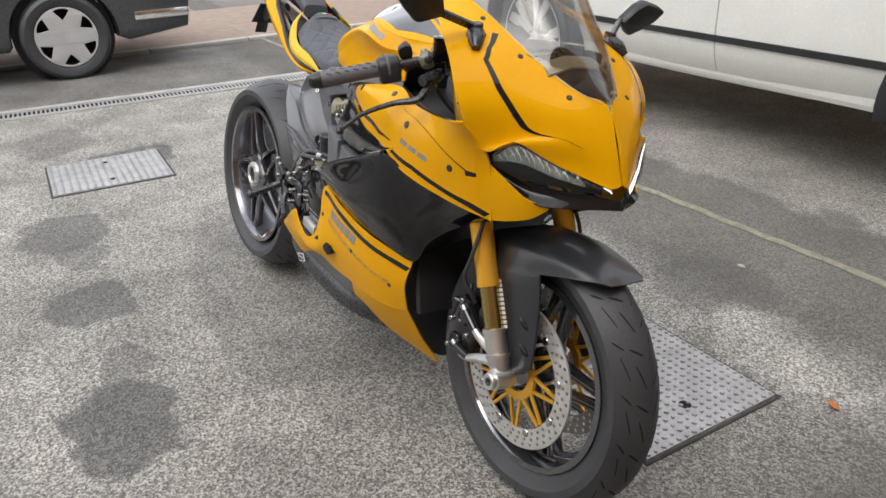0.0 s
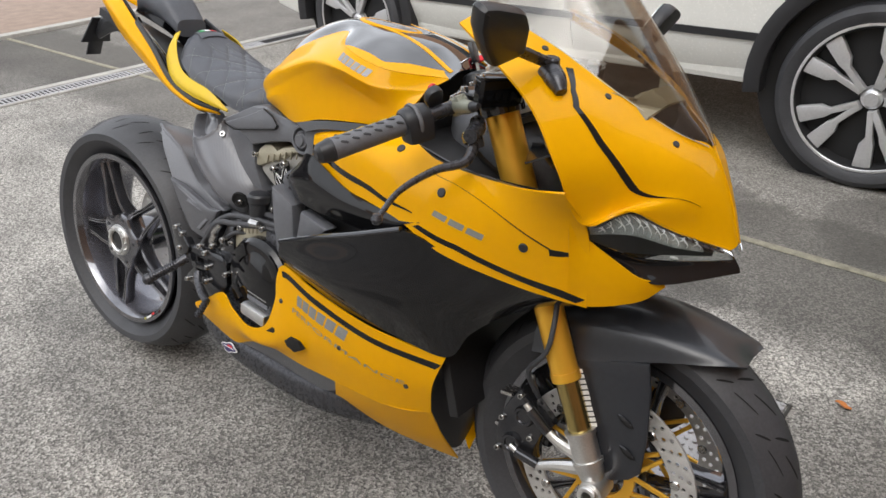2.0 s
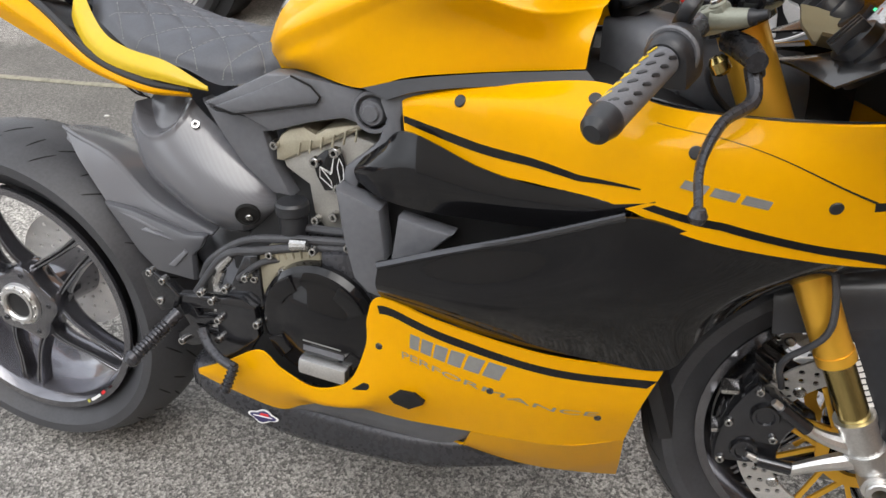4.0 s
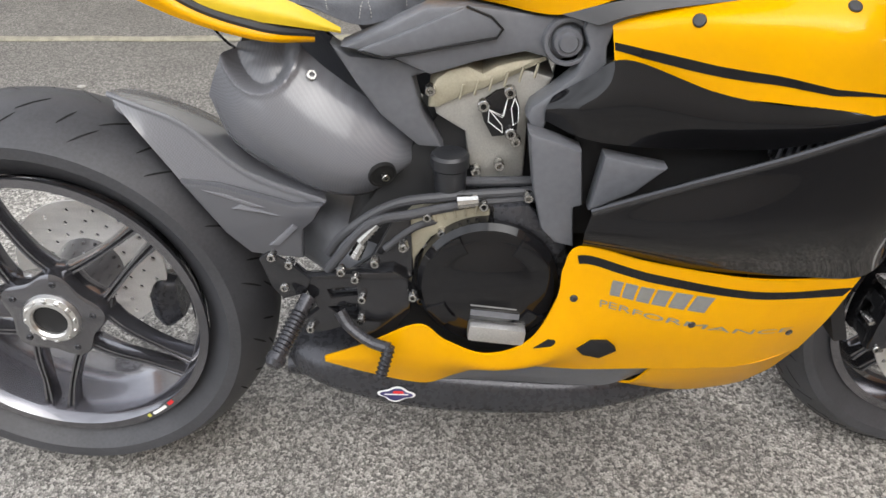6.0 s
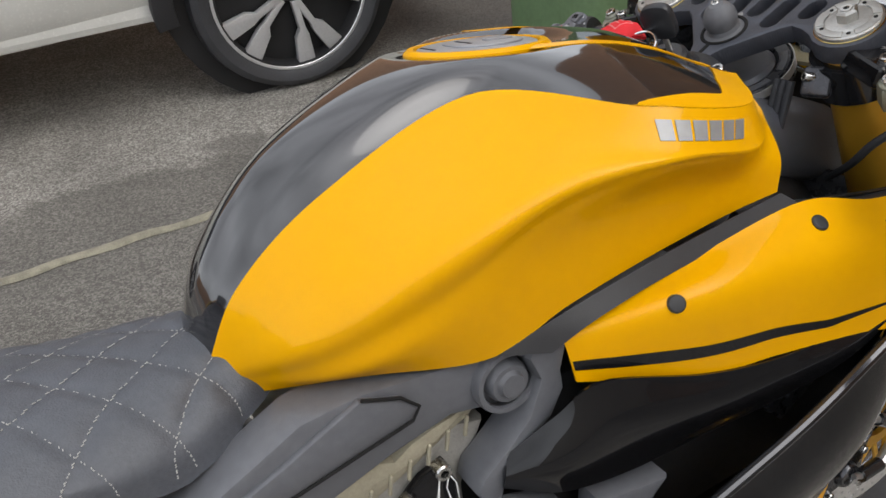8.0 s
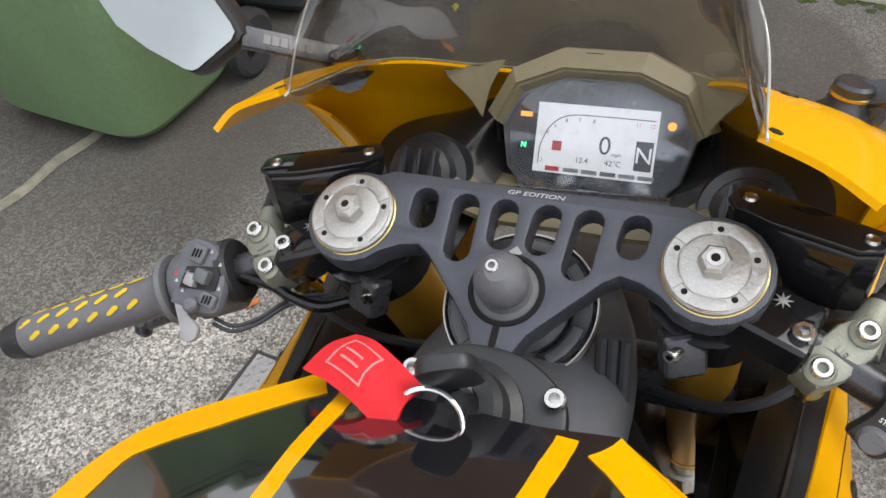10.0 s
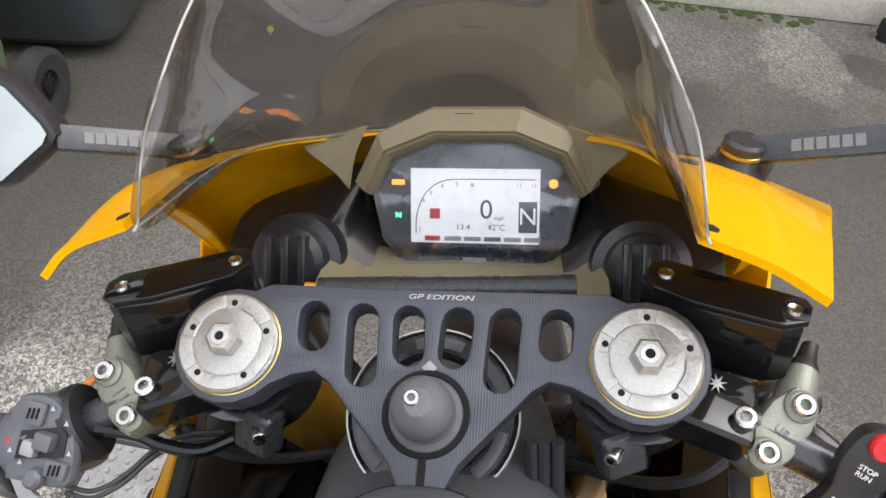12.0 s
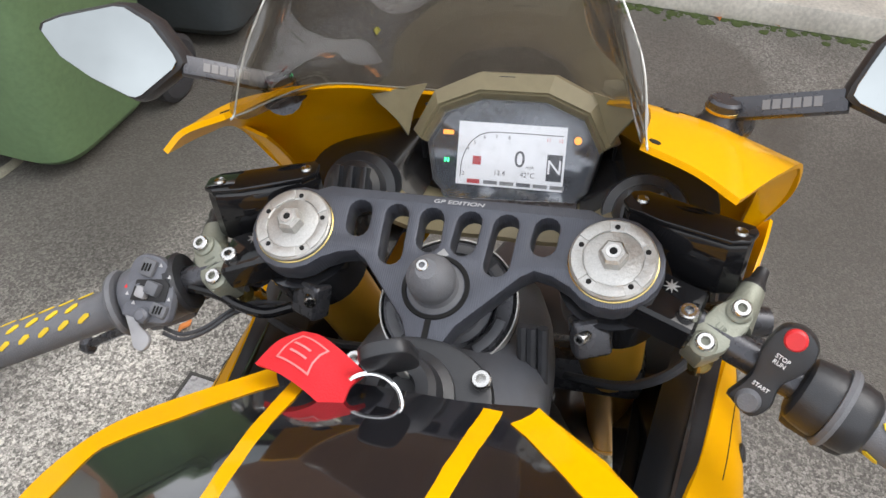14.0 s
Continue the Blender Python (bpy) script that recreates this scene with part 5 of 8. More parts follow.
    part("brow", band(LAMP, s, [(0.06, 0.03), (0.35, 0.02), (0.7, 0.03), (0.97, 0.10)], [(0.10, 0.16), (0.35, 0.08), (0.7, 0.10), (0.97, 0.3)], lift=-0.004, outward=(0.8, 0.5, 0)), SATIN, lamp)
    part("day_lamp", band(LAMP, s, *(([(0.50, 0.00), (0.70, 0.00), (0.86, 0.01), (0.995, 0.05)], [(0.50, 0.04), (0.70, 0.08), (0.86, 0.18), (0.995, 0.60)]) if s > 0 else ([(0.955, 0.10), (0.965, 0.10), (0.98, 0.10), (0.995, 0.10)], [(0.955, 0.14), (0.965, 0.18), (0.98, 0.25), (0.995, 0.45)])), lift=0.001, outward=(0.8, 0.5, 0)), glow("day_lamp_white", (0.90, 0.93, 0.96), 0.9), lamp, "white daytime lamp strip")
    part("chin", sheet(CHIN, s, 0.003, 24, 12, outward=(0.8, 0.6, -0.4)), GLOSS, bike, "gloss black chin under the headlight")

for s in SIDES:
    part("fairing_collar", sheet([[(0.985, 0.152, 0.819), (1.03, 0.171, 0.821), (1.11, 0.186, 0.803), (1.20, 0.199, 0.800), (1.29, 0.217, 0.805)], [(0.986, 0.142, 0.818), (1.035, 0.156, 0.816), (1.11, 0.168, 0.800), (1.20, 0.180, 0.797), (1.29, 0.198, 0.802)], [(0.990, 0.130, 0.795), (1.04, 0.138, 0.790), (1.11, 0.146, 0.778), (1.20, 0.156, 0.775), (1.29, 0.172, 0.785)]], s, 0.003, 40, 12, outward=(0, 0, 1)), MATT, bike, "crinkled black foam collar inside the fairing")
# inner faces that close the fairing
part("radiator", box((0.02, 0.27, 0.30), Matrix.Translation((1.115, 0, 0.47)) @ pose(0, 0, 0, 0, -18), 0.004), SHADE, bike, "black radiator")
part("inner_fairing", sheet([[(1.080, -0.035, 0.165), (1.085, 0.0, 0.150), (1.080, 0.035, 0.165)], [(1.088, -0.125, 0.31), (1.098, 0.0, 0.29), (1.088, 0.125, 0.31)], [(1.132, -0.152, 0.45), (1.11, 0.0, 0.45), (1.132, 0.152, 0.45)], [(1.24, -0.125, 0.575), (1.17, 0.0, 0.58), (1.24, 0.125, 0.575)]], 1, 0.003, 20, 14, outward=(1, 0, 0)), MATT, bike)
part("airbox", loft([(0.80, 0, 0.72, 0.05, 0.05), (0.86, 0, 0.735, 0.13, 0.07), (1.05, 0, 0.74, 0.14, 0.075), (1.16, 0, 0.70, 0.09, 0.08), (1.24, 0, 0.68, 0.04, 0.05)], 24, 3), SHADE, bike)

for s in SIDES:
    part("inner_duct", side_plate([(0.740, 0.50), (0.780, 0.735), (0.90, 0.735), (1.12, 0.720), (1.30, 0.660), (1.15, 0.50)], s * 0.130, s * 0.142, bevel=0.003), SHADE, bike)
for s in SIDES:
    grille = part("radiator_duct", side_plate([(1.000, 0.690), (1.130, 0.690), (1.118, 0.600), (1.050, 0.560), (0.995, 0.620)], s * 0.146, s * 0.158, bevel=0.005), SATIN, bike, "ribbed dark grey radiator duct")
    for k in range(11):
        part("fin", box((0.0035, 0.006, 0.095 - 0.006 * abs(k - 5)), Matrix.Translation((1.008 + 0.0105 * k, s * 0.160, 0.640)) @ pose(0, 0, 0, 0, 12), 0.001, 1), DARK, grille)
# windscreen
def row(edge, mid, centre):
    return [(edge[0], -edge[1], edge[2]), (mid[0], -mid[1], mid[2]), (centre[0], 0, centre[1]), mid, edge]


WIND = [row((1.474, 0.008, 0.873), (1.477, 0.004, 0.874), (1.478, 0.874)), row((1.430, 0.054, 0.898), (1.445, 0.030, 0.908), (1.448, 0.911)), row((1.351, 0.093, 0.944), (1.385, 0.055, 0.972), (1.392, 0.983)),
        row((1.250, 0.122, 1.000), (1.310, 0.072, 1.045), (1.322, 1.060)), row((1.139, 0.1325, 1.037), (1.245, 0.083, 1.102), (1.262, 1.120)), row((1.170, 0.122, 1.082), (1.200, 0.080, 1.140), (1.205, 1.160))]
screen = part("windscreen", sheet(WIND, 1, 0.003, 40, 40, outward=(0.5, 0, 1)), SCREEN, bike, "lightly tinted clear windscreen")
screen.visible_shadow = False
rim_line = [r[0] for r in WIND[:4]] + [tuple(np.array(WIND[4][0]) * 0.93 + np.array(WIND[3][0]) * 0.07), tuple(np.array(WIND[4][0]) * 0.93 + np.array(WIND[5][0]) * 0.07)] + [WIND[5][0]] + WIND[-1][1:4] + [WIND[5][4]]
rim_line += [tuple(np.array(WIND[4][4]) * 0.93 + np.array(WIND[5][4]) * 0.07), tuple(np.array(WIND[4][4]) * 0.93 + np.array(WIND[3][4]) * 0.07)] + [r[4] for r in WIND[3::-1]]
part("screen_edge", tube(rim_line, 0.0007, 6, 160), material("polished_screen_edge", (0.55, 0.55, 0.52), 0.2, metal=0.3), screen, "pale polished screen edge")

# mirrors on folding arms
NARROW = False
for s in SIDES:
    tip = (1.242, 0.233, 1.017) if s > 0 else (1.262, -0.248, 1.006)
    inner, outer = Vector((1.286, s * 0.180, 0.978)), Vector((tip[0] + 0.006, tip[1] + s * 0.004, tip[2] - 0.006))
    along = basis(tuple((inner + outer) / 2), outer - inner, (-0.62, 0, 0.78))
    reach = (outer - inner).length
    arm = part("mirror_arm", box((0.0165, 0.0075, reach), along, 0.002), SATIN, bike, "black folding mirror arm")
    part("pivot", lathe([(0, 0.021), (0.0105, 0.021), (0.0125, 0.019), (0.0125, 0.013), (0.0115, 0.011), (0.013, 0.006), (0.018, 0.001), (0.019, -0.002)], (1.284, s * 0.174, 0.966), (0.1, 0.15 * s, 1), 24), SATIN, arm)
    part("pivot_ring", lathe([(0.0110, 0.011), (0.0130, 0.012), (0.0130, 0.014), (0.0110, 0.015)], (1.284, s * 0.174, 0.966), (0.1, 0.15 * s, 1), 24, closed=True), BRONZE, arm)
    part("pivot_foot", tube([(1.284, s * 0.176, 0.968), (1.304, s * 0.188, 0.957), (1.318, s * 0.196, 0.944)], [0.017, 0.015, 0.008], 14, 14), SATIN, arm)
    for k in range(6):
        part("mark", box((0.0072, 0.0006, 0.0052), along @ pose(0, 0.0040, reach * (-0.16 + 0.085 * k)), 0), DIMPRINT, arm)
    face = basis(tip, (-0.90, -0.12 * s, 0.42)) @ pose(0, 0, 0, 0, 0, 0 if s > 0 else 14)
    loop = [(-0.120, 0.027), (-0.117, 0.033), (-0.100, 0.038), (-0.073, 0.042), (-0.052, 0.045), (-0.042, 0.044), (-0.021, 0.031), (-0.004, 0.007), (-0.001, 0.0), (-0.005, -0.006), (-0.036, -0.027), (-0.042, -0.029), (-0.048, -0.028), (-0.08, -0.012), (-0.106, 0.006)]
    loop = loop[::-1] if s > 0 else [(-x, y) for x, y in loop]
    mid = np.mean(loop, 0)
    shell = part("mirror_shell", plate([tuple(mid + 1.06 * (np.array(q) - mid)) for q in loop], 0.026, face @ pose(0, 0, -0.015), bevel=0.008), MATT, arm, "black mirror shell")
    part("mirror_glass", plate([tuple(mid + 0.95 * (np.array(q) - mid)) for q in loop], 0.002, face @ pose(0, 0, -0.0012), bevel=0.0004), MIRROR, arm, "silvered mirror glass", angle=5)

# ---- tank, seat and tail ----
NARROW = True
TANKTOP = [
    [(0.540, 0.0, 0.822), (0.570, 0.0, 0.884), (0.640, 0.0, 0.947), (0.760, 0.0, 0.984), (0.880, 0.0, 0.977), (0.965, 0.0, 0.961), (1.035, 0.0, 0.924)],
    [(0.543, 0.030, 0.820), (0.575, 0.035, 0.878), (0.648, 0.042, 0.936), (0.770, 0.050, 0.979), (0.880, 0.080, 0.972), (0.965, 0.080, 0.950), (1.036, 0.045, 0.922)],
    [(0.547, 0.052, 0.814), (0.584, 0.062, 0.872), (0.660, 0.068, 0.922), (0.785, 0.078, 0.963), (0.874, 0.166, 0.948), (0.968, 0.170, 0.925), (1.046, 0.088, 0.914)],
]
TANKSIDE = [
    TANKTOP[2],
    [(0.556, 0.066, 0.804), (0.605, 0.128, 0.845), (0.690, 0.160, 0.885), (0.792, 0.175, 0.916), (0.880, 0.194, 0.915), (0.965, 0.184, 0.895), (1.030, 0.130, 0.895)],
    [(0.566, 0.073, 0.796), (0.632, 0.138, 0.815), (0.715, 0.160, 0.838), (0.795, 0.160, 0.862), (0.880, 0.162, 0.872), (0.965, 0.162, 0.860), (1.022, 0.158, 0.862)],
    [(0.570, 0.076, 0.789), (0.642, 0.125, 0.799), (0.730, 0.152, 0.789), (0.800, 0.156, 0.808), (0.880, 0.154, 0.818), (0.965, 0.154, 0.826), (1.018, 0.160, 0.832)],
]


def between(a, b, f):
    """A rail part of the way from one rail to the next, by one share or one for each point."""
    shares = f if isinstance(f, tuple) else (f,) * len(a)
    return [tuple(p + (q - p) * k for p, q in zip(u, v)) for u, v, k in zip(a, b, shares)]


def across_tank(u0, u1, y0, y1, n=14):
    """A line along the tank top whose distance from the middle runs from y0 to y1."""
    out, v = [], np.linspace(0, 1, 200)
    for k in np.linspace(0, 1, n):
        u = u0 + (u1 - u0) * k
        y = surface(TANKTOP, [u], v)[:, 0, 1]
        out.append((u, float(v[np.argmin(np.abs(y - (y0 + (y1 - y0) * k)))])))
    return out


def on_top(*corners, n=8):
    """Straight runs between points (x, y) of the tank top, as (u, v)."""
    uu, vv = np.linspace(0.3, 1, 141), np.linspace(0.2, 1, 121)
    g = surface(TANKTOP, uu, vv)
    out = []
    for a, b in zip(corners, corners[1:]):
        for k in np.linspace(0, 1, n, endpoint=False):
            q = np.array(a) + (np.array(b) - np.array(a)) * k
            j, i = np.unravel_index(np.argmin(((g[..., :2] - q) ** 2).sum(-1)), g.shape[:2])
            out.append((float(uu[i]), float(vv[j])))
    return out


TANKFLANK = [TANKSIDE[0], between(TANKSIDE[0], TANKSIDE[1], (0.45, 0.45, 0.45, 0.62, 0.80, 0.80, 0.80)), TANKSIDE[1], between(TANKSIDE[1], TANKSIDE[2], (0.55, 0.55, 0.55, 0.38, 0.20, 0.20, 0.20)), TANKSIDE[2], TANKSIDE[3]]
tank = part("fuel_tank", loft([(0.60, 0, 0.83, 0.06, 0.03), (0.68, 0, 0.85, 0.11, 0.06), (0.80, 0, 0.86, 0.14, 0.08), (0.95, 0, 0.86, 0.14, 0.075), (1.0, 0, 0.86, 0.10, 0.05)], 20, 3), SHADE, bike, "yellow and black fuel tank")


def raised(net):
    """The rear left shoulder of the tank sits a little higher than the right one."""
    return [[(x, y, z + 0.13 * y * min(1, max(0, (0.86 - x) / 0.13))) for x, y, z in r] for r in net]


def cap_seat(g):
    """The top shell is pressed down under the tilted fuel cap."""
    dx, dy = g[..., 0] - 0.836, g[..., 1] - 0.008
    far = np.hypot(dx, dy)
    plane = 0.9755 - 0.12 * dx - 0.07 * dy - np.where(far < 0.060, 0.008, 0.0015)
    return np.clip((0.085 - far) / 0.012, 0, 1) * np.minimum(0, plane - g[..., 2])


part("top_shell", sheet([[(x, -y, z) for x, y, z in r] for r in TANKTOP[:0:-1]] + raised(TANKTOP), 1, 0.004, 110, 90, outward=(0, 0, 1), wave=cap_seat), TANKBLACK, tank, "gloss black tank top")
for s in SIDES:
    shoulder, crown = (raised(TANKFLANK), raised(TANKTOP)) if s > 0 else (TANKFLANK, TANKTOP)
    flank = part("side_shell", sheet(shoulder, s, 0.004, 60, 46, outward=(0, 1, 0.5)), YELLOW, tank, "yellow tank side")
    word(shoulder, s, (0.662, 0.060), (0.808, 0.062), (0.650, 0.158), (0.792, 0.164), 6, SILVER, flank)
    part("stripe", band(crown, s, across_tank(0.635, 0.988, 0.050, 0.058), across_tank(0.615, 0.985, 0.060, 0.070), n=60, outward=(0, 0, 1)), YELLOW, tank, "yellow tank stripe")
    inner_line = on_top((0.860, 0.166), (0.872, 0.159), (0.954, 0.156), (1.036, 0.066))
    part("stripe", band(crown, s, inner_line, [(0.645 + (0.998 - 0.645) * k / (len(inner_line) - 1), 1.003) for k in range(len(inner_line))], outward=(0, 0, 1)), YELLOW, tank, "yellow tank stripe")
    part("lower_band", sheet([[(0.735, 0.154, 0.790), (0.80, 0.158, 0.806), (0.90, 0.160, 0.820), (1.02, 0.162, 0.831)], [(0.775, 0.166, 0.781), (0.82, 0.168, 0.795), (0.90, 0.168, 0.806), (1.035, 0.172, 0.818)]], s, 0.003, 24, 5), MATT, tank, "satin black band under the tank")
CAP = basis((0.836, 0.008, 0.9755), (0.12, 0.07, 1), (1, 0, 0))
part("cap_ring", lathe([(0.0552, 0.0), (0.0560, 0.003), (0.0615, 0.003), (0.0650, 0.000), (0.0660, -0.018), (0.0552, -0.018)], (0.836, 0.008, 0.9755), (0.12, 0.07, 1), 56, closed=True), YELLOW, tank, "yellow ring round the fuel cap")
cap = part("fuel_cap", lathe([(0, 0.003), (0.0500, 0.003), (0.0533, 0.0018), (0.0545, -0.002), (0.0545, -0.01)], (0.836, 0.008, 0.9755), (0.12, 0.07, 1), 56), CAPGREY, tank, "grey metal fuel cap")
part("cap_flap", plate([(-0.035, -0.011), (-0.019, -0.031), (0.019, -0.031), (0.035, -0.011), (0.031, 0.016), (0.011, 0.033), (-0.026, 0.029)], 0.0022, CAP @ pose(0, 0.006, 0.0036), bevel=0.001, smooth=True), CAPGREY, cap)
part("lock_slot", box((0.030, 0.003, 0.001), CAP @ pose(-0.003, -0.012, 0.0046), 0), GROOVE, cap)
part("hinge_slot", box((0.030, 0.0025, 0.001), CAP @ pose(-0.004, -0.0450, 0.0030), 0), GROOVE, cap)
part("lock_ridge", box((0.010, 0.026, 0.003), CAP @ pose(0.004, 0.018, 0.0048), 0.001), CAPGREY, cap)

SEAT = [
    [(0.245, -0.0, 0.890), (0.285, 0.0, 0.902), (0.345, 0.0, 0.868), (0.440, 0.0, 0.842), (0.530, 0.0, 0.832), (0.600, 0.0, 0.832)],
    [(0.250, 0.045, 0.886), (0.293, 0.060, 0.896), (0.351, 0.070, 0.861), (0.440, 0.074, 0.834), (0.530, 0.068, 0.822), (0.597, 0.045, 0.824)],
    [(0.265, 0.080, 0.876), (0.305, 0.103, 0.872), (0.361, 0.117, 0.838), (0.440, 0.118, 0.810), (0.514, 0.106, 0.797), (0.589, 0.070, 0.806)],
    [(0.272, 0.096, 0.856), (0.312, 0.124, 0.846), (0.369, 0.132, 0.810), (0.442, 0.126, 0.792), (0.507, 0.116, 0.768), (0.587, 0.076, 0.788)],
]
seat = part("seat", loft([(0.27, 0, 0.85, 0.05, 0.02), (0.33, 0, 0.825, 0.10, 0.022), (0.42, 0, 0.80, 0.10, 0.02), (0.57, 0, 0.795, 0.05, 0.018)], 16, 3), SHADE, bike, "quilted grey leather seat with white stitching")


def quilt(g):
    """Diamond quilting, pressed in along the seams."""
    p, q = (g[..., 0] + 0.85 * np.abs(g[..., 1])) / 0.060, (g[..., 0] - 0.85 * np.abs(g[..., 1])) / 0.060
    a, b = np.abs(p - np.round(p)), np.abs(q - np.round(q))
    fade = np.clip((g[..., 0] - 0.325) / 0.02, 0, 1) * np.clip((0.128 - np.abs(g[..., 1])) / 0.03, 0, 1)
    return 0.0042 * fade * (np.minimum(1, a * 4.0) ** 0.5 * np.minimum(1, b * 4.0) ** 0.5 - 0.7)


whole = [[(x, -y, z) for x, y, z in r] for r in SEAT[:0:-1]] + SEAT
part("cushion", sheet(whole, 1, 0.006, 130, 110, outward=(0, 0, 1), wave=quilt), LEATHER, seat, "quilted grey leather cushion")
fine_u, fine_v = np.linspace(0, 1, 260), np.linspace(0.04, 0.96, 240)
skin = surface(whole, fine_u, fine_v)
skin_n = normals(skin, (0, 0, 1))
lifted = skin + skin_n * (quilt(skin)[..., None] + 0.0006)
stitches = bmesh.new()
for sign in (1, -1):
    w = (skin[..., 0] + sign * 0.85 * np.abs(skin[..., 1])) / 0.060
    for r in range(0, 240, 2):
        for c in range(259):
            k = round(w[r, c])
            if skin[r, c, 0] > 0.32 and (w[r, c] - k) * (w[r, c + 1] - k) <= 0 and r % 6 < 4 and r + 2 < 240:
                d = int(np.argmin(np.abs(w[r + 2] - k)))
                a, b = Vector(lifted[r, c]), Vector(lifted[r + 2, d])
                if (a - b).length < 0.012:
                    bmesh.ops.create_cube(stitches, size=1, matrix=basis((a + b) / 2, b - a) @ Matrix.Diagonal((0.0006, 0.0006, (a - b).length * 0.62, 1)))
tagged(part("stitching", stitches, THREAD, seat), kind="stuff")
part("badge_panel", sheet(whole, 1, 0.001, 16, 10, u=(0.115, 0.265), v=(0.35, 0.65), lift=0.0030, outward=(0, 0, 1)), LEATHER, seat)
for k, mat in enumerate((GREEN, WHITE, RED)):
    part("flag_mark", sheet(whole, 1, 0.0006, 6, 4, u=(0.140, 0.205), v=(0.395 + 0.07 * k, 0.460 + 0.07 * k), lift=0.0045, outward=(0, 0, 1)), mat, seat)
INSERT = [[(0.262, 0.092, 0.905), (0.285, 0.118, 0.880), (0.318, 0.132, 0.838), (0.360, 0.136, 0.817), (0.420, 0.130, 0.800), (0.478, 0.121, 0.766)],
          [(0.256, 0.102, 0.896), (0.274, 0.130, 0.868), (0.306, 0.145, 0.828), (0.350, 0.149, 0.803), (0.420, 0.141, 0.785), (0.478, 0.125, 0.763)],
          [(0.250, 0.102, 0.882), (0.264, 0.130, 0.851), (0.296, 0.145, 0.814), (0.340, 0.149, 0.789), (0.416, 0.141, 0.774), (0.478, 0.123, 0.760)]]
TAIL = [[(-0.180, 0.045, 1.020), (-0.060, 0.085, 0.995), (0.060, 0.118, 0.957), (0.150, 0.134, 0.910), (0.230, 0.144, 0.862), (0.302, 0.148, 0.802), (0.386, 0.146, 0.771), (0.446, 0.124, 0.758)],
        [(-0.170, 0.060, 1.000), (-0.055, 0.115, 0.972), (0.060, 0.142, 0.928), (0.150, 0.151, 0.880), (0.230, 0.155, 0.840), (0.304, 0.153, 0.790), (0.386, 0.149, 0.763), (0.446, 0.123, 0.752)],
        [(-0.150, 0.050, 0.965), (-0.045, 0.095, 0.920), (0.060, 0.125, 0.880), (0.150, 0.140, 0.845), (0.230, 0.146, 0.812), (0.304, 0.148, 0.780), (0.386, 0.145, 0.757), (0.444, 0.116, 0.747)]]
INNER = [[(x + 0.004, y * 0.93, z) for x, y, z in TAIL[0]], [(x + 0.03, 0.72 * y, z - 0.055) for x, y, z in TAIL[0]], [(x + 0.03, 0.45 * y, z - 0.075) for x, y, z in TAIL[0]]]
for s in SIDES:
    part("seat_insert", sheet(INSERT, s, 0.003, 30, 12), VINYL, seat, "bright yellow vinyl seat edge")
    tail = part("tail_fairing", sheet(TAIL, s, 0.004, 44, 16), YELLOW, bike, "yellow tail fairing")
    part("inner_face", sheet([r[1:6] for r in INNER], s, 0.003, 30, 10, outward=(0, -1, 1)), GLOSS, tail)
    part("trim_strip", tube([(x, s * (y - 0.002), z + 0.003) for x, y, z in TAIL[0][3:]], 0.006, 8, 30), MATT, tail)
part("pillion_pad", loft([(0.05, 0, 0.945, 0.06, 0.02), (0.09, 0, 0.960, 0.085, 0.032), (0.17, 0, 0.945, 0.085, 0.034), (0.225, 0, 0.905, 0.07, 0.02)], 24, 3.5), LEATHER, bike, "black pillion pad")
part("tail_tray", sheet([[(-0.12, -0.07, 0.92), (0.05, -0.07, 0.875), (0.20, -0.08, 0.835), (0.40, -0.09, 0.775)], [(-0.12, 0.0, 0.92), (0.05, 0.0, 0.87), (0.20, 0.0, 0.83), (0.40, 0.0, 0.77)], [(-0.12, 0.07, 0.92), (0.05, 0.07, 0.875), (0.20, 0.08, 0.835), (0.40, 0.09, 0.775)]], 1, 0.02, 20, 12, outward=(0, 0, 1)), MATT, bike)
holder = part("plate_holder", plate([(-0.050, -0.070), (0.050, -0.070), (0.050, -0.030), (0.090, -0.030), (0.060, 0.045), (-0.060, 0.045), (-0.090, -0.030), (-0.050, -0.030)], 0.006, basis((-0.19, 0, 0.850), (-0.85, 0, 0.45)), bevel=0.002), MATT, bike, "black number-plate holder under the tail")
part("holder_arm", tube([(-0.19, 0, 0.85), (-0.10, 0, 0.89), (0.0, 0, 0.88)], [0.02, 0.03, 0.03], 10, 10), MATT, holder)
part("tail_lamp", box((0.03, 0.11, 0.03), pose(-0.165, 0, 0.975, 0, 12), 0.008), RED, bike, "red tail lamp")

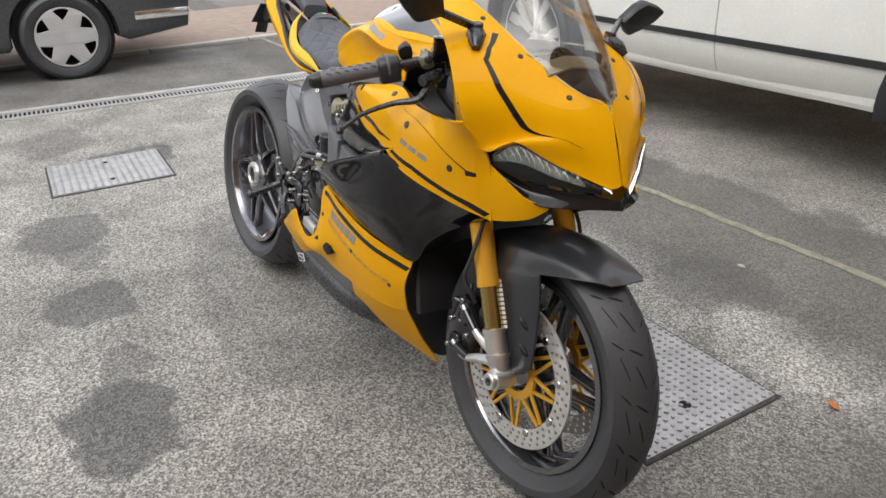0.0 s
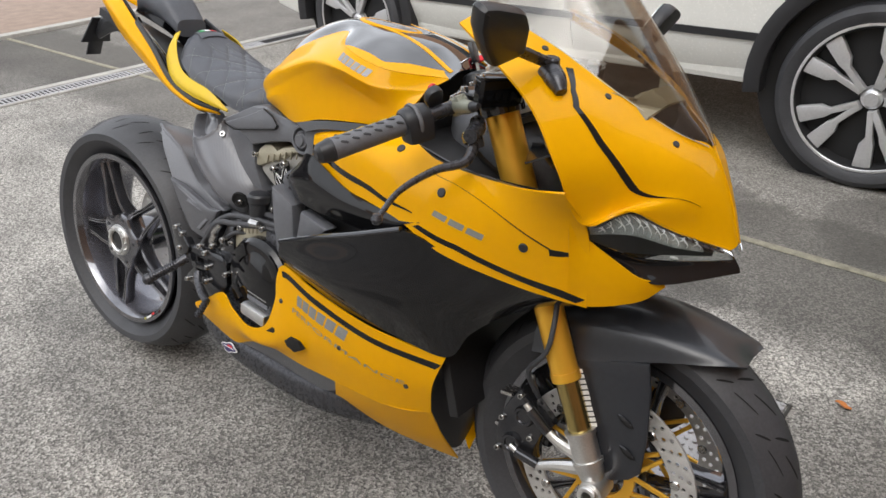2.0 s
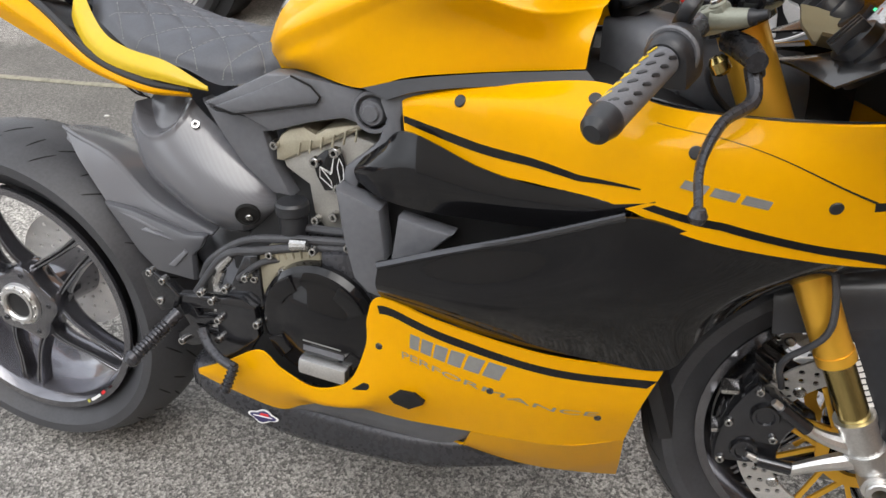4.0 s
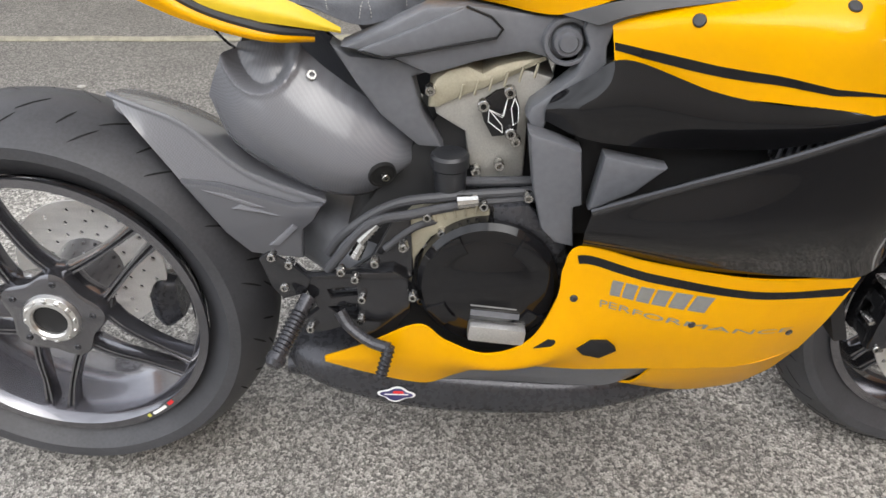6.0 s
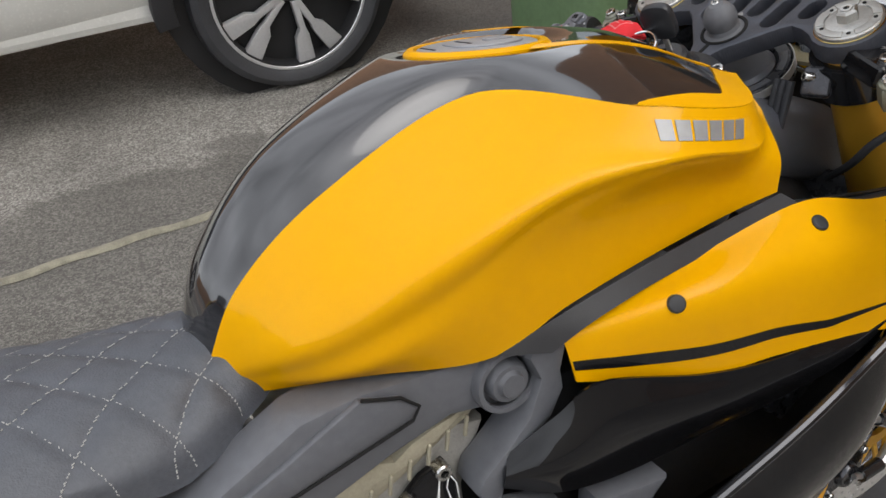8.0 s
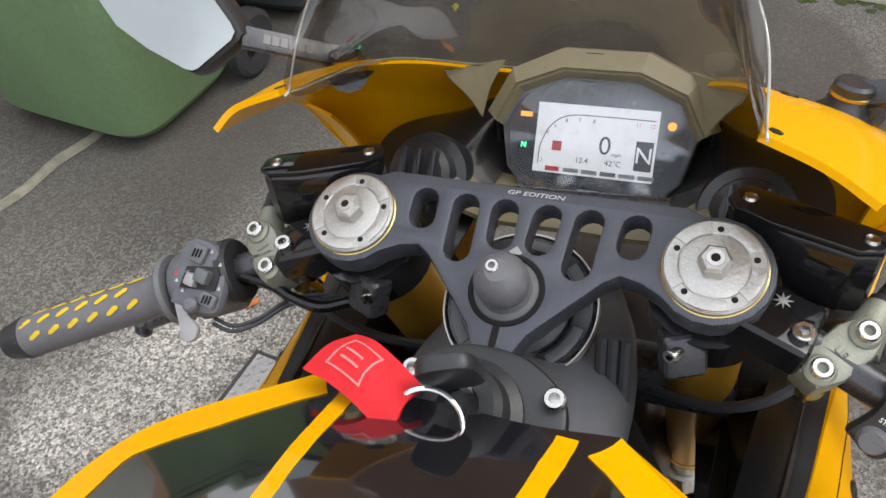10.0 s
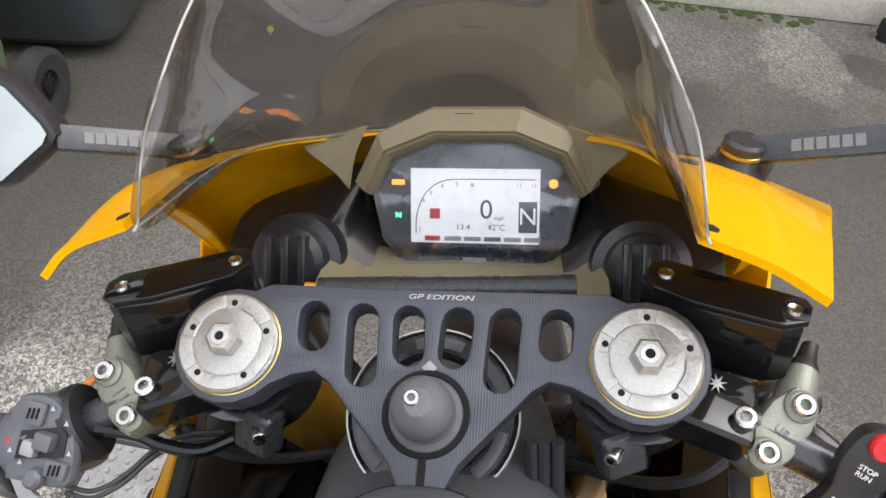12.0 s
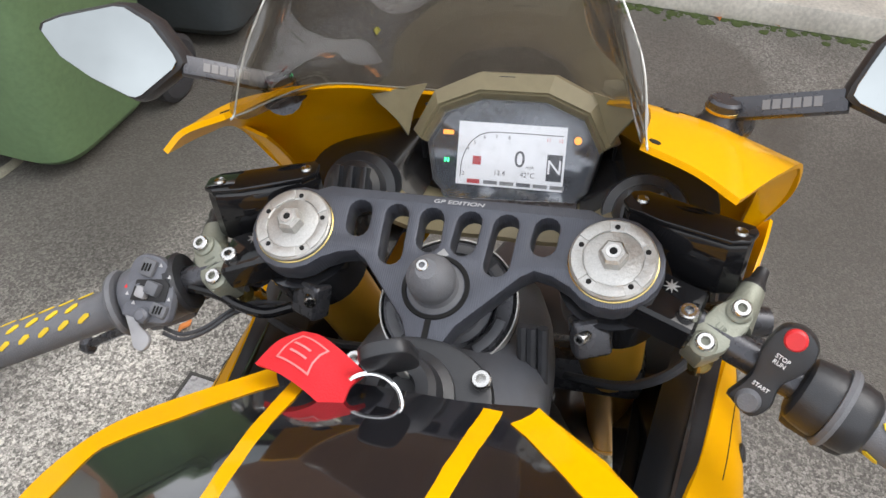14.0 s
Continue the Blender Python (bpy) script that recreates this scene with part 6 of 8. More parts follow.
# ---- frame and engine ----
part("engine_block", side_plate([(0.46, 0.30), (0.52, 0.24), (0.95, 0.24), (1.05, 0.34), (1.02, 0.46), (0.80, 0.56), (0.74, 0.66), (0.60, 0.66), (0.52, 0.56), (0.46, 0.48)], -0.095, 0.095, bevel=0.01), SHADE, bike, "black engine castings")
for s in SIDES:
    rail = part("subframe", side_plate([(0.478, 0.748), (0.532, 0.771), (0.584, 0.794), (0.630, 0.797), (0.735, 0.783), (0.762, 0.774), (0.764, 0.742), (0.736, 0.732), (0.697, 0.742), (0.643, 0.731), (0.585, 0.714), (0.540, 0.734)], s * 0.095, s * 0.140, bevel=0.006), DARK, bike, "dark grey seat subframe")
    part("cover_panel", side_plate([(0.500, 0.746), (0.565, 0.770), (0.627, 0.796), (0.657, 0.784), (0.669, 0.771), (0.663, 0.762), (0.562, 0.743), (0.530, 0.738)], s * 0.138, s * 0.146, bevel=0.003), DARK, rail)
    part("strut", side_plate([(0.462, 0.747), (0.487, 0.732), (0.544, 0.728), (0.584, 0.712), (0.563, 0.706), (0.572, 0.664), (0.598, 0.612), (0.566, 0.614), (0.520, 0.655), (0.490, 0.698)], s * 0.085, s * 0.122, bevel=0.006), DARK, rail)
    part("pivot_boss", lathe([(0, 0.009), (0.010, 0.009), (0.012, 0.005), (0.016, 0.005), (0.0185, 0.0), (0.020, -0.03)], (0.745, s * 0.146, 0.757), (0, s, 0), 24), DARK, rail)
    part("boss_ring", lathe([(0.0225, 0.0), (0.0235, 0.003), (0.0275, 0.003), (0.029, 0.0), (0.029, -0.02)], (0.745, s * 0.146, 0.757), (0, s, 0), 28, closed=True), DARK, rail)
    part("panel_seam", tube([(x, s * 0.1462, z) for x, z in ((0.500, 0.745), (0.530, 0.737), (0.562, 0.742), (0.663, 0.761), (0.670, 0.771), (0.657, 0.785), (0.628, 0.797))], 0.0014, 6, 7, smooth=False), GROOVE, rail)
    part("main_frame", side_plate([(0.766, 0.792), (0.83, 0.803), (0.905, 0.812), (0.905, 0.795), (0.823, 0.783), (0.795, 0.772), (0.789, 0.753), (0.790, 0.735), (0.776, 0.712), (0.730, 0.684), (0.722, 0.655), (0.709, 0.650), (0.700, 0.668), (0.705, 0.682), (0.732, 0.702), (0.755, 0.722), (0.768, 0.752), (0.760, 0.775)], s * 0.118, s * 0.158, bevel=0.006), DARK, bike, "dark grey frame casting")
head = part("cylinder_head", side_plate([(0.582, 0.685), (0.590, 0.656), (0.608, 0.644), (0.626, 0.633), (0.630, 0.590), (0.647, 0.566), (0.702, 0.560), (0.706, 0.649), (0.735, 0.705), (0.700, 0.715), (0.640, 0.690)], -0.118, 0.11, bevel=0.006), CASTGREY, bike, "grey cast cylinder head")
part("cam_cover", side_plate([(0.580, 0.668), (0.582, 0.690), (0.590, 0.706), (0.606, 0.718), (0.630, 0.723), (0.648, 0.714), (0.664, 0.723), (0.686, 0.729), (0.731, 0.736), (0.726, 0.728), (0.663, 0.697), (0.620, 0.681), (0.592, 0.667)], -0.128, 0.10, bevel=0.008), MAGNESIUM, head, "sand-coloured cam cover")
for k in range(6):
    part("rib", box((0.003, 0.004, 0.020), Matrix.Translation((0.622 + 0.018 * k, -0.129, 0.690 + 0.0055 * k)) @ pose(0, 0, 0, 0, 14), 0.001, 1), MAGNESIUM, head)
plate_black = part("cover_plate", side_plate([(0.644, 0.676), (0.652, 0.684), (0.664, 0.693), (0.686, 0.699), (0.694, 0.670), (0.690, 0.637), (0.660, 0.634), (0.649, 0.655)], -0.126, -0.135, bevel=0.002), GLOSS, head, "black bolted cover plate")
for x, z in ((0.681, 0.693), (0.649, 0.676), (0.683, 0.640)):
    bolt((x, -0.136, z), (0, -1, 0), 0.0075, 0.006, plate_black)
for loop in ([(0.656, 0.670), (0.655, 0.655), (0.673, 0.640), (0.672, 0.650)], [(0.687, 0.685), (0.683, 0.672), (0.686, 0.650), (0.692, 0.655), (0.692, 0.673)], [(0.656, 0.670), (0.672, 0.660), (0.679, 0.688), (0.674, 0.662)]):
    part("engraving", tube([(x, -0.1358, z) for x, z in loop + loop[:1]], 0.0006, 5, 5, smooth=False), WHITE, plate_black)
for x, z in ((0.584, 0.693), (0.670, 0.594), (0.690, 0.627), (0.640, 0.585)):
    bolt((x, -0.129, z), (0, -1, 0), 0.007, 0.007, head)

CC = (0.656, 0.0, 0.440)
case = part("crankcase_cover", side_plate([(0.545, 0.40), (0.560, 0.470), (0.585, 0.520), (0.620, 0.552), (0.690, 0.556), (0.735, 0.535), (0.762, 0.480), (0.760, 0.40), (0.70, 0.335), (0.61, 0.335)], -0.09, -0.150, bevel=0.008, smooth=True), SATIN, bike, "black clutch-side crankcase cover")
part("case_edge", side_plate([(0.536, 0.462), (0.538, 0.512), (0.562, 0.538), (0.594, 0.550), (0.656, 0.554), (0.660, 0.528), (0.617, 0.521), (0.582, 0.502), (0.560, 0.470), (0.552, 0.428)], -0.12, -0.160, bevel=0.005), MAGNESIUM, case, "sand-coloured casting edge")
for k in range(5):
    part("rib", box((0.004, 0.006, 0.018), Matrix.Translation((0.585 + 0.014 * k, -0.160, 0.535 + 0.003 * k)) @ pose(0, 0, 0, 0, -25 + 8 * k), 0.0015, 1), MAGNESIUM, case)
part("upper_case", side_plate([(0.662, 0.552), (0.708, 0.556), (0.724, 0.535), (0.764, 0.508), (0.745, 0.470), (0.728, 0.498), (0.690, 0.524), (0.662, 0.530)], -0.13, -0.168, bevel=0.006), SATIN, case)
for x, z in ((0.577, 0.536), (0.650, 0.553), (0.596, 0.512), (0.706, 0.566), (0.546, 0.492), (0.740, 0.515)):
    bolt((x, -0.163, z), (0, -1, 0), 0.0065, 0.007, case)
cover = part("clutch_cover", lathe([(0, 0.040), (0.055, 0.040), (0.060, 0.037), (0.076, 0.037), (0.088, 0.034), (0.095, 0.026), (0.097, 0.0)], (CC[0], -0.150, CC[2]), (0, -1, 0), 64), GLOSS, case, "black engine guard over the clutch")
for a0, a1 in ((25, 60), (115, 150), (200, 225), (300, 330)):
    part("relief", side_plate(arch(CC[0], CC[2], 0.062, 0.088, a0, a1, 8), -0.184, -0.190, bevel=0.002), GLOSS, cover)
part("slider", box((0.078, 0.022, 0.026), Matrix.Translation((CC[0] + 0.012, -0.196, CC[2] - 0.062)) @ pose(0, 0, 0, 0, 6), 0.006), ALLOY, cover, "bare aluminium slider block")
part("mark", box((0.066, 0.0008, 0.009), Matrix.Translation((CC[0] + 0.010, -0.1902, CC[2] - 0.038)) @ pose(0, 0, 0, 0, 6), 0), DARK, cover)
part("mark", box((0.062, 0.0008, 0.002), Matrix.Translation((CC[0] + 0.008, -0.1902, CC[2] - 0.026)) @ pose(0, 0, 0, 0, 6), 0), SILVER, cover)
for a in (-70, -20, 35, 150, 205):
    bolt((CC[0] + 0.101 * math.cos(radians(a)), -0.152, CC[2] + 0.101 * math.sin(radians(a))), (0, -1, 0), 0.0065, 0.006, case)
part("filler_ring", lathe([(0.0205, -0.006), (0.0215, 0.004), (0.0275, 0.004), (0.0300, 0.0), (0.0300, -0.010)], (0.590, -0.150, 0.515), (0, -1, 0), 24, closed=True), MAGNESIUM, case)
part("oil_cap", lathe([(0, 0.008), (0.012, 0.008), (0.018, 0.006), (0.020, 0.0), (0.020, -0.01)], (0.590, -0.150, 0.515), (0, -1, 0), 20), SATIN, case)
part("side_cover", side_plate([(0.701, 0.662), (0.731, 0.652), (0.765, 0.638), (0.771, 0.566), (0.760, 0.562), (0.764, 0.506), (0.740, 0.512), (0.721, 0.532), (0.709, 0.588)], -0.150, -0.187, bevel=0.006), DARK, bike, "dark grey side cover")
part("side_cover", side_plate([(0.792, 0.634), (0.868, 0.618), (0.832, 0.586), (0.778, 0.560)], -0.160, -0.190, bevel=0.005), DARK, bike, "dark grey side cover")
pot = part("fluid_pot", lathe([(0, 0.034), (0.022, 0.034), (0.025, 0.030), (0.025, 0.016), (0.022, 0.013), (0.020, -0.02), (0, -0.022)], (0.607, -0.138, 0.580), (0, 0, 1), 24), MATT, bike, "black brake fluid pot")
HOSES = [[(0.44, -0.15, 0.47), (0.47, -0.16, 0.51), (0.53, -0.158, 0.548), (0.60, -0.155, 0.560), (0.72, -0.15, 0.568)], [(0.44, -0.17, 0.455), (0.50, -0.17, 0.525), (0.56, -0.165, 0.540), (0.64, -0.155, 0.552), (0.74, -0.15, 0.560)],
         [(0.607, -0.138, 0.56), (0.600, -0.15, 0.53), (0.56, -0.165, 0.52), (0.52, -0.17, 0.49)], [(0.60, -0.13, 0.57), (0.66, -0.14, 0.575), (0.74, -0.14, 0.578)]]
for k, line in enumerate(HOSES):
    part("hose", tube(line, 0.0065 if k != 2 else 0.005, 10, 30), RUBBER, bike)
for x, z, dx, dz in ((0.500, 0.515, 0.025, 0.026), (0.630, 0.561, 0.026, 0.003), (0.485, 0.488, 0.012, 0.022)):
    part("hose_fitting", tube([(x - dx / 2, -0.168, z - dz / 2), (x + dx / 2, -0.168, z + dz / 2)], [0.009, 0.0075], 10, 2, smooth=False), BRIGHT, bike)

# exhaust: carbon shield under the seat, black box under the engine
POD = [((0.330, 0.748), (0.286, 0.664), 0.030), ((0.392, 0.752), (0.312, 0.600), 0.062), ((0.446, 0.706), (0.372, 0.556), 0.074), ((0.500, 0.664), (0.432, 0.526), 0.074), ((0.545, 0.632), (0.494, 0.524), 0.060), ((0.572, 0.600), (0.548, 0.560), 0.030)]
SHIELD = [[(a[0] + (b[0] - a[0]) * v, 0.060 + bulge * math.sin(math.pi * (0.06 + 0.88 * v)) ** 0.7, a[1] + (b[1] - a[1]) * v) for a, b, bulge in POD] for v in (0.0, 0.13, 0.38, 0.62, 0.87, 1.0)]


def mouth(g):
    """The hollow at the rear of the heat shield, with a rolled lip."""
    d = np.sqrt(((g[..., 0] - 0.366) / 0.050) ** 2 + ((g[..., 2] - 0.738) / 0.052) ** 2)
    return -0.022 * np.clip((1 - d) * 5, 0, 1) + 0.0025 * np.exp(-((d - 1.06) / 0.05) ** 2)


shield = part("exhaust_shield", sheet(SHIELD, -1, 0.004, 110, 80, wave=mouth), CARBON, bike, "matt carbon exhaust heat shield")
part("exhaust_shield", sheet(SHIELD, 1, 0.004, 30, 20), CARBON, bike, "matt carbon exhaust heat shield")
p = surface(SHIELD, [0.79, 0.81], [0.53, 0.55])
eye_at, eye_ax = flip(p.mean((0, 1)), -1), flip(normals(p, (0, 1, 0)).mean((0, 1)), -1)
part("shield_hole", lathe([(0, 0.0016), (0.0155, 0.0016), (0.0165, 0.003), (0.0185, 0.003), (0.0195, 0.0015), (0.0195, -0.003)], tuple(eye_at), tuple(eye_ax), 24), GROOVE, shield)
bolt(tuple(np.array(eye_at) + np.array((0.004, -0.002, -0.002))), tuple(eye_ax), 0.006, 0.004, shield)
p = surface(SHIELD, [0.36, 0.38], [0.14, 0.16])
bolt(tuple(flip(p.mean((0, 1)), -1)), tuple(flip(normals(p, (0, 1, 0)).mean((0, 1)), -1)), 0.007, 0.006, shield)
box_pipe = part("exhaust_box", loft([(0.352, 0, 0.245, 0.10, 0.020), (0.372, 0, 0.250, 0.125, 0.040), (0.44, 0, 0.238, 0.146, 0.052), (0.58, 0, 0.214, 0.150, 0.058), (0.78, 0, 0.202, 0.140, 0.050), (0.92, 0, 0.205, 0.105, 0.040), (1.02, 0, 0.205, 0.07, 0.03)], 36, 3.0), SATIN, bike, "black under-engine exhaust silencer")
for s in SIDES:
    rim_m = basis((0.522, s * 0.1545, 0.224), (0, s, 0.25))
    lobed = [(0.026 * (1 + 0.13 * math.cos(4 * a + 0.5)) * math.cos(a), 0.0105 * (1 + 0.20 * math.cos(4 * a + 0.5)) * math.sin(a)) for a in np.linspace(0, 2 * math.pi, 40, endpoint=False)]
    badge = part("badge", plate(lobed, 0.0025, rim_m, bevel=0.0004), WHITE, box_pipe, "white-edged red and blue badge")
    part("badge_field", plate([(0.86 * x, 0.80 * y) for x, y in lobed], 0.0010, rim_m @ pose(0, 0, 0.0016), bevel=0.0002), BADGEBLUE, badge)
    part("badge_bar", plate([(-0.018, -0.0005), (0.018, -0.0005), (0.018, 0.0012), (-0.018, 0.0012)], 0.0008, rim_m @ pose(0, 0, 0.0022), bevel=0.0002), WHITE, badge)
    part("badge_bar", plate([(-0.006, 0.0018), (0.012, 0.0018), (0.010, 0.0062), (-0.004, 0.0062)], 0.0008, rim_m @ pose(0, 0, 0.0022), bevel=0.0002), RED, badge)
    part("tail_pipe", lathe([(0.014, 0.0), (0.018, 0.0), (0.020, -0.01), (0.020, -0.04), (0.014, -0.04)], (0.342, s * 0.075, 0.215), (-1, 0, 0.05), 20, closed=True), SATIN, box_pipe)

# rear suspension
part("swingarm", loft([(-0.06, 0.125, 0.330, 0.025, 0.035), (0.0, 0.125, 0.335, 0.035, 0.058), (0.10, 0.128, 0.375, 0.034, 0.045), (0.26, 0.120, 0.425, 0.038, 0.050), (0.38, 0.060, 0.430, 0.10, 0.055), (0.47, 0.0, 0.410, 0.13, 0.060), (0.53, 0.0, 0.395, 0.13, 0.05)], 24, 3), DARK, bike, "dark grey single-sided swingarm")
part("chain", tube([(0.0, 0.108, 0.428), (0.25, 0.108, 0.432), (0.48, 0.108, 0.44)], 0.008, 6, 12), SATIN, bike, "dark drive chain")
part("rear_caliper", loft([(0.085, 0.085, 0.245, 0.02, 0.03), (0.105, 0.085, 0.25, 0.035, 0.05), (0.135, 0.085, 0.26, 0.03, 0.04)], 16, 4), SATIN, bike, "black rear brake caliper")
HUGGER = [
    [(0.150, -0.075, 0.640), (0.195, -0.080, 0.622), (0.240, -0.082, 0.600), (0.292, -0.085, 0.565), (0.345, -0.088, 0.535), (0.425, -0.090, 0.510)],
    [(0.140, 0.0, 0.656), (0.200, 0.0, 0.637), (0.243, 0.0, 0.618), (0.290, 0.0, 0.588), (0.342, 0.0, 0.550), (0.420, 0.0, 0.522)],
    [(0.150, 0.078, 0.667), (0.182, 0.084, 0.655), (0.248, 0.088, 0.628), (0.304, 0.092, 0.577), (0.345, 0.095, 0.552), (0.432, 0.098, 0.520)],
    [(0.165, 0.088, 0.652), (0.190, 0.100, 0.622), (0.224, 0.106, 0.574), (0.256, 0.108, 0.524), (0.284, 0.108, 0.484), (0.320, 0.108, 0.449)],
]
FOLDED = [HUGGER[0], HUGGER[1], between(HUGGER[1], HUGGER[2], 0.92), HUGGER[2], between(HUGGER[2], HUGGER[3], 0.07), HUGGER[3]]
hug = part("rear_hugger", sheet([[(x, -y, z) for x, y, z in r] for r in FOLDED], 1, 0.004, 44, 44, outward=(0, 0, 1)), CARBON, bike, "matt carbon rear wheel hugger")
part("lower_panel", side_plate([(0.238, 0.558), (0.290, 0.552), (0.345, 0.536), (0.392, 0.522), (0.432, 0.524), (0.418, 0.500), (0.400, 0.484), (0.396, 0.438), (0.322, 0.446), (0.290, 0.478)], -0.100, -0.118, bevel=0.006), DARKCARBON, hug, "dark carbon side panel")
for loop, lift in (([(0.305, 0.519), (0.318, 0.526), (0.372, 0.508), (0.345, 0.512)], 0.1215), ([(0.350, 0.462), (0.388, 0.496), (0.394, 0.490), (0.366, 0.462)], 0.1225), ([(0.262, 0.548), (0.300, 0.541), (0.356, 0.520), (0.330, 0.522)], 0.120)):
    part("facet", side_plate(loop, -0.112, -lift, bevel=0.003), CARBON, hug)

# footrest plates, pegs and pedals
for s in SIDES:
    rest = part("footrest_plate", side_plate([(0.398, 0.466), (0.412, 0.452), (0.470, 0.458), (0.530, 0.462), (0.550, 0.450), (0.552, 0.400), (0.520, 0.352), (0.490, 0.345), (0.462, 0.372), (0.425, 0.360), (0.402, 0.362), (0.400, 0.378), (0.425, 0.400), (0.412, 0.428)], s * 0.165, s * 0.183,
                [[(0.440, 0.432), (0.480, 0.436), (0.480, 0.424), (0.445, 0.420)], [(0.440, 0.404), (0.478, 0.408), (0.478, 0.394), (0.452, 0.392)]], 0.003), POLISHED, bike, "black footrest plate with bright bolts")
    part("heel_guard", side_plate([(0.354, 0.484), (0.368, 0.494), (0.392, 0.480), (0.420, 0.452), (0.412, 0.430), (0.380, 0.420), (0.366, 0.440)], s * 0.183, s * 0.190, bevel=0.003), POLISHED, rest)
    part("hanger", side_plate([(0.470, 0.450), (0.500, 0.472), (0.532, 0.530), (0.556, 0.532), (0.556, 0.445), (0.540, 0.425), (0.500, 0.425)], s * 0.150, s * 0.166, bevel=0.004), POLISHED, rest)
    for x, z in ((0.372, 0.487), (0.384, 0.440), (0.480, 0.455), (0.487, 0.423), (0.483, 0.388), (0.412, 0.372), (0.508, 0.480), (0.546, 0.505), (0.556, 0.428), (0.394, 0.476), (0.462, 0.466)):
        bolt((x, s * 0.187, z), (0, s, 0), 0.0062, 0.007, rest)
    peg = part("foot_peg", tube([(0.414, s * 0.190, 0.424), (0.403, s * 0.215, 0.410), (0.382, s * 0.270, 0.385)], [0.011, 0.010, 0.010], 14, 3, smooth=False), SATIN, rest, "knurled black foot peg")
    for k in range(10):
        q = np.array((0.4045, s * 0.212, 0.4115)) + np.array((-0.0021, s * 0.0053, -0.0025)) * k
        part("knurl", lathe([(0.0095, -0.0016), (0.0128, 0.0), (0.0095, 0.0016)], tuple(q), (-0.34, s * 0.86, -0.40), 14), SATIN, peg)
    part("peg_tip", lathe([(0, 0.012), (0.008, 0.010), (0.013, 0.003), (0.013, -0.006), (0.009, -0.010)], (0.381, s * 0.272, 0.384), (-0.34, s * 0.86, -0.40), 16), SATIN, peg)
    pedal = part("pedal", tube([(0.455, s * 0.190, 0.402), (0.468, s * 0.200, 0.385), (0.495, s * 0.210, 0.368), (0.524, s * 0.216, 0.361)], [0.009, 0.008, 0.0075, 0.008], 10, 20), SATIN, rest, "black foot pedal")
    tip = part("pedal_tip", tube([(0.524, s * 0.216, 0.366), (0.517, s * 0.224, 0.345), (0.511, s * 0.232, 0.326)], 0.0072, 12, 8), SATIN, pedal, "ribbed pedal tip")
    for k in range(6):
        q = np.array((0.522, s * 0.218, 0.359)) + np.array((-0.0020, s * 0.0026, -0.0058)) * k
        part("rib", lathe([(0.007, -0.0012), (0.0092, 0.0), (0.007, 0.0012)], tuple(q), (-0.3, s * 0.35, -0.9), 12), SATIN, tip)
stand = part("side_stand", tube([(0.60, 0.10, 0.24), (0.56, 0.17, 0.14), (0.52, 0.262, 0.062)], [0.014, 0.012, 0.012], 12, 14), SATIN, bike, "black side stand under the bike")
part("stand_foot", box((0.06, 0.04, 0.008), Matrix.Translation((0.515, 0.265, 0.0605)) @ pose(0, 0, 0, 12), 0.003), SATIN, stand)

# ---- cockpit ----
NARROW = False
CLAMP = basis(tuple(TOP), UP, (1, 0, 0))   # its y runs ahead and its x to the right


def slot(x, y0, y1, r=0.0085, lean=0.0):
    pts = [(x + lean + r * math.cos(a), y1 - r + r * math.sin(a)) for a in np.linspace(0, math.pi, 8)]
    return pts + [(x + r * math.cos(a), y0 + r + r * math.sin(a)) for a in np.linspace(math.pi, 2 * math.pi, 8)]


def round_to(x, a0, a1, r, n=14):
    return [(x + r * math.cos(a), r * math.sin(a)) for a in np.linspace(radians(a0), radians(a1), n)]


right = [(0.0, 0.0362), (0.095, 0.0368)] + round_to(0.1135, 105, -140, 0.0335) + [(0.0755, -0.0155), (0.0637, -0.0132), (0.055, -0.0189), (0.0187, -0.0584), (0.0125, -0.071)]
loop = right + [(-x, y) for x, y in right[:0:-1]]
holes = [slot(x, y0, y1) for x, y0, y1 in ((-0.0665, -0.0015, 0.027), (-0.0385, -0.0200, 0.0265), (-0.0125, -0.0078, 0.0262), (0.0125, -0.0078, 0.0262), (0.0385, -0.0200, 0.0265), (0.0665, -0.0015, 0.027))]
holes = [[(x + 0.06 * y * (1 if x > 0 else -1), y) for x, y in h] for h in holes]
RIDGED = material("machined_black_metal", (0.072, 0.077, 0.094), 0.40, metal=0.45, vary=0.1)
ridge_nodes, ridge_links = RIDGED.node_tree.nodes, RIDGED.node_tree.links
wave, lines = ridge_nodes.new("ShaderNodeTexWave"), ridge_nodes.new("ShaderNodeBump")
wave.bands_direction = "Y"
wave.inputs["Scale"].default_value = 200
ridge_links.new(ridge_nodes["Texture Coordinate"].outputs["Object"], wave.inputs["Vector"])
lines.inputs["Strength"].default_value, lines.inputs["Distance"].default_value = 0.35, 0.0004
ridge_links.new(wave.outputs["Fac"], lines.inputs["Height"])
ridge_links.new(lines.outputs["Normal"], ridge_nodes["Principled BSDF"].inputs["Normal"])
yoke = part("top_yoke", plate(loop, 0.020, CLAMP @ pose(0, 0, -0.012), holes, 0.002), RIDGED, bike, "machined black top yoke with slots")
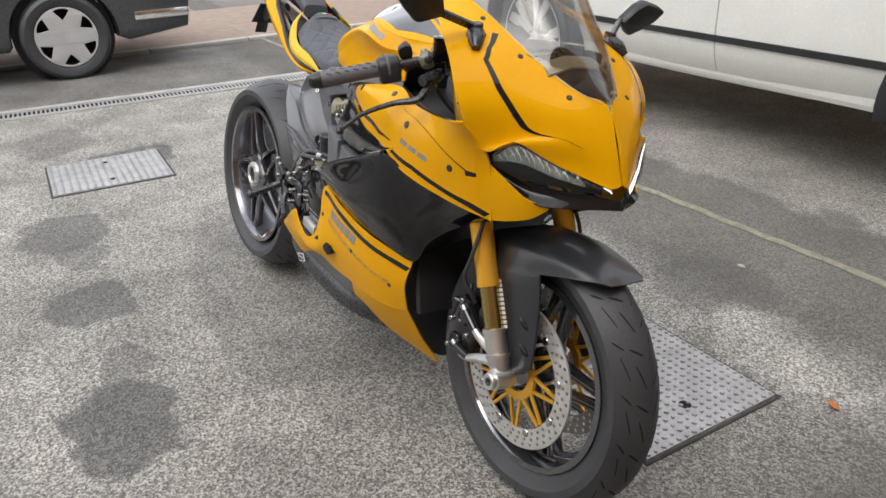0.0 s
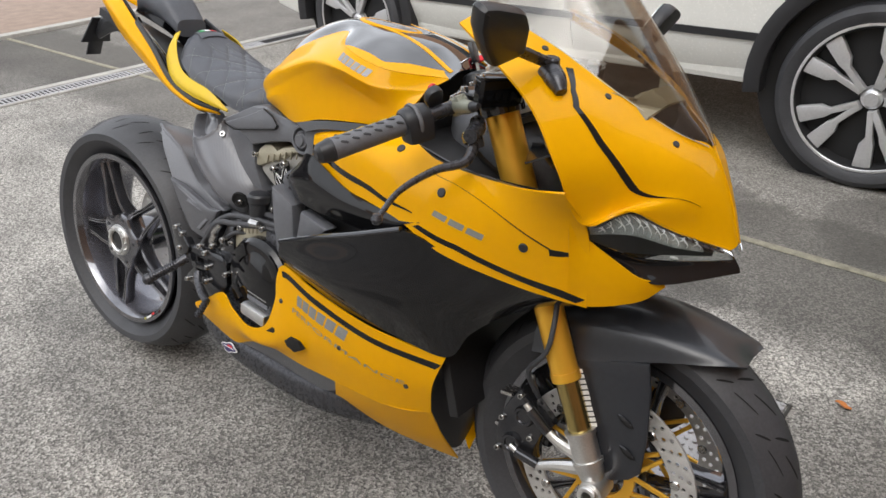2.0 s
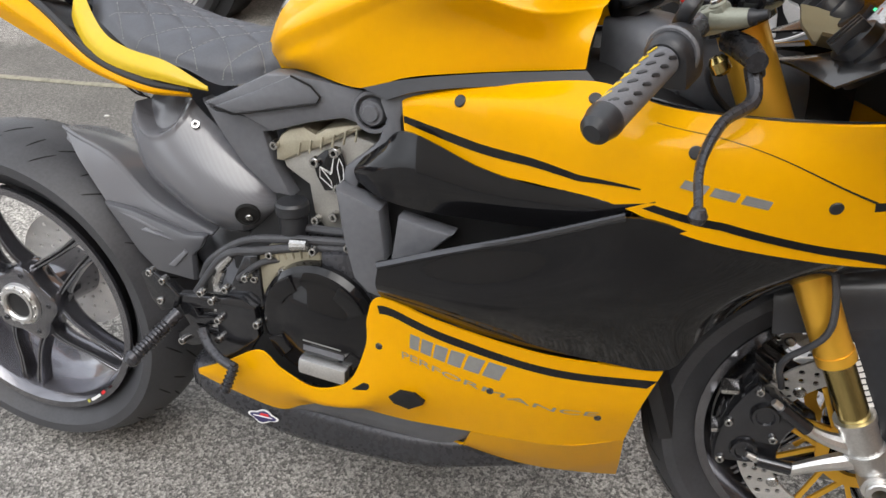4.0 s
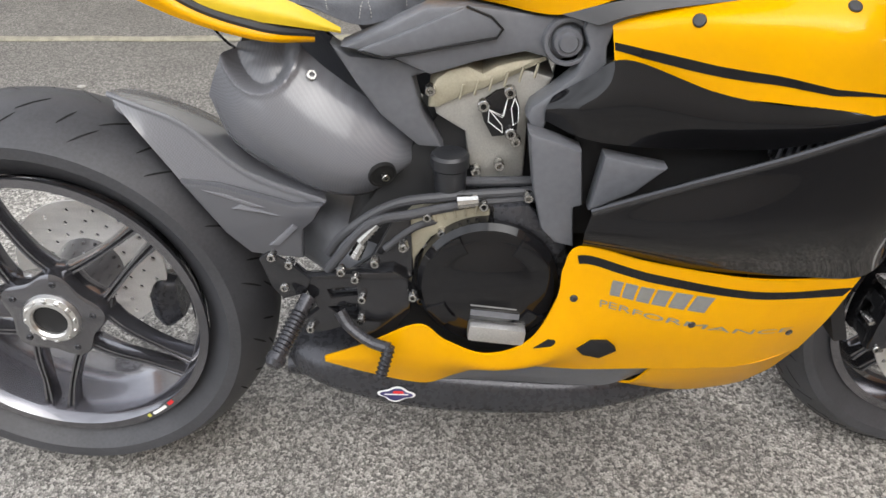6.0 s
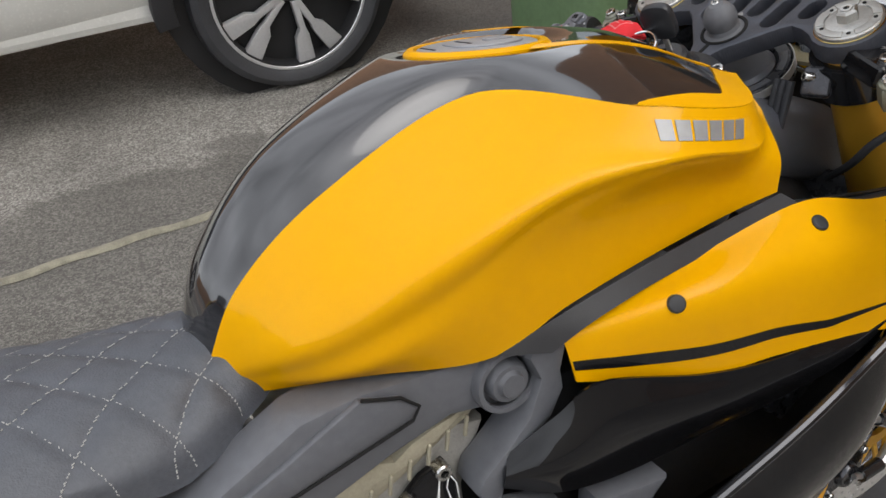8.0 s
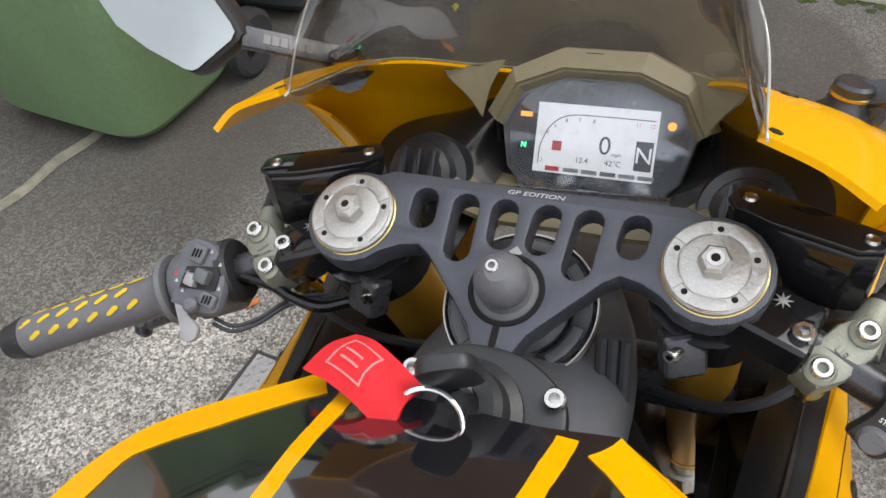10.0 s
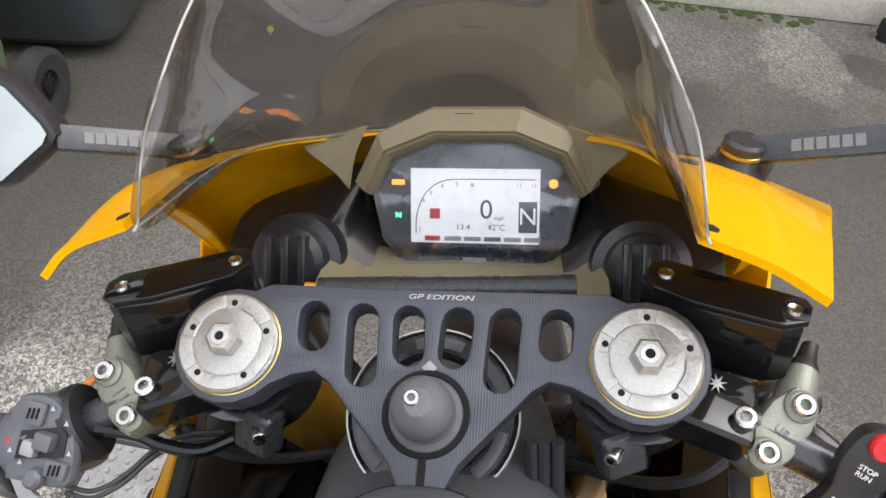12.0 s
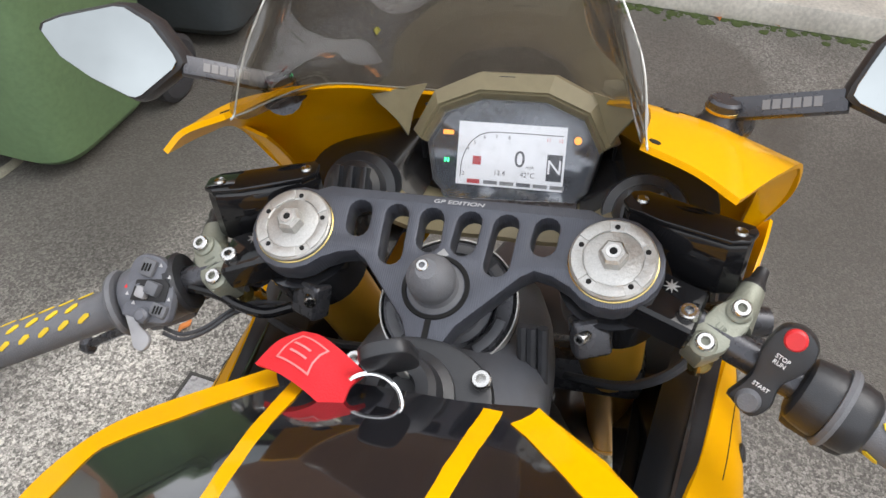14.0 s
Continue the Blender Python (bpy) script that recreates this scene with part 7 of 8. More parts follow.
for s in SIDES:
    top = CLAMP @ pose(s * 0.1135, 0, 0)
    cap_ = part("fork_cap", lathe([(0, 0.0035), (0.018, 0.0035), (0.0195, 0.0028), (0.0205, 0.0035), (0.0270, 0.0035), (0.0285, 0.002), (0.0285, -0.006)], tuple(top.translation), UP, 48), CASTCAP, yoke, "bare aluminium fork cap")
    part("cap_edge", lathe([(0.0285, -0.001), (0.0293, -0.0015), (0.0295, -0.005), (0.0285, -0.006)], tuple(top.translation), UP, 48, closed=True), BRONZE, cap_)
    part("preload_nut", lathe([(0.0035, 0.014), (0.0075, 0.014), (0.0095, 0.012), (0.0095, 0.003)], tuple(top.translation), UP, 6), CASTCAP, cap_)
    part("adjuster", lathe([(0.0022, 0.010), (0.0026, 0.0150), (0.0048, 0.0150), (0.0052, 0.012)], tuple(top.translation), UP, 20, closed=True), ALLOY, cap_)
    part("adjuster_hole", lathe([(0, 0.0146), (0.0030, 0.0146), (0.0032, 0.012)], tuple(top.translation), UP, 6), GROOVE, cap_)
    for k in range(5):
        a = 2 * math.pi * k / 5 + 0.3
        part("pin_hole", lathe([(0, 0.0039), (0.0018, 0.0039), (0.0020, 0.003)], tuple((top @ pose(0.0225 * math.cos(a), 0.0225 * math.sin(a), 0)).translation), UP, 10), GROOVE, cap_)
        part("pad", plate(arch(0, 0, 0.0195, 0.0272, math.degrees(a) + 12, math.degrees(a) + 60, 6), 0.0016, top @ pose(0, 0, 0.0036), bevel=0.0004), CASTCAP, cap_)
    # handlebar clamp under the yoke, bar, switchgear and grip
    bar0, bar1 = np.array((1.152, s * 0.150, 0.905)), np.array((1.062, s * 0.385, 0.838))
    d = (bar1 - bar0) / np.linalg.norm(bar1 - bar0)
    clip = part("bar_clamp", tube([leg(0.028, s * 0.1145), leg(0.066, s * 0.1145)], 0.038, 28, 2, smooth=False), POLISHED, bike, "polished black handlebar clamp")
    part("clamp_arm", box((0.042, 0.046, 0.022), Matrix.Translation((1.147, s * 0.149, 0.909)) @ pose(0, 0, 0, -s * 14, 0, s * 14), 0.006, 3), GLOSS, clip)
    bolt((1.1345, s * 0.1635, 0.9180), (-0.2, 0, 1), 0.0062, 0.004, clip)
    part("mark", plate([(r * math.cos(a), 0.85 * r * math.sin(a)) for a, r in zip(np.linspace(0, 2 * math.pi, 16, endpoint=False), [0.0065, 0.0022] * 8)], 0.0006, basis((1.154, s * 0.152, 0.9215), (-0.15, 0.2 * s, 1)), bevel=0.0001), SILVER, clip)
    part("pinch_block", box((0.018, 0.026, 0.028), Matrix.Translation((1.133, s * 0.103, 0.887)) @ pose(0, 0, 0, 0, 24, -s * 24), 0.005, 3), SATIN, clip)
    for k in (0.0, 0.016):
        bolt((1.124 + k * 0.2, s * 0.099, 0.894 - k), (-0.9, -0.4 * s, 0.2), 0.0046, 0.005, clip)
    handle = part("handlebar", tube([tuple(bar0), tuple(bar1)], 0.011, 16, 2, smooth=False), SATIN, bike)
    grip = part("grip", tube([tuple(bar0 + d * k) for k in (0.115, 0.125, 0.14, 0.235, 0.255)], [0.019, 0.0165, 0.0155, 0.0165, 0.0175], 24, 16), RUBBERGREY, handle, "grey rubber grip with yellow flecks")
    part("flange", lathe([(0.016, -0.003), (0.026, -0.003), (0.0275, 0.0), (0.026, 0.003), (0.016, 0.003)], tuple(bar0 + d * 0.117), tuple(d), 28, closed=True), RUBBERGREY, grip)
    part("bar_end", lathe([(0, 0.022), (0.008, 0.022), (0.014, 0.016), (0.016, 0.006), (0.0175, 0.0), (0.0175, -0.004)], tuple(bar0 + d * 0.256), tuple(d), 24), MATT, grip)
    across = np.cross(d, (0, 0, 1))
    across /= np.linalg.norm(across)
    over = np.cross(across, d)
    for k in range(6):
        for j, ang in enumerate((-15, 25, 65, 105, 145)):
            ax = math.cos(radians(ang)) * across + math.sin(radians(ang)) * over
            q = bar0 + d * (0.146 + 0.018 * k + 0.009 * (j % 2)) + 0.0163 * ax
            fleck = basis(tuple(q), tuple(ax), tuple(d)) @ pose(0, 0, 0, 0, 0, 24 * s)
            part("fleck", plate([(-0.0018, -0.0050), (0.0004, -0.0062), (0.0022, -0.0035), (0.0020, 0.0040), (0.0002, 0.0062), (-0.0016, 0.0040)], 0.0010, fleck, bevel=0.0002), VINYL if s > 0 or ang < 80 else MATT, grip)
    out = 0.0 if s > 0 else 0.026
    pod = part("switch_pod", tube([tuple(bar0 + d * (k + out)) for k in (0.066, 0.070, 0.085, 0.106, 0.112)], [0.019, 0.0235, 0.0258, 0.025, 0.020] if s > 0 else [0.017, 0.022, 0.024, 0.023, 0.018], 18, 10), PODGREY if s > 0 else MATT, handle, "blue-grey switch housing" if s > 0 else "black switch housing")
    low = bar0 + d * (0.090 + out) - over * 0.012 + across * 0.006 * s
    part("pod_base", box((0.036, 0.044, 0.036), Matrix.Translation(tuple(low)) @ pose(0, 0, 0, -s * 14, 0, s * 21), 0.008), PODGREY if s > 0 else MATT, pod)
    # master cylinder, fluid pot and lever
    mc = bar0 + d * 0.040
    ends = ((1.1495, s * 0.1955, 0.911), (1.1250, s * 0.1745, 0.902))
    face = basis(tuple((np.array(ends[0]) + np.array(ends[1])) / 2), (-0.45, 0.1 * s, 0.9), tuple(np.array(ends[0]) - np.array(ends[1])))
    block = [(-0.0070, -0.0250), (0.0065, -0.0250), (0.0095, -0.0180), (0.0125, -0.0100), (0.0125, 0.0100), (0.0100, 0.0190), (0.0065, 0.0250), (-0.0070, 0.0250), (-0.0100, 0.0180), (-0.0125, 0.0100), (-0.0125, -0.0100), (-0.0100, -0.0190)]
    cyl = part("master_cylinder", plate(block, 0.026, face @ pose(0, 0, -0.013), bevel=0.003), OLIVE, handle, "olive cast master cylinder clamp")
    for k in (-0.0165, 0.0165):
        boss = tuple((face @ pose(0, k, 0)).translation)
        part("boss", lathe([(0.0, 0.0030), (0.0070, 0.0030), (0.0088, 0.0015), (0.0092, -0.004)], boss, (-0.45, 0.1 * s, 0.9), 24), OLIVE, cyl)
        bolt(tuple((face @ pose(0, k, 0.003)).translation), (-0.45, 0.1 * s, 0.9), 0.0062, 0.004, cyl)
    if s < 0:
        part("lettering", lettering("UP", 0.0062, face @ pose(0, -0.001, 0.0001), 0.0006), DARKOLIVE, cyl)
    else:
        part("mark", box((0.009, 0.0014, 0.0008), face @ pose(0, 0.002, 0.0002), 0), DARKOLIVE, cyl)
        part("mark", box((0.009, 0.0014, 0.0008), face @ pose(0, -0.003, 0.0002), 0), DARKOLIVE, cyl)
    part("cylinder_body", tube([(1.146, s * 0.192, 0.898), (1.165, s * 0.199, 0.899), (1.180, s * 0.205, 0.902)], [0.013, 0.011, 0.009], 16, 10), OLIVE, cyl)
    part("bleed_nipple", tube([(1.178, s * 0.204, 0.902), (1.184, s * 0.207, 0.903), (1.186, s * 0.208, 0.904), (1.196, s * 0.212, 0.907)], [0.0085, 0.0080, 0.0060, 0.0045], 12, 8, smooth=False), MATT, cyl)
    part("banjo", lathe([(0, 0.012), (0.007, 0.011), (0.011, 0.005), (0.011, -0.006), (0.006, -0.010), (0, -0.011)], (1.160, s * 0.177, 0.848), (-0.5, 0, 0.85), 16), BRONZE, cyl)
    part("master_tube", tube([(1.165, s * 0.165, 0.872), (1.182, s * 0.190, 0.868), (1.192, s * 0.222, 0.862)], [0.012, 0.014, 0.011], 14, 10), SATIN, cyl)
    tank_loop = [(-0.039, -0.013), (0.034, -0.014), (0.042, -0.008), (0.043, 0.006), (0.036, 0.014), (0.014, 0.017), (-0.032, 0.014), (-0.042, 0.006), (-0.043, -0.007)]
    potm = Matrix.Translation((1.194, s * 0.157, 0.924)) @ pose(0, 0, 0, -s * 2, 8, s * 19)
    turn90 = pose(0, 0, 0, 0, 0, 90)
    pots = part("fluid_reservoir", plate(tank_loop, 0.042, potm @ turn90, bevel=0.004, smooth=False), GLOSS, cyl, "gloss black fluid reservoir")
    part("reservoir_lid", plate([(1.03 * x, 1.03 * y) for x, y in tank_loop], 0.005, potm @ turn90 @ pose(0, 0, 0.022), bevel=0.0015), GLOSS, pots)
    for k in (-0.035, 0.033):
        part("screw", lathe([(0, 0.001), (0.002, 0.001), (0.004, 0.0018), (0.0045, 0.0)], tuple((potm @ turn90 @ pose(k, 0.001, 0.0245)).translation), tuple((potm.to_3x3() @ Vector((0, 0, 1)))), 12), BRIGHT, pots)
    part("mark", lathe([(0.006, 0.0), (0.0065, 0.001), (0.0085, 0.001), (0.009, 0.0)], tuple((potm @ pose(-0.0150, -s * 0.008, -0.002)).translation), tuple(potm.to_3x3() @ Vector((-1, 0, 0))), 20), SILVER, pots)
    lever = part("lever", tube([(1.190, s * 0.203, 0.852), (1.193, s * 0.230, 0.826), (1.166, s * 0.268, 0.813), (1.149, s * 0.325, 0.789), (1.151, s * 0.371, 0.760)], [0.009, 0.0075, 0.0058, 0.0048, 0.0042], 10, 30), SATIN, cyl, "black control lever")
    part("lever_ball", lathe([(0, -0.009), (0.006, -0.007), (0.009, 0), (0.006, 0.007), (0, 0.009)], (1.151, s * 0.374, 0.758), (0, 0, 1), 14), SATIN, lever)
    part("lever_pivot", lathe([(0, 0.014), (0.007, 0.014), (0.010, 0.010), (0.010, -0.014), (0, -0.014)], (1.191, s * 0.203, 0.858), (-0.2, 0.2 * s, 1), 16), SATIN, lever)
    part("cable", tube([(1.160, s * 0.180, 0.860), (1.150, s * 0.155, 0.835), (1.165, s * 0.125, 0.80), (1.20, s * 0.08, 0.76)], 0.004, 8, 30), RUBBER, handle)

# switches: red stop button and start button on the right, indicator switches on the left
def facing(k, lift, s):
    bar0, bar1 = np.array((1.152, s * 0.150, 0.905)), np.array((1.062, s * 0.385, 0.838))
    d = (bar1 - bar0) / np.linalg.norm(bar1 - bar0)
    a = np.cross(d, (0, 0, 1)) * (1 if s < 0 else -1)
    a /= np.linalg.norm(a)
    o = Vector(tuple(np.cross(a, d) * (1 if s < 0 else -1)))
    nrm = (o * 0.80 + Vector(tuple(-a if np.dot(a, (1, 0, 0)) > 0 else a)) * 0.60).normalized()
    return basis(tuple(bar0 + d * k + np.array(nrm) * lift), tuple(nrm), (1, 0, 0.2))


panel = basis((1.1135, -0.2150, 0.900), (-0.85, 0.2, 0.48), (0.22, -0.39, 0.89))
sw = part("switch_panel", plate([(-0.012, -0.030), (0.006, -0.034), (0.013, -0.022), (0.010, -0.006), (0.016, 0.010), (0.014, 0.026), (0.002, 0.032), (-0.010, 0.026), (-0.012, 0.008), (-0.008, -0.010)], 0.014, panel @ pose(0, 0, -0.004), bevel=0.003, smooth=True), MATT, bike, "black switch block")
part("stop_button", lathe([(0, 0.005), (0.0055, 0.005), (0.0068, 0.0035), (0.0068, 0.0)], tuple((panel @ pose(0.0, 0.0245, 0.003)).translation), tuple(panel.to_3x3() @ Vector((0, 0, 1))), 24), RED, sw, "red stop button")
part("start_button", lathe([(0, 0.004), (0.006, 0.004), (0.0075, 0.002), (0.008, 0.0)], tuple((panel @ pose(0.0, -0.0245, 0.003)).translation), tuple(panel.to_3x3() @ Vector((0, 0, 1))), 24), RUBBERGREY, sw, "grey start button")
part("lettering", lettering("STOP\nRUN", 0.0039, panel @ pose(0.001, 0.008, 0.0036)), WHITE, sw)
part("lettering", lettering("START", 0.0037, panel @ pose(0.001, -0.0125, 0.0036)), WHITE, sw)
left = facing(0.088, 0.0245, 1) @ Matrix.Scale(1.13, 4)
pod_face = part("switch_face", plate([(-0.012, -0.020), (0.020, -0.022), (0.025, -0.010), (0.022, 0.008), (0.010, 0.022), (-0.008, 0.022), (-0.014, 0.006)], 0.010, left @ pose(0, 0, -0.0055), bevel=0.004, smooth=True), PODGREY, bike, "blue-grey switch panel with rocker buttons")
part("pod_collar", lathe([(0.012, -0.004), (0.0225, -0.004), (0.0245, -0.001), (0.0245, 0.004), (0.012, 0.004)], (1.1293, 0.2093, 0.8881), (-0.346, 0.903, -0.257), 28, closed=True), MATT, pod_face, "black collar")
part("recess", plate([(-0.006, -0.009), (0.020, -0.007), (0.021, 0.004), (0.017, 0.008), (-0.004, 0.005)], 0.001, left @ pose(0, 0, 0.0002), bevel=0.0003), SHADE, pod_face)
for name, x, y, sx, sy, h, mat in (("beam_switch", 0.003, 0.0140, 0.011, 0.012, 0.004, RUBBERGREY), ("indicator_switch", 0.011, 0.0005, 0.010, 0.009, 0.011, DARK), ("indicator_key", 0.0035, -0.0030, 0.008, 0.008, 0.010, PALEGREY), ("mode_switch", 0.0175, -0.0130, 0.012, 0.009, 0.004, RUBBERGREY)):
    switch = part(name, box((sx, sy, h), left @ pose(x, y, 0.001, 0, 0, -12), 0.002), mat, pod_face)
    if h < 0.005:
        for k in (-1, 0, 1):
            part("ridge", box((0.0012, 0.0055, 0.0010), left @ pose(x + 0.0024 * k, y, 0.0033, 0, 0, -12), 0.0003, 1), GROOVE, switch)
part("horn_button", lathe([(0, 0.0065), (0.0035, 0.0060), (0.0055, 0.0040), (0.0062, 0.0)], tuple((left @ pose(0.0065, -0.0180, 0)).translation), tuple(left.to_3x3() @ Vector((0, 0, 1))), 20), PODGREY, pod_face)
for x, y, mat in ((-0.011, -0.0005, RED), (-0.009, -0.0050, LIGHTPRINT), (0.0195, 0.0095, LIGHTPRINT), (0.0225, -0.0050, LIGHTPRINT), (0.0115, 0.0165, LIGHTPRINT), (-0.003, -0.0105, LIGHTPRINT)):
    part("mark", plate([(-0.0014, -0.0010), (0.0014, -0.0010), (0.0, 0.0016)], 0.0005, left @ pose(x, y, 0.0002), bevel=0.0001), mat, pod_face)
part("thumb_lever", plate([(-0.013, -0.0130), (-0.007, -0.0125), (0.001, -0.0220), (0.007, -0.0270), (0.0120, -0.0310), (0.0125, -0.0370), (0.008, -0.0410), (0.002, -0.0390), (-0.001, -0.0330), (-0.005, -0.0260)], 0.004, left @ pose(0, 0, -0.004), bevel=0.001, smooth=True), PALEGREY, pod_face, "pale grey thumb lever")
part("loom", tube([tuple((left @ pose(x, y, z)).translation) for x, y, z in ((0.026, 0.006, -0.016), (0.046, 0.004, -0.020), (0.060, -0.001, -0.024), (0.078, -0.003, -0.028), (0.094, 0.004, -0.034))], 0.0042, 10, 30), GLOSS, pod_face, "glossy black wire sleeve")
for k in (0.0, 0.0035):
    part("cable", tube([tuple((left @ pose(x, y - k, z)).translation) for x, y, z in ((0.012, -0.024, -0.018), (0.026, -0.026, -0.020), (0.040, -0.018, -0.024), (0.053, -0.004, -0.030), (0.068, 0.004, -0.036), (0.085, 0.006, -0.042))], 0.0016, 8, 30), RUBBER, pod_face)

# ball mount, steering head and key barrel
ball = part("ball_mount", lathe([(0, 0.017), (0.007, 0.0165), (0.0125, 0.012), (0.0160, 0.005), (0.0165, -0.001), (0.0150, -0.008), (0.0165, -0.012), (0.0195, -0.014), (0.0205, -0.018), (0.0205, -0.024)], tuple((CLAMP @ pose(0, -0.033, 0.012)).translation), UP, 32), RUBBERGREY, bike, "grey rubber ball mount on the steering stem")
bolt(tuple((CLAMP @ pose(-0.003, -0.031, 0.0275)).translation), UP, 0.0042, 0.0025, ball)
part("ball_seat", lathe([(0.0200, 0.0), (0.0205, 0.0012), (0.0228, 0.0012), (0.0235, 0.0)], tuple((CLAMP @ pose(0, -0.033, -0.002)).translation), UP, 40, closed=True), GROOVE, ball)
part("stem_slot", box((0.004, 0.018, 0.001), CLAMP @ pose(0, -0.0625, -0.0018), 0), GROOVE, yoke)
part("mark", plate([(0, -0.0042), (0.0042, 0), (0, 0.0042), (-0.0042, 0)], 0.0004, CLAMP @ pose(0, -0.0085, -0.0018), bevel=0.0001), SILVER, yoke)
part("lettering", lettering("GP EDITION", 0.0050, CLAMP @ pose(0.003, 0.0315, -0.0018) @ Matrix.Diagonal((1.35, 0.8, 1, 1)), 0.0002, 0.2), LIGHTPRINT, yoke)
low = tuple((CLAMP @ pose(-0.0046, -0.022, -0.065)).translation)
ringy = part("steering_ring", lathe([(0.034, 0.0), (0.038, 0.006), (0.049, 0.006), (0.0515, 0.002), (0.0525, -0.010), (0.034, -0.010)], low, UP, 56, closed=True), SATIN, bike, "black ring with bright rim round the steering stem")
part("ring_edge", lathe([(0.0518, 0.005), (0.0530, 0.005), (0.0530, -0.004), (0.0518, -0.004)], low, UP, 56, closed=True), STEEL, ringy)
part("ring_boss", lathe([(0.0, 0.008), (0.030, 0.008), (0.034, 0.004), (0.034, -0.02)], low, UP, 32), DARK, ringy)
for k in range(6):
    part("ring_slot", plate(arch(0, 0, 0.040, 0.047, 60 * k + 8, 60 * k + 48, 8), 0.001, basis(low, UP) @ pose(0, 0, 0.0064), bevel=0.0002), DARK, ringy)
part("head_casting", loft([(1.02, 0, 0.815, 0.03, 0.05), (1.06, 0, 0.82, 0.070, 0.055), (1.12, 0, 0.815, 0.078, 0.050), (1.20, 0, 0.79, 0.07, 0.05), (1.27, 0, 0.76, 0.05, 0.05)], 24, 3), DARK, bike, "dark grey frame head")
part("lower_yoke", box((0.06, 0.29, 0.035), Matrix.Translation(leg(0.23, 0)) @ pose(0, 0, 0, 0, 24), 0.012), SATIN, bike, "black lower fork yoke")
barrel = part("key_barrel", lathe([(0, 0.012), (0.010, 0.012), (0.012, 0.020), (0.020, 0.020), (0.024, 0.016), (0.026, 0.004), (0.032, 0.0), (0.034, -0.03)], (1.048, 0.002, 0.900), (-0.42, 0, 0.91), 32), MATT, bike, "black ignition lock barrel")
part("lock_plate", plate([(-0.042, -0.018), (0.042, -0.018), (0.05, 0.012), (0.02, 0.034), (-0.02, 0.034), (-0.05, 0.012)], 0.012, basis((1.058, 0, 0.893), (-0.35, 0, 0.94), (1, 0, 0)), bevel=0.004, smooth=True), MATT, barrel)
for y in (-0.044, 0.040):
    bolt((1.066, y, 0.905), (-0.35, 0, 0.94), 0.0065, 0.004, barrel)
for y in (-0.062, -0.055, -0.070):
    part("cable", tube([(1.14, y, 0.88), (1.12, y - 0.002, 0.80), (1.13, y, 0.72)], 0.004, 8, 16), RUBBER, bike)

# instrument panel
FACE = basis((1.344, -0.0055, 0.881), (-0.84, 0, 0.54))
dash_loop = [(-0.082, 0.012), (-0.066, 0.040), (-0.030, 0.054), (0.030, 0.054), (0.066, 0.040), (0.082, 0.012), (0.074, -0.026), (0.066, -0.034), (0.060, -0.048), (-0.060, -0.048), (-0.066, -0.034), (-0.074, -0.026)]
if (FACE.to_3x3() @ Vector((1, 0, 0))).y > 0:
    dash_loop = [(-x, y) for x, y in dash_loop][::-1]
dash = part("instrument_panel", plate(dash_loop, 0.026, FACE @ pose(0, 0, -0.014), bevel=0.004), MATT, bike, "colour instrument display in a black housing")
part("panel_glass", plate([(0.92 * x, 0.92 * y) for x, y in dash_loop], 0.002, FACE @ pose(0, 0, 0.000), bevel=0.0005), material("dark_display_glass", (0.030, 0.036, 0.048), 0.10, coat=1.0, spec=0.8), dash)
part("cover_glass", plate([(0.97 * x, 0.97 * y) for x, y in dash_loop], 0.0012, FACE @ pose(0, 0, 0.0042), bevel=0.0003), glass("display_cover", (0.93, 0.94, 0.96), 0.03, 0.045), dash, "reflecting display glass").visible_shadow = False
SCREENMAT = glow("display_white", (0.55, 0.55, 0.56), 0.38)
part("display", box((0.100, 0.058, 0.001), FACE @ pose(0, 0.002, 0.0012), 0.0002, 1), SCREENMAT, dash, "lit white display")
INK = material("display_ink", (0.03, 0.03, 0.035), 0.4)
show = FACE @ pose(0, 0.002, 0.0019)
sx = -1 if (FACE.to_3x3() @ Vector((1, 0, 0))).y > 0 else 1
part("gear_box", box((0.014, 0.024, 0.0004), show @ pose(0.041, -0.008, 0), 0), INK, dash)
part("lettering", lettering("N", 0.0185, show @ pose(0.041, -0.008, 0.0005), 0.0001), SCREENMAT, dash)
part("lettering", lettering("0", 0.021, show @ pose(0.009, -0.003, 0), 0.0001), INK, dash)
part("lettering", lettering("mph", 0.0045, show @ pose(0.019, -0.009, 0), 0.0001), INK, dash)
part("lettering", lettering("13.4", 0.0065, show @ pose(-0.009, -0.0165, 0), 0.0001), INK, dash)
part("lettering", lettering("42\u00b0C", 0.0065, show @ pose(0.017, -0.0165, 0), 0.0001), INK, dash)
for k, (t, x, y) in enumerate((("5", -0.034, 0.010), ("6", -0.025, 0.0155), ("7", -0.014, 0.0165), ("8", -0.002, 0.0165), ("11", 0.034, 0.0165), ("12", 0.045, 0.0165), ("4", -0.040, 0.004), ("2", -0.043, -0.019))):
    part("lettering", lettering(t, 0.0045, show @ pose(x, y, 0), 0.0001), RED if k in (4, 5) else INK, dash)
part("dial_arc", tube([tuple((show @ pose(x, y, 0)).translation) for x, y in ((-0.046, -0.022), (-0.045, -0.006), (-0.038, 0.010), (-0.024, 0.0195), (0.0, 0.021), (0.047, 0.021))], 0.0004, 5, 40), INK, dash)
part("mark", box((0.012, 0.004, 0.0004), show @ pose(-0.033, -0.0255, 0), 0), RED, dash)
part("mark", box((0.008, 0.008, 0.0004), show @ pose(-0.031, -0.006, 0), 0), RED, dash)
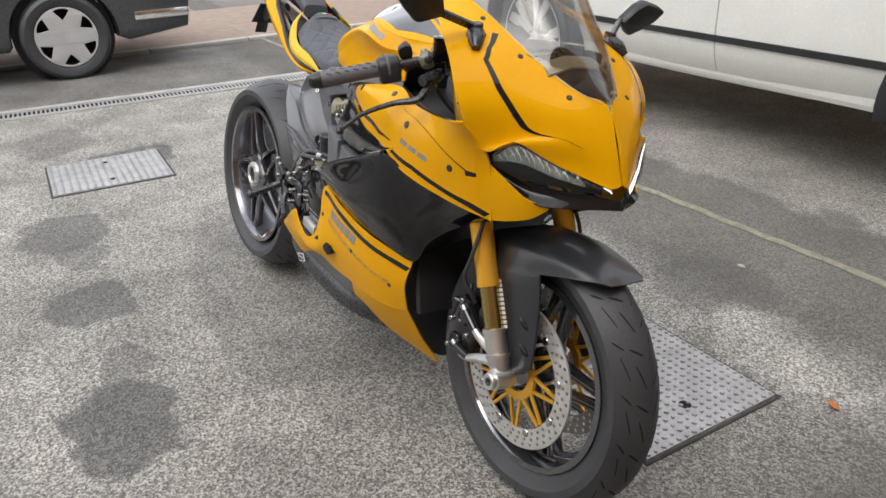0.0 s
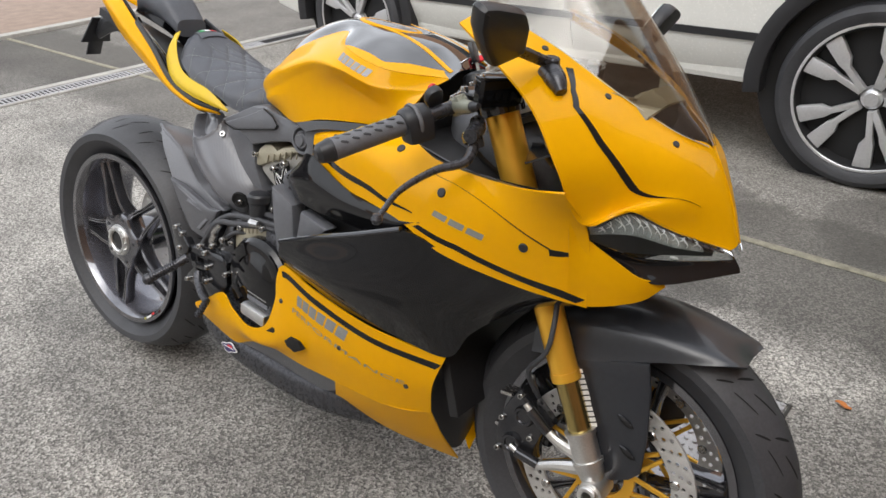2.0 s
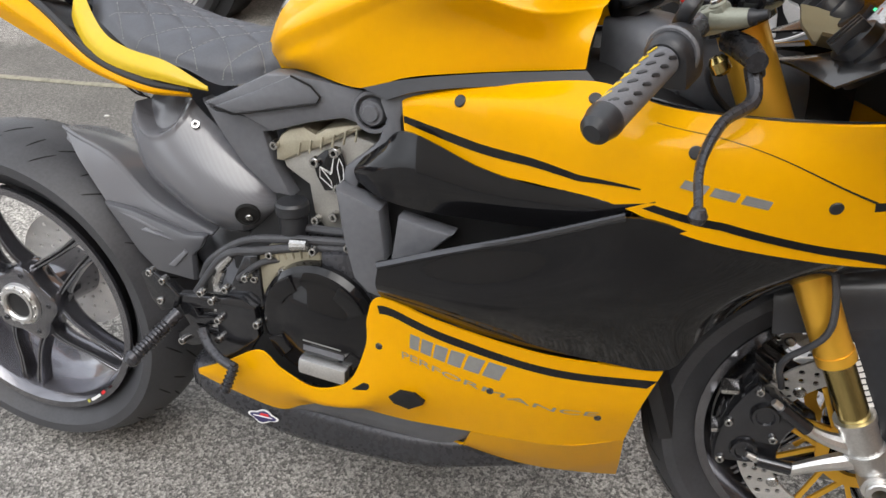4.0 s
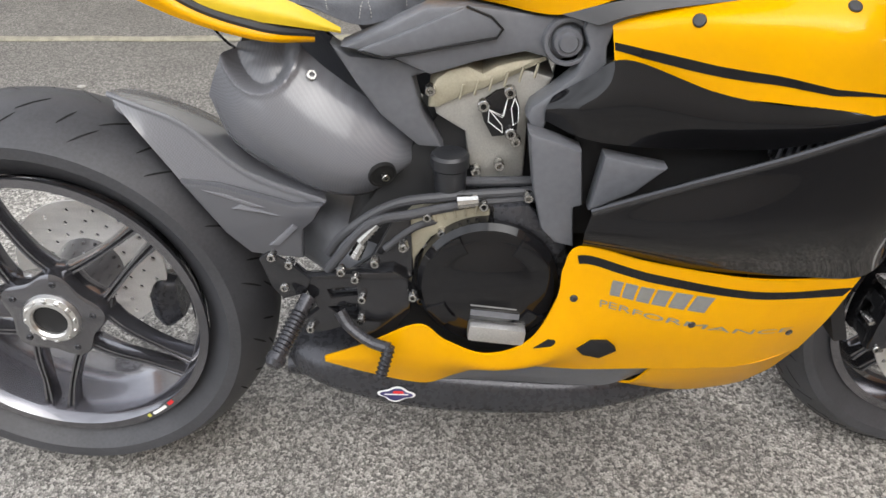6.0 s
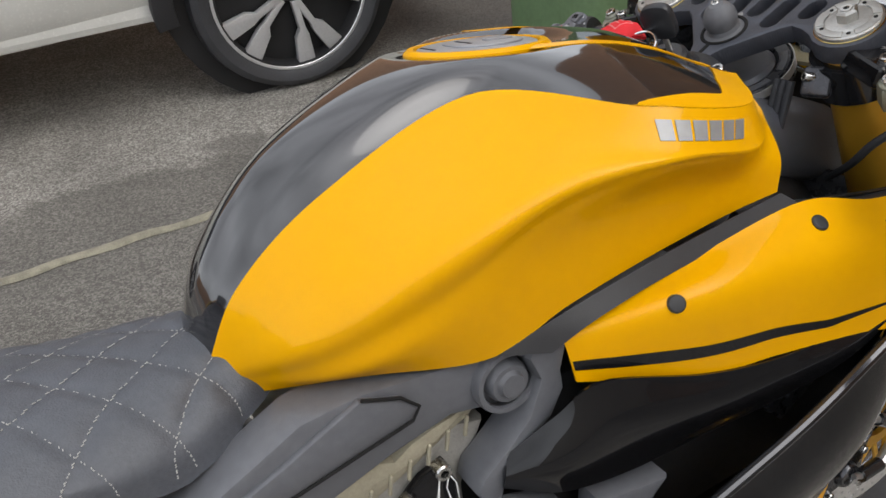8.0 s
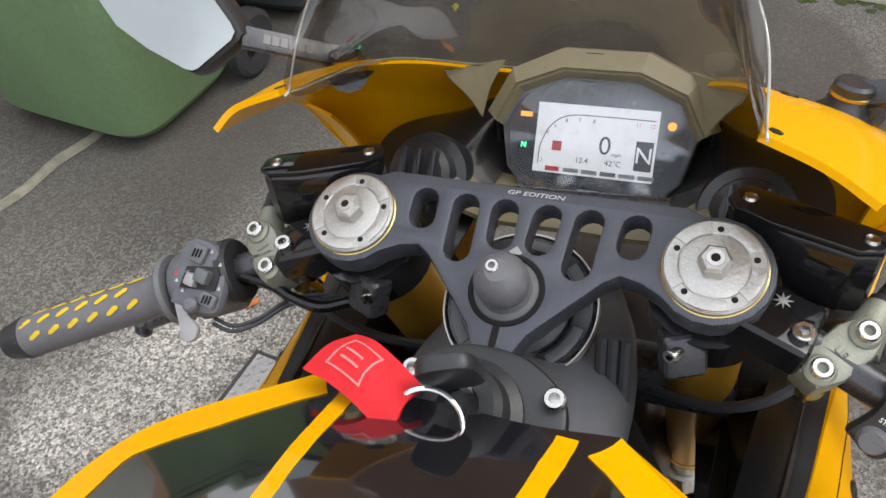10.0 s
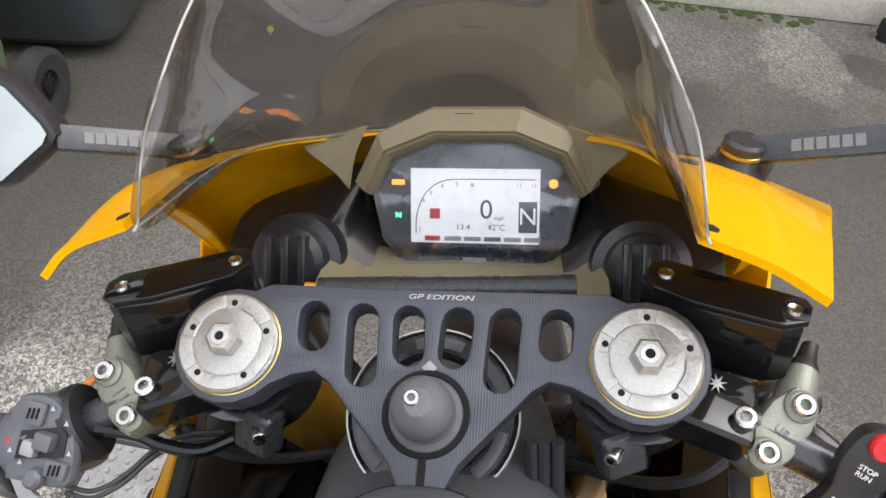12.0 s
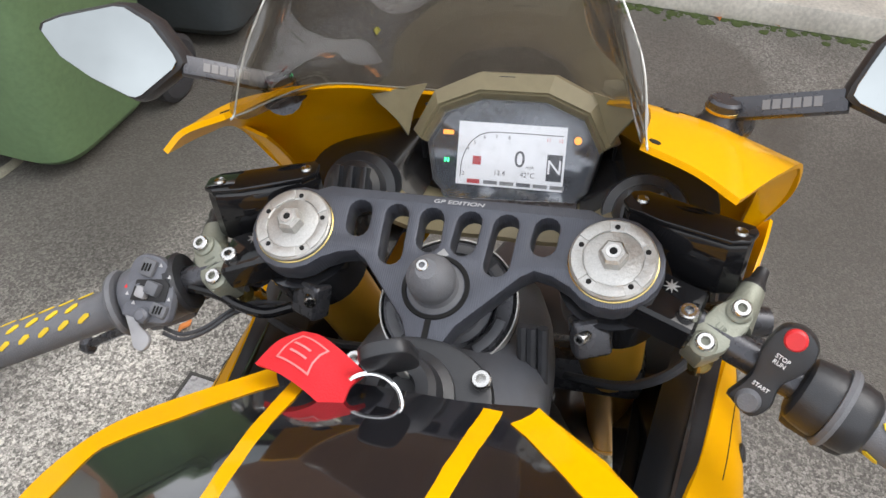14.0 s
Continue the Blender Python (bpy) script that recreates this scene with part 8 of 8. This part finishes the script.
for k in range(5):
    part("mark", box((0.013, 0.0035, 0.0003), show @ pose(-0.017 + 0.0155 * k, -0.0255, 0), 0), DARK if k == 2 else SILVER, dash)
part("mark", box((0.018, 0.003, 0.0004), FACE @ pose(0, -0.040, 0.0012), 0), SILVER, dash)
part("neutral_lamp", lettering("N", 0.006, FACE @ pose(-0.060, -0.006, 0.0012)), glow("lamp_green", (0.05, 0.9, 0.25), 3.0), dash, "green neutral lamp")
part("warning_lamp", plate(ring_points(0.0035, 12), 0.0005, FACE @ pose(0.060, 0.020, 0.0012), bevel=0.0001), glow("lamp_amber", (1.0, 0.30, 0.03), 0.8), dash, "amber warning lamp")
part("warning_lamp", plate([(-0.005, -0.002), (0.005, -0.002), (0.005, 0.002), (-0.005, 0.002)], 0.0005, FACE @ pose(-0.060, 0.020, 0.0012), bevel=0.0001), glow("lamp_amber", (1.0, 0.30, 0.03), 0.8), dash, "amber warning lamp")

# bronze-grey cowl round the panel, and the dark inner nose
edge = dash_loop if sx > 0 else dash_loop[::-1]
shell = sorted([q for q in edge if q[1] > -0.03], key=lambda q: math.atan2(q[0], q[1] + 0.06))
edge = [q for q in edge if q[1] > 0]
edge = sorted(edge, key=lambda q: math.atan2(q[0], q[1] + 0.06))
COWL = np.array([[tuple(FACE @ Vector((gx * x, gy * y + dy, back))) for x, y in edge] for gx, gy, dy, back in ((1.01, 1.01, 0.000, 0.002), (1.05, 1.07, 0.002, 0.012), (1.15, 1.33, 0.004, 0.002), (1.17, 1.37, 0.004, -0.016), (1.175, 1.375, 0.004, -0.032))])
away = np.array([[tuple(FACE.to_3x3() @ Vector((-0.003 * x / 0.08, -0.003, -0.002))) for x, y in edge]] * 5)
cowl = part("instrument_cowl", slab(COWL, COWL + away), TAUPE, bike, "bronze-grey cowl round the instruments", angle=12)
part("cowl_floor", sheet([[(x, y, z + 0.018 * max(0, abs(y) - 0.065) / 0.04) for x, z in ((1.335, 0.846), (1.30, 0.849), (1.262, 0.856))] for y in (-0.105, -0.066, 0.0, 0.066, 0.105)], 1, 0.004, 16, 24, outward=(0, 0, 1)), TAUPE, cowl, "bronze-grey tray under the instruments")
BACK = np.array([[tuple(FACE @ Vector((gx * x, gy * y + dy, back))) for x, y in shell] for gx, gy, dy, back in ((1.15, 1.34, 0.003, -0.020), (1.10, 1.24, 0.000, -0.050), (0.92, 0.95, -0.004, -0.072), (0.55, 0.50, -0.010, -0.088), (0.15, 0.12, -0.016, -0.092))])
behind = np.array([[tuple(FACE.to_3x3() @ Vector((-0.003 * x / 0.08, -0.003, -0.002))) for x, y in shell]] * 5)
part("instrument_back", slab(BACK, BACK + behind), MATT, cowl, "black shell behind the instruments")
for s in SIDES:
    part("cowl_wing", sheet([[(1.378, s * 0.076, 0.934), (1.352, s * 0.100, 0.941), (1.334, s * 0.116, 0.945)], [(1.362, s * 0.086, 0.918), (1.346, s * 0.101, 0.928), (1.335, s * 0.114, 0.940)], [(1.348, s * 0.092, 0.895), (1.344, s * 0.100, 0.914), (1.336, s * 0.112, 0.936)]], 1, 0.003, 12, 8, outward=(-1, 0, 1)), TAUPE, cowl)
    part("inner_nose", sheet([[(1.22, s * 0.085, 0.840), (1.30, s * 0.075, 0.850), (1.39, s * 0.065, 0.860)], [(1.24, s * 0.125, 0.840), (1.32, s * 0.125, 0.870), (1.405, s * 0.090, 0.880)], [(1.27, s * 0.190, 0.835), (1.345, s * 0.185, 0.870), (1.40, s * 0.12, 0.870)]], 1, 0.003, 20, 14, outward=(-0.5, 0, 1)), BLACKCARBON, bike, "glossy black carbon inner nose panel")
    back_cap = part("headlight_cap", lathe([(0, 0.020), (0.020, 0.020), (0.026, 0.016), (0.028, 0.004), (0.036, 0.002), (0.038, -0.006), (0.038, -0.02)], (1.300, s * 0.130, 0.862), (-0.75, 0, 0.66), 32), FENDER, bike, "black ribbed headlight cap")
    for k in (-1, 0, 1):
        part("rib", box((0.006, 0.040, 0.014), basis((1.300, s * 0.130, 0.862), (-0.75, 0, 0.66)) @ pose(0.013 * k, 0, 0.022), 0.002), FENDER, back_cap)
    part("inner_side", sheet([[(1.06, s * 0.165, 0.815), (1.16, s * 0.180, 0.800), (1.27, s * 0.195, 0.802), (1.37, s * 0.20, 0.81)], [(1.06, s * 0.135, 0.74), (1.16, s * 0.150, 0.72), (1.27, s * 0.155, 0.72), (1.36, s * 0.15, 0.73)], [(1.06, s * 0.12, 0.62), (1.16, s * 0.13, 0.60), (1.27, s * 0.12, 0.62), (1.35, s * 0.11, 0.65)]], 1, 0.003, 20, 12, outward=(0, -s, 0)), BLACKCARBON, bike)
part("nose_tray", sheet([[(1.375, -0.080, 0.915), (1.380, 0, 0.945), (1.375, 0.080, 0.915)], [(1.425, -0.050, 0.895), (1.430, 0, 0.908), (1.425, 0.050, 0.895)], [(1.462, -0.012, 0.876), (1.466, 0, 0.878), (1.462, 0.012, 0.876)]], 1, 0.003, 14, 14, outward=(0.3, 0, 1)), MATT, bike, "black tray under the windscreen")
part("damper", tube([(1.225, 0.085, 0.908), (1.229, -0.080, 0.913)], [0.0088, 0.0092], 16, 2, smooth=False), SATIN, bike, "black steering damper")
part("damper_rod", tube([(1.225, 0.094, 0.909), (1.225, 0.085, 0.909)], 0.0050, 12, 2, smooth=False), GOLD, bike)

# ---- key with its red tag, hanging in the lock ----
M = bike.matrix_world.copy()
key = root("ignition_key", "black ignition key with a red fabric tag and steel ring", "key", M)
KEYM = basis((1.046, 0.0, 0.928), (-0.42, 0, 0.91), (1, 0, 0))
part("key_head", plate([(-0.012, 0.0), (0.012, 0.0), (0.016, 0.018), (0.011, 0.034), (-0.011, 0.034), (-0.016, 0.018)], 0.009, KEYM @ pose(0, 0, 0.010, 90, 0, 20), bevel=0.002, smooth=True), MATT, key, "black plastic key head")
part("key_blade", box((0.007, 0.002, 0.03), KEYM @ pose(0, 0, -0.004), 0.0005), STEEL, key)
ring = [(1.016 + 0.013 * math.sin(a), 0.008 + 0.019 * math.cos(a), 0.932 + 0.011 * math.sin(a)) for a in np.linspace(0, 2 * math.pi, 30)]
part("key_ring", tube(ring, 0.0016, 8, 60), CHROME, key, "steel split ring")
tag_net = [[(1.000, 0.022, 0.932), (1.012, 0.044, 0.938), (1.022, 0.066, 0.938), (1.031, 0.088, 0.932)], [(1.018, 0.020, 0.940), (1.028, 0.041, 0.946), (1.037, 0.059, 0.946), (1.046, 0.078, 0.938)], [(1.034, 0.016, 0.936), (1.043, 0.034, 0.942), (1.052, 0.051, 0.942), (1.060, 0.068, 0.934)]]
tagp = part("tag", sheet(tag_net, 1, 0.003, 24, 14, outward=(0, 0, 1)), FABRIC, key, "red fabric tag")
for u0, u1, v0, v1 in ((0.38, 0.82, 0.22, 0.25), (0.38, 0.82, 0.78, 0.81), (0.38, 0.40, 0.22, 0.81), (0.80, 0.82, 0.22, 0.81), (0.48, 0.72, 0.40, 0.44), (0.50, 0.75, 0.55, 0.59)):
    part("mark", sheet(tag_net, 1, 0.0005, 6, 4, u=(u0, u1), v=(v0, v1), lift=0.0006, outward=(0, 0, 1)), FADED, tagp)


# ---- fallen leaves and litter ----
def leaf(label, x, y, turn, size, mat):
    net = []
    for v in (-1, -0.4, 0.4, 1):
        net.append([(size * (u - 0.5) * 2, size * 0.42 * v * math.sin(math.pi * max(0.04, min(0.96, u))), 0.004 + 0.006 * abs(v) + 0.003 * math.sin(6 * u)) for u in (0, 0.25, 0.5, 0.75, 1)])
    bm = sheet(net, 1, 0.0006, 10, 7, outward=(0, 0, 1))
    bm.transform(pose(x, y, 0.0, 0, 0, turn))
    return tagged(part("leaf", bm, mat), label, "leaf", group="fallen leaves")


leaf("small yellow leaf fallen on the asphalt", 3.06, 0.99, 20, 0.030, LEAFY)
leaf("small orange leaf fallen on the asphalt", 1.655, 0.875, -10, 0.020, LEAFO)
leaf("dry brown leaf lying by the concrete step", 3.78, -0.35, 70, 0.035, LEAFO)
leaf("dry brown leaf lying by the concrete step", 3.74, -0.15, 15, 0.030, LEAFO)
leaf("small yellow leaf fallen on the asphalt", 2.46, 1.40, 120, 0.02, LEAFY)
for x, y in ((-1.07, 1.30), (-0.63, 1.245), (1.57, 1.60), (2.1, 0.4), (1.0, 1.33)):
    chip = bmesh.new()
    bmesh.ops.create_icosphere(chip, subdivisions=2, radius=0.012, matrix=pose(x, y, 0.003) @ Matrix.Diagonal((1.3, 0.7, 0.4, 1)))
    tagged(part("pebble", chip, KERB), "small pale pebble lying on the asphalt", "pebble", group="pebbles")
